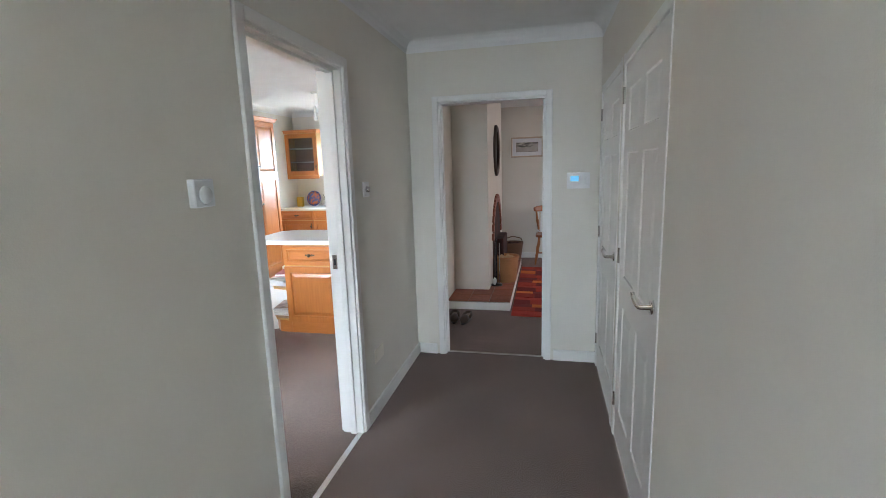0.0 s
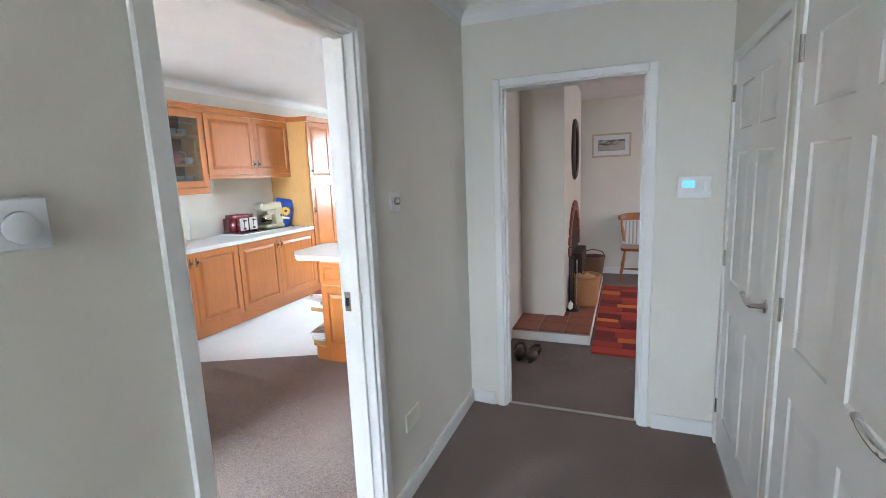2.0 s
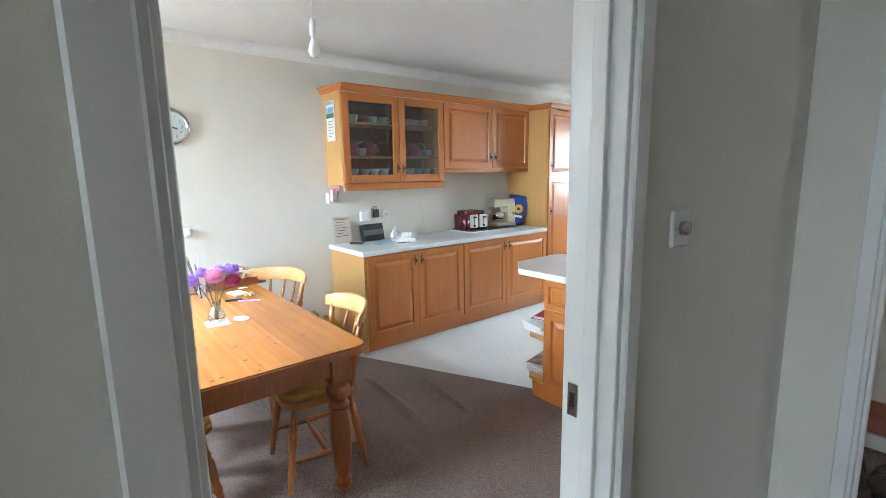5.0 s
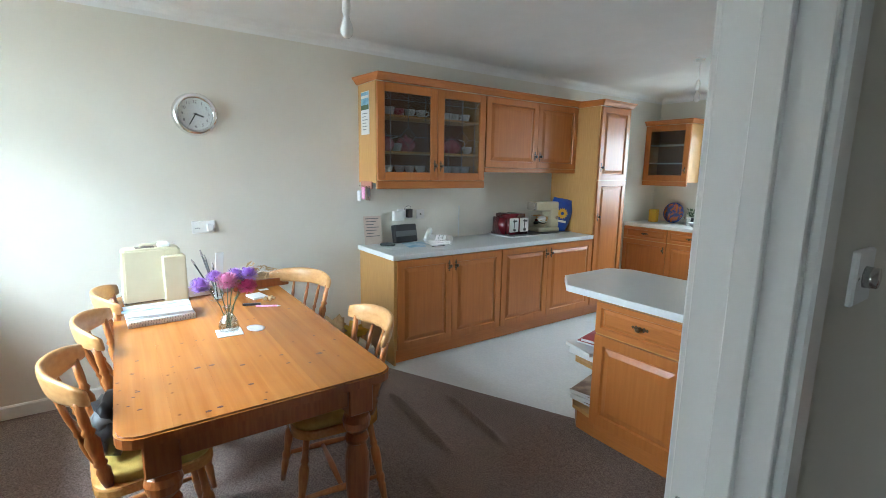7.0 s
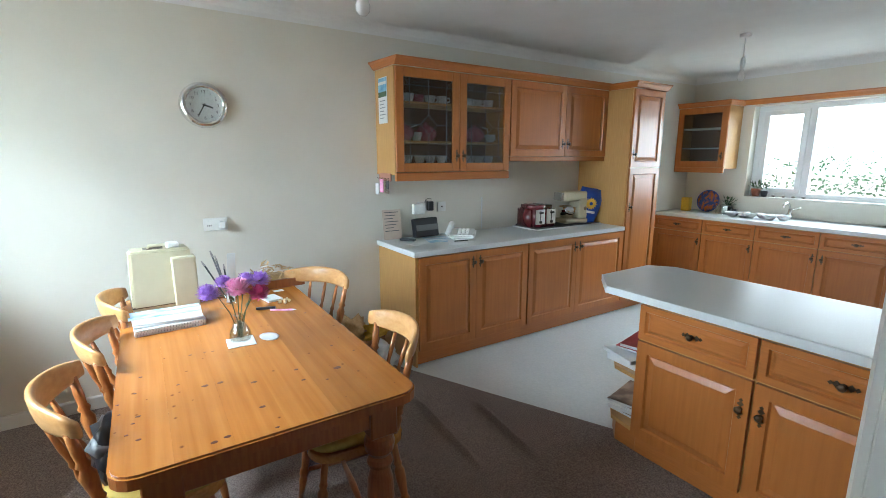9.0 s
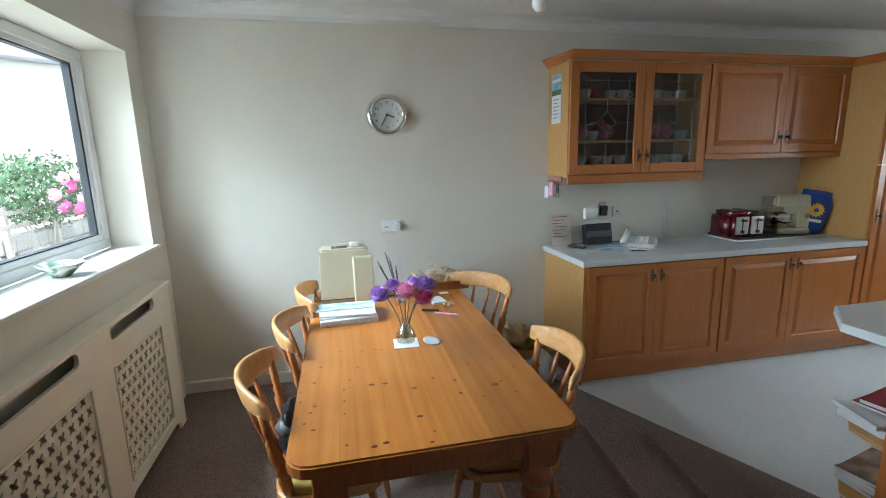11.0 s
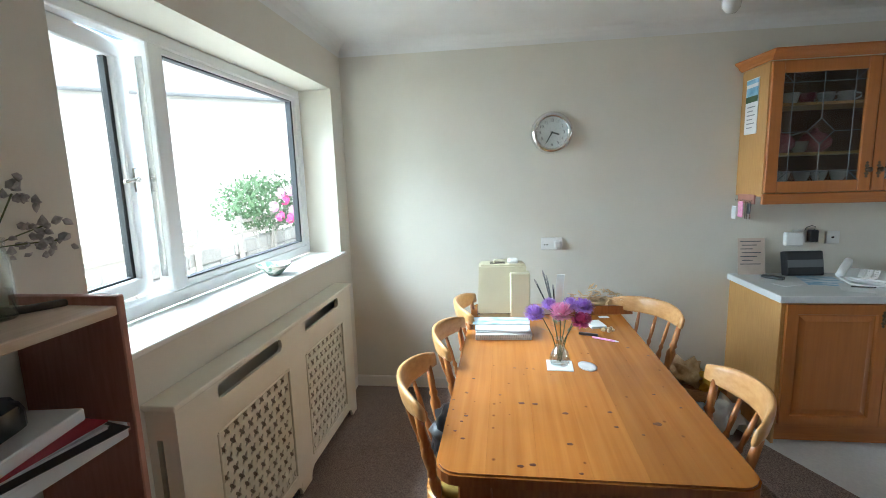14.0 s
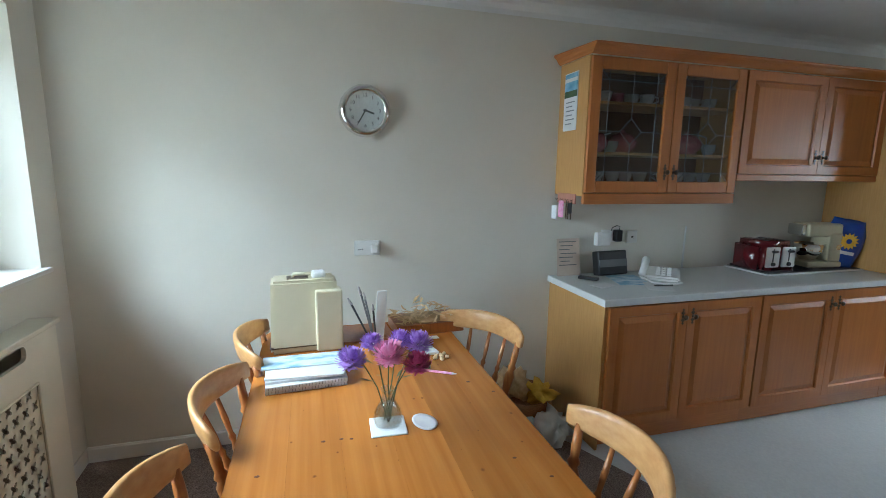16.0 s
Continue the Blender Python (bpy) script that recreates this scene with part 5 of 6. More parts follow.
# wooden tray of shavings at the far end, brushes in a jar, small things
tr = thing("wooden_tray", "shallow pine box heaped with wood shavings", "tray", pose(-3.62, 3.05, TZ, 0, 0, 3))
part("base", box(-0.11, 0.11, -0.18, 0.18, 0, 0.055, 0.003), PINEZ, tr)
bm = bmesh.new()
rg = random.Random(9)
for k in range(170):
    x, y = rg.uniform(-0.10, 0.10), rg.uniform(-0.17, 0.17)
    a = rg.uniform(0, 6.28)
    L = rg.uniform(0.04, 0.11)
    h = 0.058 + rg.uniform(0.0, 0.085) * (1 - abs(y) / 0.22)
    d = Vector((math.cos(a), math.sin(a), rg.uniform(-0.2, 0.3))) * L
    s = Vector((-math.sin(a), math.cos(a), 0.3)) * rg.uniform(0.006, 0.014)
    p = Vector((x, y, h))
    bm.faces.new([bm.verts.new(v) for v in (p - d / 2, p + s, p + d / 2, p - s * 0.3)])
part("shavings", bm, STRAW, tr, "curled straw-coloured shavings")
part("heap", blob((0, 0.0, 0.05), (0.09, 0.15, 0.032), 3, 0.4), STRAW, tr, "", True)
jar = thing("brush_jar", "glass jar of artist's brushes and a palette knife", "jar", pose(-3.30, 2.75, TZ))
g = part("glass", lathe([(0, 0), (0.036, 0), (0.038, 0.01), (0.038, 0.10), (0.035, 0.10), (0.035, 0.012), (0, 0.006)], 20), GLASS, jar, "", True)
g.visible_shadow = False
for k, (dx, dy, L) in enumerate(((-0.02, -0.11, 0.24), (0.0, -0.07, 0.29), (0.02, -0.02, 0.22), (-0.02, -0.05, 0.26))):
    part("brush", rod((0, 0, 0.01), (dx, dy, L), 0.0035, 0.005, 6), LEAD if k % 2 else BLACK, jar)
    part("bristles", rod((dx, dy, L), (dx * 1.14, dy * 1.14, L * 1.12), 0.007, 0.003, 8), DRIED, jar)
bm = box(-0.004, 0.004, -0.022, 0.022, 0.02, 0.30, 0.001)
for v in bm.verts:
    v.co.y += v.co.z * 0.08
part("palette_knife", bm, EDGING, jar, "bright steel palette knife")
single("notepad", box(-0.06, 0.06, -0.045, 0.045, 0, 0.012, 0.002), PAPER, "small white notepad on the table", "notepad", pose(-3.30, 2.97, TZ, 0, 0, 12))
single("laptop_mat", prism(rounded(-0.12, 0.12, -0.16, 0.16, 0.03), 0, 0.006), PINEZ, "thin red-brown wooden board near the table end", "mat", pose(-3.61, 2.70, TZ, 0, 0, 4))
pc = thing("pink_pen", "pink and white pen on the table", "pen", pose(-3.05, 2.975, TZ + 0.005, 0, 0, 60))
part("barrel", rod((-0.07, 0, 0), (0.05, 0, 0), 0.005, seg=8), PINK, pc)
part("tip", rod((0.05, 0, 0), (0.07, 0, 0), 0.005, 0.001, 8), PAPER, pc)
single("black_marker", rod((-0.05, 0, 0.008), (0.05, 0, 0.008), 0.008), BLACK, "short black marker pen", "pen", pose(-3.12, 2.90, TZ, 0, 0, 70))
rg = random.Random(3)
for k in range(9):
    single("hazelnut", blob((0, 0, 0.009), 0.010, k, 0.1, 1), STRAW, "small brown nut on the table", "nut", pose(-3.20 + rg.uniform(-0.03, 0.03), 3.02 + rg.uniform(-0.035, 0.035), TZ), "nuts on the table", smooth=True)
single("paper_slip", box(-0.02, 0.02, -0.03, 0.03, 0, 0.0008), PAPER, "small slip of white paper", "paper", pose(-3.46, 3.05, TZ, 0, 0, 5))

# bag on the near chair and things on the floor
bg = thing("black_bag", "black fabric bag slumped on the chair", "bag", pose(-2.38, 2.225, 0.495))
part("body", blob((0, 0, 0.11), (0.14, 0.07, 0.112), 2, 0.4, 3), BLACK, bg, "", True)
part("lining", blob((0.06, -0.015, 0.15), (0.06, 0.055, 0.04), 5, 0.5), LEAD, bg, "dark grey lining showing", True)
bg = thing("black_strap_bag", "black rucksack on the carpet by the chair", "bag", pose(-2.15, 1.98, 0.0))
part("body", blob((0, 0, 0.085), (0.13, 0.10, 0.09), 6, 0.5), BLACK, bg, "", True)
part("strap", tube([(0.05, -0.08, 0.12), (0.12, -0.13, 0.05), (0.17, -0.15, 0.008), (0.24, -0.12, 0.008)], 0.010, 6), BLACK, bg, "", True)
bk = thing("craft_basket", "wicker basket with yellow cloth and wrappings", "basket", pose(-3.80, 3.74, 0.0))
part("basket", lathe([(0, 0), (0.15, 0), (0.17, 0.10), (0.185, 0.22), (0.178, 0.22), (0.16, 0.1), (0.14, 0.02), (0, 0.02)], 24), WICKER, bk, "", True)
part("cloth", blob((0.08, 0.06, 0.25), (0.095, 0.08, 0.055), 4, 1.1, 3), YELLOW, bk, "crumpled yellow cloth", True)
part("wrapping", blob((-0.04, -0.05, 0.26), (0.11, 0.10, 0.08), 8, 1.1, 3), STRAW, bk, "", True)
bm = blob((0, 0, 0.10), (0.11, 0.10, 0.10), 11, 1.1, 3)
single("carrier_bag", bm, PAPER, "crumpled white carrier bag on the floor", "bag", pose(-3.57, 3.82, 0.0), smooth=True)
single("carrier_bag", blob((0, 0, 0.07), (0.09, 0.10, 0.075), 15, 1.1, 3), PAPERB, "crumpled pale blue bag on the floor", "bag", pose(-3.62, 3.62, 0.0), smooth=True)
single("paper_parcel", blob((0, 0, 0.10), (0.10, 0.09, 0.11), 19, 1.1, 3), WICKER, "crumpled brown paper parcel beside the basket", "parcel", pose(-3.86, 3.50, 0.0), smooth=True)

# wall clock, sockets on the clock wall
ck = thing("wall_clock", "round chrome wall clock with white dial", "clock", WEST_FACE(KW, 2.793, 1.92))
part("rim", lathe([(0.118, 0), (0.145, 0.0), (0.143, 0.020), (0.128, 0.040), (0.112, 0.043), (0.106, 0.030), (0.106, 0.02)], 48, None, pose(0, 0, 0, 90)), CHROME, ck, "broad chrome rim", True)
part("dial", lathe([(0, 0.018), (0.108, 0.018), (0.108, 0.022), (0, 0.022)], 40, None, pose(0, 0, 0, 90)), PAPER, ck)
for h in range(1, 13):
    a = radians(90 - 30 * h)
    cu = bpy.data.curves.new("numeral", "FONT")
    cu.body, cu.size, cu.align_x, cu.align_y, cu.extrude = str(h), 0.028, "CENTER", "CENTER", 0.0004
    o = new("numeral_text", cu)
    dg = bpy.context.evaluated_depsgraph_get()
    me = bpy.data.meshes.new_from_object(o.evaluated_get(dg))
    bpy.data.objects.remove(o)
    me.materials.clear()
    me.materials.append(INK)
    n = new("numeral", me)
    n.parent = ck
    n.matrix_basis = pose(0.082 * math.cos(a), -0.0235, 0.082 * math.sin(a), 90)
for nm, hr, L, w in (("hour_hand", 3.58, 0.052, 0.005), ("minute_hand", 7.0, 0.078, 0.0035)):
    a = radians(30 * hr)
    bm = box(-w, w, -0.0275, -0.0255, -0.012, L, 0.0)
    bmesh.ops.rotate(bm, verts=bm.verts[:], cent=(0, 0, 0), matrix=Matrix.Rotation(a, 3, "Y"))
    part(nm, bm, BLACK, ck)
g = part("glass", lathe([(0, 0.031), (0.107, 0.031), (0.107, 0.033), (0, 0.033)], 40, None, pose(0, 0, 0, 90)), GLASS, ck)
g.visible_shadow = False

s = plate("wall_socket", "white double socket with a plug in it", "socket", WEST_FACE(KW, 2.795, 1.135), 0.15, 0.088)
part("plug", box(0.02, 0.062, -0.045, -0.009, -0.03, 0.022, 0.006), PLASTIC, s, "white plug")
for u in (-0.05, -0.028, -0.039):
    part("socket_hole", box(u - 0.003, u + 0.003, -0.0098, -0.008, -0.012, -0.004), DARK, s)
for u in (-0.05, 0.05):
    part("rocker", box(u - 0.008, u + 0.008, -0.012, -0.008, 0.018, 0.034, 0.001), PLASTIC, s)
s = plate("wall_socket", "white double socket over the worktop with chargers", "socket", WEST_FACE(KW, 4.47, 1.165), 0.15, 0.088)
part("adaptor", box(-0.135, -0.025, -0.05, -0.009, -0.06, 0.03, 0.006), PLASTIC, s, "white plug-in adaptor")
part("charger", box(0.012, 0.062, -0.055, -0.009, -0.035, 0.045, 0.005), BLACK, s, "black charger")
part("charger_lead", tube([(0.037, -0.045, 0.045), (0.037, -0.05, 0.07), (0.02, -0.04, 0.075), (0.0, -0.02, 0.06), (-0.005, -0.012, 0.035)], 0.003, 6), BLACK, s, "", True)
s = plate("wall_socket", "white telephone socket over the worktop", "socket", WEST_FACE(KW, 4.645, 1.155), 0.086, 0.086)
part("socket_hole", box(-0.008, 0.008, -0.0098, -0.008, -0.006, 0.006), DARK, s)

# calendar, keys
SEAPRINT = mat("blue_sea_print", (0.06, 0.26, 0.48), 0.4, col2=(0.30, 0.55, 0.70), scale=18)
cl = thing("wall_calendar", "small calendar with a blue coast photograph", "calendar", pose(-3.895, 4.019, 2.02) @ Matrix.Diagonal((1.3, 1, 1.06, 1)))
part("page", box(-0.056, 0.056, -0.004, 0.0, -0.165, 0.155), PAPER, cl)
part("photograph", box(-0.053, 0.053, -0.0052, -0.004, 0.02, 0.15), SEAPRINT, cl, "blue sea and sky")
part("photograph_shore", box(-0.053, 0.053, -0.0058, -0.005, 0.02, 0.055), LEAF, cl)
part("photograph_cloud", box(-0.053, 0.053, -0.0058, -0.005, 0.105, 0.125), PAPER, cl)
bm = bmesh.new()
for k in range(6):
    box(-0.036, 0.036 - 0.02 * (k % 2), -0.0052, -0.004, -0.01 - k * 0.024, -0.004 - k * 0.024, bm=bm)
part("printed_lines", bm, GUTTER, cl)
kr = thing("key_rack", "small wooden key rack with keys and tags", "key rack", pose(-3.875, 4.019, 1.40))
part("board", box(-0.10, 0.10, -0.012, 0.0, 0.005, 0.065, 0.002), MAHOG, kr)
for u in (-0.09, -0.03, 0.03, 0.08):
    part("hook", tube([(u, -0.012, 0.03), (u, -0.026, 0.022), (u, -0.03, 0.032)], 0.002, 6), BRONZE, kr)
part("tag", box(-0.135, -0.070, -0.032, -0.024, -0.105, -0.015, 0.005), PAPER, kr, "white key tag")
part("tag", box(-0.055, 0.005, -0.030, -0.022, -0.085, 0.02, 0.005), PINK, kr, "pink key tag")
part("key_fob", box(0.065, 0.10, -0.034, -0.022, -0.055, 0.012, 0.005), BLACK, kr, "black key fob")
for u in (0.03, 0.05, 0.085):
    part("key", box(u - 0.007, u + 0.007, -0.024, -0.021, -0.09, 0.02, 0.002), BRONZE, kr)

# worktop things
CTZ = 0.909
nt = thing("handwritten_card", "tall buff card with handwriting, leaning on the wall", "card", pose(-3.995, 4.135, CTZ, 0, -8, 0))
part("card", box(-0.002, 0.002, -0.085, 0.085, 0, 0.25), FOLIO, nt)
bm = bmesh.new()
for k in range(7):
    box(0.002, 0.0026, -0.07 + 0.01 * (k % 2), 0.06 - 0.025 * (k % 3), 0.225 - k * 0.026, 0.231 - k * 0.026, bm=bm)
part("writing_lines", bm, INK, nt)
sp = thing("digital_radio", "black radio speaker on the worktop", "radio", pose(-3.955, 4.435, CTZ, 0, -12, 4))
part("body", box(-0.035, 0.035, -0.118, 0.118, 0.0, 0.165, 0.010, seg=2), BLACK, sp)
part("front", box(0.034, 0.037, -0.114, 0.114, 0.055, 0.105, 0.001), LEAD, sp, "dark grey front band")
ph = thing("telephone", "white corded desk telephone", "telephone", pose(-3.80, 4.70, CTZ, 0, 0, 48) @ Matrix.Scale(1.22, 4))
bm = box(-0.10, 0.10, -0.085, 0.085, 0, 0.05, 0.0)
for v in bm.verts:
    if v.co.z > 0.02 and v.co.y < 0:
        v.co.z = 0.022
bmesh.ops.bevel(bm, geom=bm.edges[:], offset=0.010, segments=2, affect="EDGES")
part("base", bm, PLASTIC, ph)
part("handset", tube([(-0.085, 0.10, 0.055), (-0.078, 0.06, 0.085), (-0.072, 0.0, 0.088), (-0.078, -0.06, 0.062), (-0.085, -0.10, 0.032)], 0.019, 10), PLASTIC, ph, "", True)
bm = bmesh.new()
for i in range(4):
    for j in range(3):
        box(-0.02 + j * 0.028, 0.0 + j * 0.028, -0.06 + i * 0.022, -0.045 + i * 0.022, 0.026 + i * 0.007, 0.036 + i * 0.007, bm=bm)
part("keypad", bm, PLASTIC, ph, "pale grey keys")
part("cord", tube([(-0.08, -0.105, 0.02), (-0.03, -0.16, 0.006), (0.06, -0.17, 0.006), (0.11, -0.11, 0.006)], 0.005, 6), PLASTIC, ph, "", True)
for k, (x, y, w, d, a, mt) in enumerate(((-3.80, 4.45, 0.21, 0.29, 75, PAPERB), (-3.60, 4.52, 0.15, 0.21, 62, PAPER), (-3.70, 4.20, 0.09, 0.14, 20, PAPER))):
    single("leaflet", box(-w / 2, w / 2, -d / 2, d / 2, 0, 0.0015 + 0.0006 * k), mt, "loose printed leaflet on the worktop", "leaflet", pose(x, y, CTZ, 0, 0, a), "papers on the worktop")
single("biro", rod((-0.06, 0, 0.007), (0.06, 0, 0.007), 0.004, seg=8), BLACK, "black pen on the papers", "pen", pose(-3.59, 4.55, CTZ + 0.002, 0, 0, 80))
rm = thing("cordless_handset", "small black handset lying on the worktop", "handset", pose(-3.86, 4.20, CTZ, 0, 0, 40))
part("body", box(-0.065, 0.065, -0.022, 0.022, 0, 0.02, 0.007, seg=2), BLACK, rm)
tray = single("glass_tray", box(-0.18, 0.18, -0.46, 0.46, 0, 0.010, 0.003), EDGING, "flat pale worktop saver board", "tray", pose(-3.85, 5.945, CTZ))
single("tray_top", box(-0.165, 0.165, -0.445, 0.445, 0, 0.003), BLACK, "dark glass hob cover on the board", "tray", pose(-3.85, 5.945, CTZ + 0.010))
HZ2 = CTZ + 0.0132
to = thing("toaster", "dark red toaster with chrome front panels", "toaster", pose(-3.865, 5.645, HZ2, 0, 0, 87))
bm = box(-0.155, 0.155, -0.145, 0.13, 0.012, 0.215, 0.0)
bmesh.ops.bevel(bm, geom=[e for e in bm.edges if max(v.co.z for v in e.verts) > 0.15], offset=0.040, segments=5, affect="EDGES")
part("body", bm, RED, to, "dark red enamel body", True)
for u in (-0.068, 0.068):
    part("front_panel", box(u - 0.056, u + 0.056, -0.152, -0.143, 0.035, 0.178, 0.008, seg=2), BRIGHT, to, "bright chrome front panel")
    part("lever_slot", box(u - 0.005, u + 0.005, -0.1535, -0.150, 0.075, 0.165), BLACK, to)
    part("lever", box(u - 0.022, u + 0.022, -0.176, -0.151, 0.140, 0.156, 0.005), BLACK, to, "black lever")
    part("dial", lathe([(0, 0), (0.015, 0), (0.013, 0.014), (0, 0.014)], 16, None, pose(u, -0.151, 0.058, 90)), BLACK, to)
part("foot_band", box(-0.135, 0.135, -0.14, 0.14, 0.0, 0.014, 0.003), BLACK, to)
part("slot", box(-0.075, -0.045, -0.10, 0.10, 0.213, 0.2165), BLACK, to)
part("slot", box(0.045, 0.075, -0.10, 0.10, 0.213, 0.2165), BLACK, to)
mx = thing("stand_mixer", "cream stand mixer with steel bowl", "mixer", pose(-3.86, 6.13, HZ2, 0, 0, 80))
part("base", box(-0.12, 0.16, -0.10, 0.10, 0, 0.045, 0.012, seg=2), CREAMP, mx)
part("column", box(0.05, 0.16, -0.085, 0.085, 0.04, 0.26, 0.015, seg=2), CREAMP, mx)
part("head", box(-0.13, 0.16, -0.08, 0.08, 0.225, 0.325, 0.02, seg=3), CREAMP, mx)
part("head_cap", box(-0.165, -0.1295, -0.07, 0.07, 0.235, 0.318, 0.012, seg=2), SATIN, mx, "pale metal head cap")
part("bowl", lathe([(0, 0.045), (0.05, 0.05), (0.09, 0.10), (0.10, 0.17), (0.096, 0.17), (0.085, 0.10), (0, 0.06)], 24, None, Matrix.Translation((-0.035, 0, 0))), CHROME, mx, "steel mixing bowl", True)
part("dial", lathe([(0, 0), (0.022, 0), (0.02, 0.016), (0, 0.016)], 16, None, pose(0.13, -0.07, 0.15, 90)), SATIN, mx)
bl = thing("flour_bag", "blue foil bag with a yellow sunflower print", "bag", pose(-3.80, 6.30, HZ2, 0, 10, 62))
bm = box(-0.10, 0.10, -0.05, 0.05, 0, 0.36, 0.0)
bmesh.ops.subdivide_edges(bm, edges=bm.edges[:], cuts=6, use_grid_fill=True)
for v in bm.verts:
    k = v.co.z / 0.36
    v.co.x *= 0.72 + 0.52 * math.sin(min(1.0, k * 1.05) * 2.3)
    v.co.y *= (1.0 - 0.88 * k ** 3) * (1.15 - 0.6 * (v.co.x / 0.12) ** 2)
    v.co += Vector((0, 0.010 * noise.noise(v.co * 22), 0.010 * noise.noise(v.co * 17) * k))
part("bag", bm, BLUE, bl, "", True)
bm = bmesh.new()
for q in range(14):
    a = 2 * math.pi * q / 14
    d, sd = Vector((math.cos(a), 0, math.sin(a))), Vector((-math.sin(a), 0, math.cos(a)))
    bm.faces.new([bm.verts.new(Vector((0, -0.0635, 0.20)) + p) for p in (d * 0.018 - sd * 0.006, d * 0.045 - sd * 0.010, d * 0.066, d * 0.045 + sd * 0.010, d * 0.018 + sd * 0.006)])
part("printed_flower", bm, YELLOW, bl, "yellow flower print")
part("printed_band", box(-0.06, 0.06, -0.0615, -0.060, 0.10, 0.125), PAPER, bl, "pale printed band")

# sink run clutter
SZ = 0.914
single("yellow_canister", box(-0.05, 0.05, -0.05, 0.05, 0, 0.17, 0.006), YELLOW, "plain yellow box on the sink worktop", "canister", pose(-3.86, 8.34, SZ, 0, 0, 10))
pl = thing("display_plate", "dark patterned round plate standing on edge", "plate", pose(-3.62, 8.42, SZ, 0, 0, 0))
part("plate", lathe([(0, 0), (0.07, 0.0), (0.135, 0.018), (0.137, 0.022), (0.07, 0.008), (0, 0.008)], 28, None, pose(0, 0, 0.137, 80)), PLATEART, pl, "", True)
part("rim", lathe([(0.128, 0.0165), (0.139, 0.019), (0.139, 0.0235), (0.128, 0.021)], 28, None, pose(0, 0, 0.137, 80)), BLUE, pl, "", True)
rg = random.Random(12)
for k, (x, y, r, h, mt) in enumerate(((-3.44, 8.30, 0.03, 0.11, GLASS), (-3.38, 8.34, 0.03, 0.10, CHINA), (-3.32, 8.22, 0.028, 0.09, GLASS), (-3.27, 8.33, 0.035, 0.07, BLACK))):
    o = single("tumbler", lathe([(0, 0), (r * 0.8, 0), (r, h), (r * 0.93, h), (r * 0.75, 0.006), (0, 0.006)], 16), mt, "tumbler draining by the sink", "glass", pose(x, y, SZ), "washing-up by the sink", smooth=True)
for k in range(6):
    x = -3.22 + k * 0.10
    single("bowl", lathe([(0, 0), (0.03, 0), (0.06, 0.03), (0.075, 0.055), (0.071, 0.055), (0.055, 0.032), (0, 0.008)], 18), CHINA if k % 2 else PAPER, "white bowl among the washing-up", "bowl",
           pose(x, 8.17 + 0.07 * (k % 2), SZ + 0.002, rg.uniform(-8, 8), rg.uniform(-8, 8)), "washing-up by the sink", smooth=True)
tap = thing("kitchen_tap", "chrome mixer tap at the sink", "tap", pose(-2.75, 8.48, SZ))
part("body", lathe([(0, 0), (0.028, 0), (0.024, 0.06), (0.018, 0.10), (0, 0.10)], 16), CHROME, tap, "", True)
part("spout", tube([(0, 0, 0.08), (0, -0.03, 0.16), (0, -0.10, 0.19), (0, -0.17, 0.17), (0, -0.18, 0.14)], 0.011, 8), CHROME, tap, "", True)
part("lever", tube([(0, 0, 0.10), (0.05, 0.0, 0.12), (0.10, 0.0, 0.135)], 0.007, 8), CHROME, tap, "", True)


def pot_plant(x, y, z, s, label, pot=TERRA):
    p = thing("pot_plant", label, "plant", pose(x, y, z))
    part("pot", lathe([(0, 0), (0.035 * s, 0), (0.05 * s, 0.075 * s), (0.054 * s, 0.09 * s), (0.046 * s, 0.09 * s), (0, 0.08 * s)], 16), pot, p, "", True)
    rg = random.Random(int(abs(x) * 100))
    bm = bmesh.new()
    for k in range(46):
        a, t = rg.uniform(0, 6.28), rg.uniform(0.1, 1.3)
        d = Vector((math.cos(a) * math.cos(t), math.sin(a) * math.cos(t), math.sin(t)))
        c = Vector((0, 0, 0.09 * s)) + d * rg.uniform(0.02, 0.10) * s
        w = Vector((-math.sin(a), math.cos(a), 0)) * 0.012 * s
        bm.faces.new([bm.verts.new(v) for v in (c, c + d * 0.02 * s + w, c + d * 0.05 * s, c + d * 0.02 * s - w)])
    part("leaves", bm, LEAF, p)


pot_plant(-3.20, KN + 0.06, 1.133, 1.0, "small pot plant on the kitchen sill")
pot_plant(-3.10, KN + 0.04, 1.133, 0.8, "small leafy plant on the kitchen sill", BLACK)
pot_plant(-3.40, 8.44, SZ, 1.0, "green herb pot on the sink worktop", BLACK)
for k in range(4):
    single("pebble", blob((0, 0, 0.014), (0.025, 0.02, 0.014), k, 0.2, 1), STONE, "grey pebble on the kitchen sill", "stone", pose(-3.0 + 0.1 * k, KN + 0.05, 1.133), "pebbles on the sill", smooth=True)

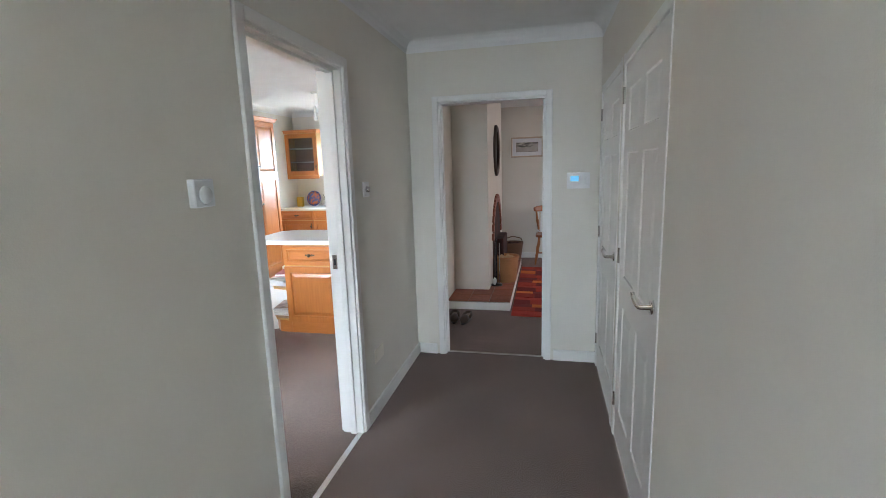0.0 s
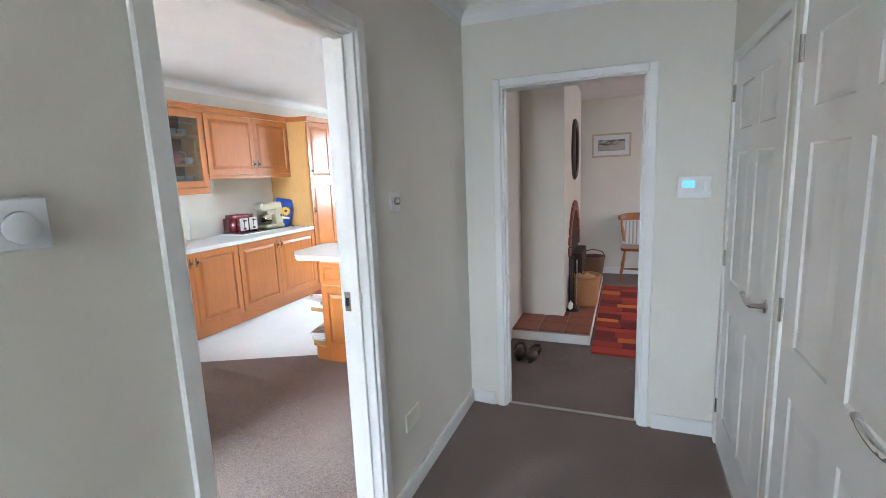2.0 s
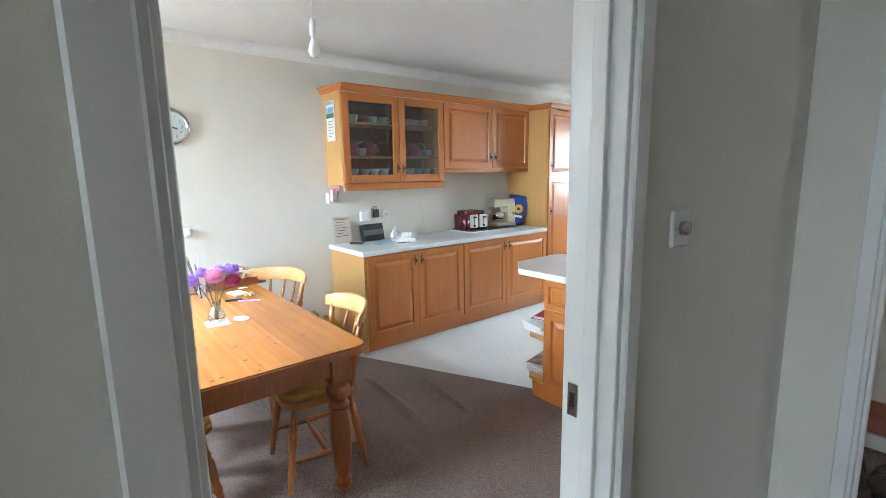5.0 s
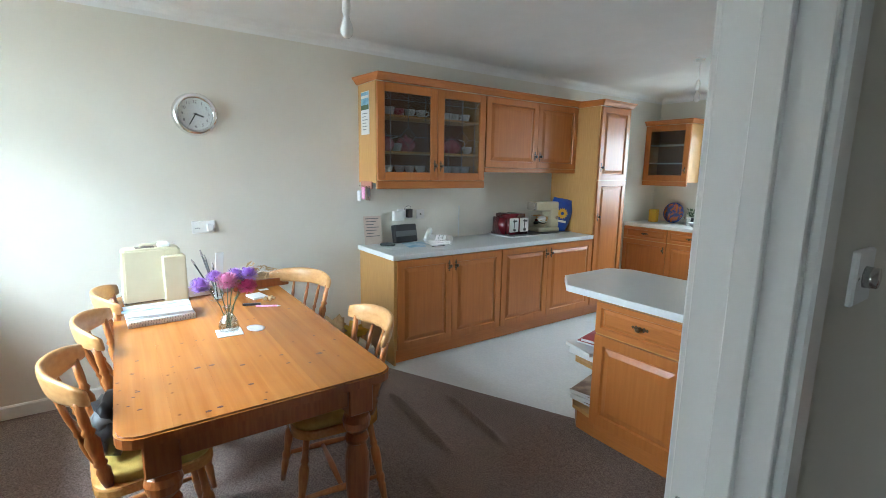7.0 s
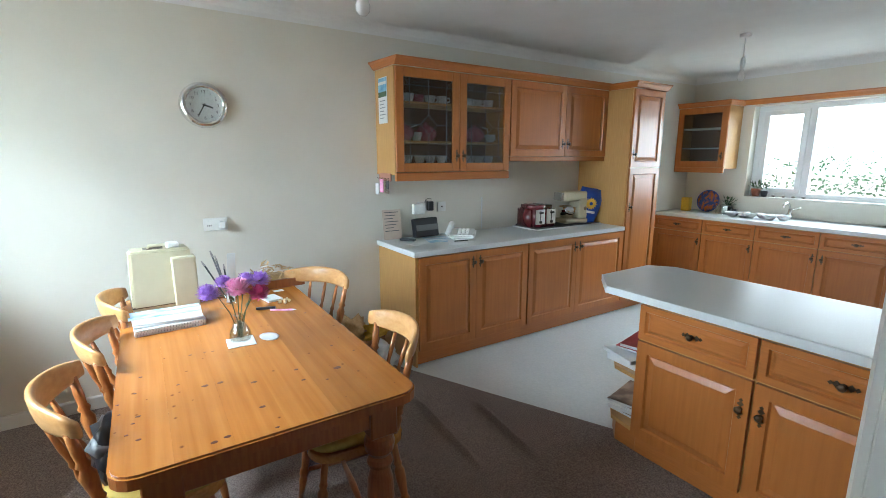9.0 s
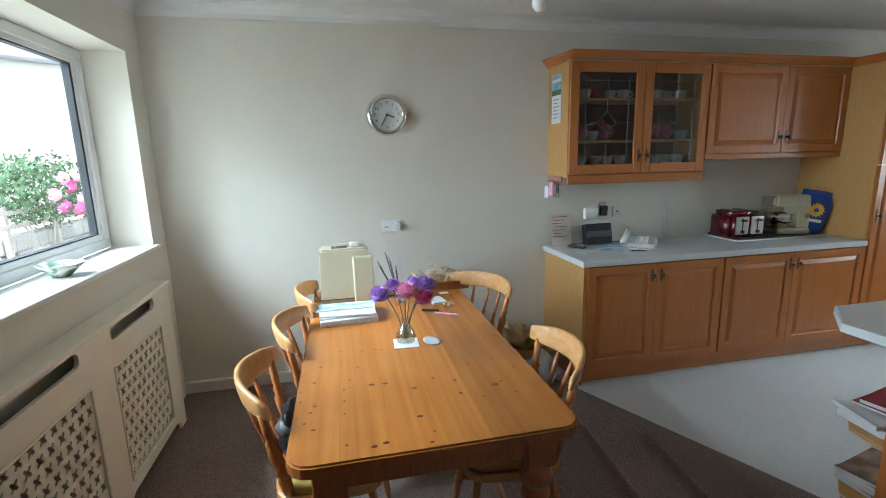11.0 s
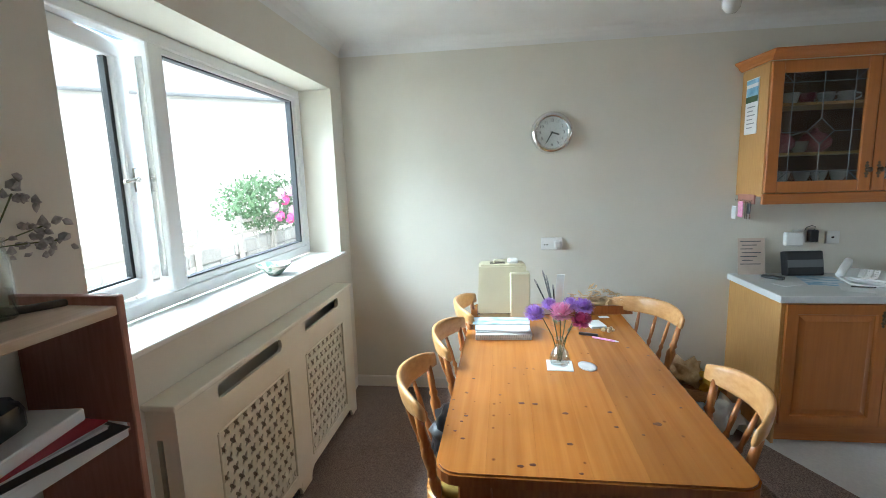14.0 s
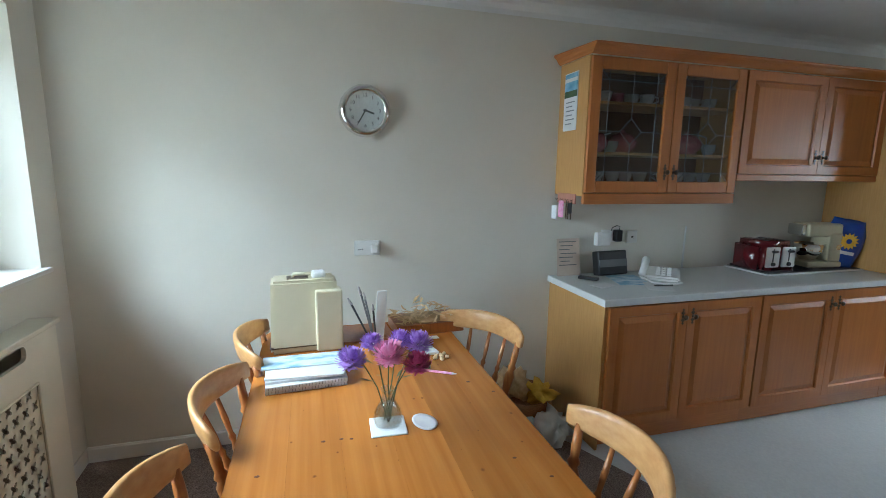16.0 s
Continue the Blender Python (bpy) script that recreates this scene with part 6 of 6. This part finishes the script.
# ---------------------------------------------------------------- bookcase beside the doorway
BX0, BX1, BY0, BY1, BT = -1.590, -0.80, KS + 0.004, 1.572, 1.385
PALETOP = mat("pale_top_board", (0.58, 0.42, 0.30), 0.4, col2=(0.66, 0.50, 0.37), scale=10, stretch=(0.6, 7, 7), bump=0.03, bscale=40)
bc = thing("bookcase", "red-brown wooden bookcase with pale top", "bookcase")
part("side_panel", box(BX0, BX0 + 0.02, BY0, BY1, 0, BT, 0.003), MAHOG, bc)
part("side_panel", box(BX1 - 0.02, BX1, BY0, BY1, 0, BT, 0.003), MAHOG, bc)
part("top", box(BX0 + 0.02, BX1 - 0.02, BY0, BY1 - 0.004, BT - 0.045, BT - 0.022, 0.003), PALETOP, bc, "pale pine top board")
for z in (0.06, 0.42, 0.76, 1.055):
    part("shelf", box(BX0 + 0.02, BX1 - 0.02, BY0 + 0.01, BY1 - 0.012, z, z + 0.02, 0.002), MAHOG, bc)
rng = random.Random(8)
z = 1.076
single("document_box", box(-0.17, 0.17, -0.13, 0.13, 0, 0.035, 0.003), PAPER, "white document box on the bookcase shelf", "box", pose(-1.35, 1.47, z, 0, 0, -4))
stack("booklet", "red and grey booklet on the bookcase shelf", "booklet", -1.35, 1.49, z + 0.0352, [(0.30, 0.22, 0.006), (0.29, 0.21, 0.008), (0.30, 0.21, 0.005)], -6, [BLACK, GREYM, CRIMSON], rng)
single("document_box", box(-0.16, 0.16, -0.12, 0.12, 0, 0.028, 0.003), PAPER, "white flat box on top of booklets", "box", pose(-1.30, 1.45, z + 0.0555, 0, 0, 9))
single("glasses_case", prism(rounded(-0.15, 0.15, -0.065, 0.065, 0.05), 0, 0.05, bevel=0.018), BLACK, "black glasses case on a white box", "case", pose(-1.27, 1.46, z + 0.0837, 0, 0, 15))
bt = BT - 0.0218
br = thing("clothes_brush", "dark wooden brush lying on the bookcase", "brush", pose(-1.50, 1.40, bt, 0, 0, 148))
part("back", box(-0.10, 0.08, -0.011, 0.011, 0.0, 0.016, 0.005, seg=2), LEATHER, br)
part("clip", box(-0.13, -0.02, -0.006, 0.006, 0.0155, 0.021, 0.002), SATIN, br)
vz = thing("dried_flower_vase", "glass jar of dried statice flowers", "vase", pose(-1.445, 1.375, bt))
g = part("glass", lathe([(0, 0), (0.052, 0), (0.056, 0.008), (0.056, 0.12), (0.05, 0.15), (0.053, 0.17), (0.049, 0.17), (0.046, 0.15), (0.052, 0.12), (0.052, 0.01), (0, 0.008)], 24), VGLASS, vz, "clear glass jar", True)
g.visible_shadow = False
g = part("water", lathe([(0, 0.009), (0.0515, 0.011), (0.0515, 0.06), (0, 0.06)], 24), WATER, vz, "", True)
g.visible_shadow = False
rg = random.Random(21)
for k in range(11):
    a = k * 2.4
    top = Vector((0.17 * math.cos(a) * rg.uniform(0.4, 1.2) - 0.02, 0.09 * math.sin(a) * rg.uniform(0.4, 1.2) - 0.015, rg.uniform(0.13, 0.34)))
    st = part("stem", tube([(0.02 * math.cos(a), 0.02 * math.sin(a), 0.015), (0.03 * math.cos(a), 0.03 * math.sin(a), 0.15), top], 0.0018, 5), STEM, vz)
    for j in range(12):
        c = top + Vector((rg.gauss(0, 0.022), rg.gauss(0, 0.022), rg.gauss(0, 0.017)))
        part("floret", blob(c, rg.uniform(0.006, 0.011), rg.randint(0, 99), 1.0, 1), PAPER if k == 3 else DRIED, vz)

# ---------------------------------------------------------------- living room through the doorway
wall("wall_chimney_breast", "x", W0 + 0.12, -0.14, 5.90, 7.60, 0.0, KC, label="cream painted chimney breast")
he = thing("hearth", "raised hearth of terracotta tiles, white riser", "hearth")
HX0, HX1, HY0, HY1 = -0.545, 0.135, 5.435, 7.85
part("riser", box(HX0, HX1, HY0, HY1, 0, 0.082, 0.003), GLOSS, he, "white painted riser")
part("bed", box(HX0, HX1 - 0.004, HY0 + 0.004, HY1 - 0.004, 0.082, 0.092), GROUT, he)
fp = thing("fireplace", "arched brick-lined fireplace opening with stove", "fireplace")
bm = bmesh.new()
arch = [(6.30, 0.1), (6.30, 0.62)] + [(6.75 - 0.45 * math.cos(radians(a)), 0.62 + 0.45 * math.sin(radians(a))) for a in range(12, 180, 12)] + [(7.20, 0.62), (7.20, 0.1)]
vs = [[bm.verts.new((x, y, z)) for y, z in arch] for x in (-0.139, -0.131)]
bm.faces.new(vs[1])
for k in range(len(arch)):
    q = (k + 1) % len(arch)
    bm.faces.new((vs[0][k], vs[0][q], vs[1][q], vs[1][k]))
part("opening", bm, SOOT, fp, "dark sooty opening")
for k in range(1, len(arch) - 1):
    (y0, z0), (y1, z1) = arch[k], arch[k + 1]
    if k == len(arch) - 2:
        continue
    a = Vector((-0.125, (y0 + y1) / 2, (z0 + z1) / 2))
    d = Vector((0, y1 - y0, z1 - z0))
    L = d.length
    m = Matrix.Translation(a) @ Matrix.Rotation(math.atan2(d.z, d.y), 4, "X")
    bm = box(-0.012, 0.012, -L / 2 + 0.004, L / 2 - 0.004, 0.0, 0.10, 0.004)
    bm.transform(m)
    part("brick", bm, TERRA, fp)
part("stove_box", box(-0.13, -0.02, 6.45, 7.05, 0.1, 0.62, 0.01), SOOT, fp, "black iron stove front")
mi = thing("oval_mirror", "oval mirror in a dark carved frame", "mirror", pose(-0.138, 6.72, 1.72, 0, 90, 0))
bm = lathe([(0.18, 0), (0.235, 0), (0.24, 0.02), (0.215, 0.04), (0.18, 0.028)], 32)
for v in bm.verts:
    v.co.x *= 1.35
part("frame", bm, LEATHER, mi, "dark carved frame", True)
bm = lathe([(0, 0.012), (0.185, 0.012), (0.185, 0.015), (0, 0.015)], 32)
for v in bm.verts:
    v.co.x *= 1.35
part("mirror_glass", bm, CHROME, mi)
fi = thing("fire_irons", "black iron fire tools on a stand", "fire irons", pose(-0.075, 6.12, 0.102))
part("base", lathe([(0, 0), (0.07, 0), (0.065, 0.015), (0, 0.02)], 16), BLACK, fi, "", True)
part("pole", rod((0, 0, 0), (0, 0, 0.56), 0.008), BLACK, fi)
for k in range(3):
    a = k * 2.1
    part("tool", rod((0.04 * math.cos(a), 0.04 * math.sin(a), 0.05), (0.035 * math.cos(a), 0.035 * math.sin(a), 0.52), 0.006), SATIN if k == 0 else BLACK, fi)
part("shovel", box(0.03, 0.04, -0.04, 0.04, 0.03, 0.16, 0.004), SATIN, fi)
part("brush_head", blob((-0.02, -0.05, 0.06), (0.03, 0.03, 0.05), 1, 0.2, 1), PAPER, fi, "pale brush head", True)


def basket(x, y, z, r, h, label, fill, cane=WICKER):
    b = thing("log_basket", label, "basket", pose(x, y, z))
    prof = []
    for k in range(11):
        t = k / 10
        prof.append((r * (0.78 + 0.22 * t) + 0.004 * (k % 2), h * t))
    bm = lathe([(0, 0), *prof, (r * 0.93, h), (r * 0.75, 0.02), (0, 0.02)], 22)
    part("weave", bm, cane, b, "", True)
    part("rim", lathe([(r * 0.95, h - 0.01), (r * 1.05, h - 0.012), (r * 1.06, h + 0.012), (r * 0.96, h + 0.012)], 22), cane, b, "", True)
    for k in range(5):
        a = k * 1.3
        part("log", blob((r * 0.42 * math.cos(a), r * 0.42 * math.sin(a), h - 0.03), (r * 0.34, r * 0.3, 0.05), k, 0.3, 1), fill, b, "", True)
    part("handle", tube([(-r, 0, h), (-r * 0.8, 0, h + 0.07), (0, 0, h + 0.10), (r * 0.8, 0, h + 0.07), (r, 0, h)], 0.008, 6), cane, b, "", True) if r < 0.15 else None


basket(0.02, 6.36, 0.102, 0.155, 0.31, "wicker waste basket with paper inside", STRAW)
basket(0.02, 7.72, 0.102, 0.145, 0.26, "dark wicker log basket by the hearth", SOOT, DARKWICK)

# rug of red and orange blocks in rows, thick, with wavy edges
rug = thing("striped_rug", "thick red and orange block-striped rug", "rug", pose(0, 0, 0))
rg = random.Random(6)
rows, ry0, ry1, rx0, rx1 = 17, 5.25, 7.55, 0.155, 1.75
cols_ = [(RUGR, RUGD, RUGR), (RUGR, RUGO, RUGR), (RUGO, RUGR, RUGO), (RUGR, RUGR, RUGD)]
seq = [0.155, 0.36, 0.74, 1.15, 1.45, 1.75]
for j in range(rows):
    y0, y1 = ry0 + (ry1 - ry0) * j / rows, ry0 + (ry1 - ry0) * (j + 1) / rows
    off = rg.uniform(-0.05, 0.05)
    for i in range(5):
        x0, x1 = seq[i] + (off if i else 0), seq[i + 1] + (off if i < 4 else 0)
        mt = [RUGR, RUGO, RUGR, RUGD][(j * 3 + i * 2 + (j // 2)) % 4] if j % 2 == 0 else [RUGR, RUGD][(i + j // 2) % 2]
        bm = box(x0 + 0.0005, x1 - 0.0005, y0 + 0.0005, y1 - 0.0005, 0.0, 0.020, 0.004, seg=2)
        for v in bm.verts:
            if v.co.z > 0.01:
                v.co.z += 0.006 * math.sin(v.co.y * 21) * (1 if v.co.x < 0.4 else 0.4)
            v.co.y += 0.018 * math.sin(v.co.x * 16.0)
        part("woven_block", bm, mt, rug)

for k, (x, y, a) in enumerate(((-0.40, 5.08, 8), (-0.28, 5.06, -6))):
    s = thing("slipper", "worn brown leather slipper by the hearth", "shoe", pose(x, y, 0.0, 0, 0, a), "pair of slippers")
    part("sole", prism([(0.045 * math.cos(t) * (1.0 if math.sin(t) > 0 else 0.85), 0.135 * math.sin(t)) for t in [i * math.pi / 10 for i in range(20)]], 0, 0.018), BLACK, s)
    bm = blob((0, -0.055, 0.035), (0.046, 0.078, 0.045), k + 3, 0.15)
    part("upper", bm, LEATHER, s, "", True)
    part("heel_counter", tube([(-0.036, 0.0, 0.035), (-0.038, 0.07, 0.045), (-0.02, 0.12, 0.055), (0.02, 0.12, 0.055), (0.038, 0.07, 0.045), (0.036, 0.0, 0.035)], 0.014, 8), LEATHER, s, "", True)
    part("lining", blob((0, 0.05, 0.020), (0.032, 0.06, 0.012), 2, 0.05, 1), CUSHION, s, "tan lining", True)

FRAMEW = mat("grey_brown_frame", (0.46, 0.37, 0.28), 0.5, col2=(0.54, 0.44, 0.34), scale=12)
pf = thing("framed_print", "landscape print in a grey-brown wooden frame", "picture", pose(0.20, 8.398, 1.815))
bm = bmesh.new()
for a, b, c, d in ((-0.255, 0.255, 0.135, 0.16), (-0.255, 0.255, -0.16, -0.135), (-0.255, -0.23, -0.135, 0.135), (0.23, 0.255, -0.135, 0.135)):
    box(a, b, -0.022, 0, c, d, 0.004, bm)
part("frame", bm, FRAMEW, pf)
part("mount", box(-0.23, 0.23, -0.010, 0, -0.135, 0.135), PAPER, pf)
part("print", box(-0.175, 0.175, -0.012, -0.009, -0.075, 0.075), PHOTO, pf, "grey hills and river print")
part("hill", prism([(-0.17, -0.07), (0.17, -0.07), (0.17, 0.06), (0.12, 0.035), (0.05, 0.0), (-0.05, -0.012), (-0.17, 0.02)], 0.0, 0.002), FENCEW, pf).matrix_basis = pose(0, -0.0125, 0, 90)

c2 = chair("dark honey wood chair with a striped back cover", False, PINEZ, PINEZ)
c2.matrix_basis = pose(0.56, 8.02, 0, 0, 0, 178)
tagged(c2, "dark honey wood chair with a striped back cover", "chair", "chairs in the living room")
bm = prism(rounded(-0.19, 0.19, 0.0, 0.34, 0.03), -0.014, 0.0, bevel=0.005)
cv = part("back_cover", bm, PAPER, c2, "white and grey striped cloth cover")
cv.matrix_basis = pose(0, -0.130, 0.465, 110)
for k in range(8):
    part("stripe", box(-0.176 + k * 0.046, -0.158 + k * 0.046, 0.01, 0.33, -0.0152, -0.014), FRAMEW, cv)
single("blue_cushion", blob((0, 0, 0.065), (0.05, 0.05, 0.07), 4, 0.2), BLUE, "small blue cloth bundle on the living room chair", "cloth", pose(0.70, 8.00, 0.455), smooth=True)

# ---------------------------------------------------------------- outside
GZ = -0.42
tagged(link("ground", box(-400, 400, -400, 400, GZ - 0.2, GZ), PAVING), "pale paved ground outside", "ground", kind="structure")
fe = thing("garden_fence", "low weathered post and rail fence", "fence", pose(0, 0, 0))
FYY = -4.0
for k in range(9):
    x = -4.6 - k * 1.65
    part("post", box(x - 0.05, x + 0.05, FYY - 0.05, FYY + 0.05, GZ, 0.86 + 0.04 * (k % 2), 0.01), FENCEW, fe)
for z in (0.42, 0.70):
    for k in range(8):
        x = -4.6 - k * 1.65
        part("rail", box(x - 1.65, x, FYY + 0.05, FYY + 0.08, z, z + 0.09, 0.006), FENCEW, fe)
gw = thing("garden_wall", "low rough stone garden wall under the fence", "wall")
rg = random.Random(17)
x = -4.0
while x > -18.5:
    w = rg.uniform(0.35, 0.7)
    for z0, z1 in ((GZ, -0.1), (-0.09, 0.24)):
        q = rg.uniform(-0.1, 0.1)
        part("stone", box(x - w + 0.015, x, FYY - 0.42 + q * 0.2, FYY - 0.08 + q * 0.2, z0, z1 + q * 0.3, 0.03), STONE, gw)
    x -= w


def bush(name, label, c, r, n, seed, flowers=()):
    b = thing(name, label, "bush", pose(c[0], c[1], GZ))
    h = c[2] - GZ
    rg = random.Random(seed)
    for k in range(5):
        a = k * 1.3
        part("limb", rod((0.1 * math.cos(a), 0.1 * math.sin(a), 0), (r[0] * 0.5 * math.cos(a), r[1] * 0.5 * math.sin(a), h), 0.03, 0.01, 7), FENCEW, b)
    bm = bmesh.new()
    for k in range(n):
        d = Vector((rg.gauss(0, 1), rg.gauss(0, 1), rg.gauss(0, 1))).normalized()
        q = rg.uniform(0.55, 1.05) * (1 + 0.25 * noise.noise(d * 2.5 + Vector((seed, 0, 0))))
        p = Vector((d.x * r[0] * q, d.y * r[1] * q, h + d.z * r[2] * q))
        u = Vector((rg.gauss(0, 1), rg.gauss(0, 1), rg.gauss(0, 1))).normalized()
        v = u.cross(d).normalized() if u.cross(d).length > 0.01 else Vector((1, 0, 0))
        L = rg.uniform(0.07, 0.14)
        bm.faces.new([bm.verts.new(t) for t in (p - u * L * 0.5, p + v * L * 0.28, p + u * L * 0.5, p - v * L * 0.28)])
    part("leaves", bm, LEAF, b, "many small green leaves")
    for k, (fx, fz, mt) in enumerate(flowers):
        bm = bmesh.new()
        ph = radians(66 - fx * 26)
        cc = Vector((r[0] * 1.06 * math.cos(ph), r[1] * 1.06 * math.sin(ph), h + fz))
        for q in range(26):
            d = Vector((rg.gauss(0, 1), abs(rg.gauss(0, 1)), rg.gauss(0, 1))).normalized()
            p = cc + d * 0.13
            u = d.orthogonal().normalized() * 0.06
            v = d.cross(u)
            bm.faces.new([bm.verts.new(t) for t in (p - u, p + v, p + u, p - v)])
        part("flower_head", bm, mt, b, "full pink flower head")
    return b


bush("flowering_bush", "green bush with pink flowers by the fence", (-12.6, -4.1, 1.10), (1.7, 0.9, 0.80), 3600, 3,
     [(0.35, -0.05, PINK), (-0.2, 0.1, MAGENTA), (-0.85, 0.15, PINK), (-0.6, -0.2, PINK), (0.1, -0.3, MAGENTA), (-0.5, 0.32, PINK), (0.0, 0.28, PINK), (-0.4, -0.4, MAGENTA)])
bush("far_shrub", "pale shrub beyond the garden fence", (-9.3, -8.5, 1.3), (0.9, 0.8, 0.55), 600, 5)
bush("back_garden_shrub", "leafy shrubs outside the kitchen window", (-5.4, 17.5, 1.0), (2.2, 0.9, 0.8), 900, 8)

bm = bmesh.new()
bm.faces.new([bm.verts.new(v) for v in ((-90, 75, GZ), (60, 75, GZ), (60, 75, 45), (-90, 75, 45))])
tagged(link("backdrop", bm, mat("bright_overcast_sky", (0.92, 0.96, 1.0), 1.0, emit=2.5)), "bright overcast sky in the distance", "sky", kind="structure")

# neighbouring house: its long front runs askew to this one
ho_ = thing("neighbour_house", "white rendered house with grey slate roof", "house", pose(-16.4, -9.4, GZ, 0, 0, 128.5))
part("wall", box(-10, 9, 0.0, 7.0, 0, 5.3), RENDER, ho_, "white rendered walls")
bm = bmesh.new()
pts = [(-10.4, -0.35, 5.3), (9.4, -0.35, 5.3), (9.4, 3.5, 7.9), (-10.4, 3.5, 7.9), (9.4, 7.35, 5.3), (-10.4, 7.35, 5.3)]
v = [bm.verts.new(p) for p in pts]
bm.faces.new((v[0], v[1], v[2], v[3]))
bm.faces.new((v[3], v[2], v[4], v[5]))
bm.faces.new((v[0], v[3], v[5]))
bm.faces.new((v[1], v[4], v[2]))
bm.faces.new((v[0], v[5], v[4], v[1]))
part("roof", bm, SLATE, ho_, "grey slate roof")
part("gutter", rod((-10.4, -0.42, 5.27), (9.4, -0.42, 5.27), 0.07, seg=10), GUTTER, ho_, "grey gutter")

# hearth tiles
tx = [HX0 + 0.002 + k * 0.2265 for k in range(4)]
ty = [HY0 + 0.002 + k * 0.241 for k in range(11)]
tm = bpy.data.meshes.new("tile")
bm = box(0.003, 0.2225, 0.003, 0.237, 0.0, 0.016, 0.003)
bm.to_mesh(tm)
bm.free()
tm.materials.append(TERRA)
for x in tx[:3]:
    for y in ty[:10]:
        o = new("tile", tm)
        o.parent = he
        o.location = (x, y, 0.086)
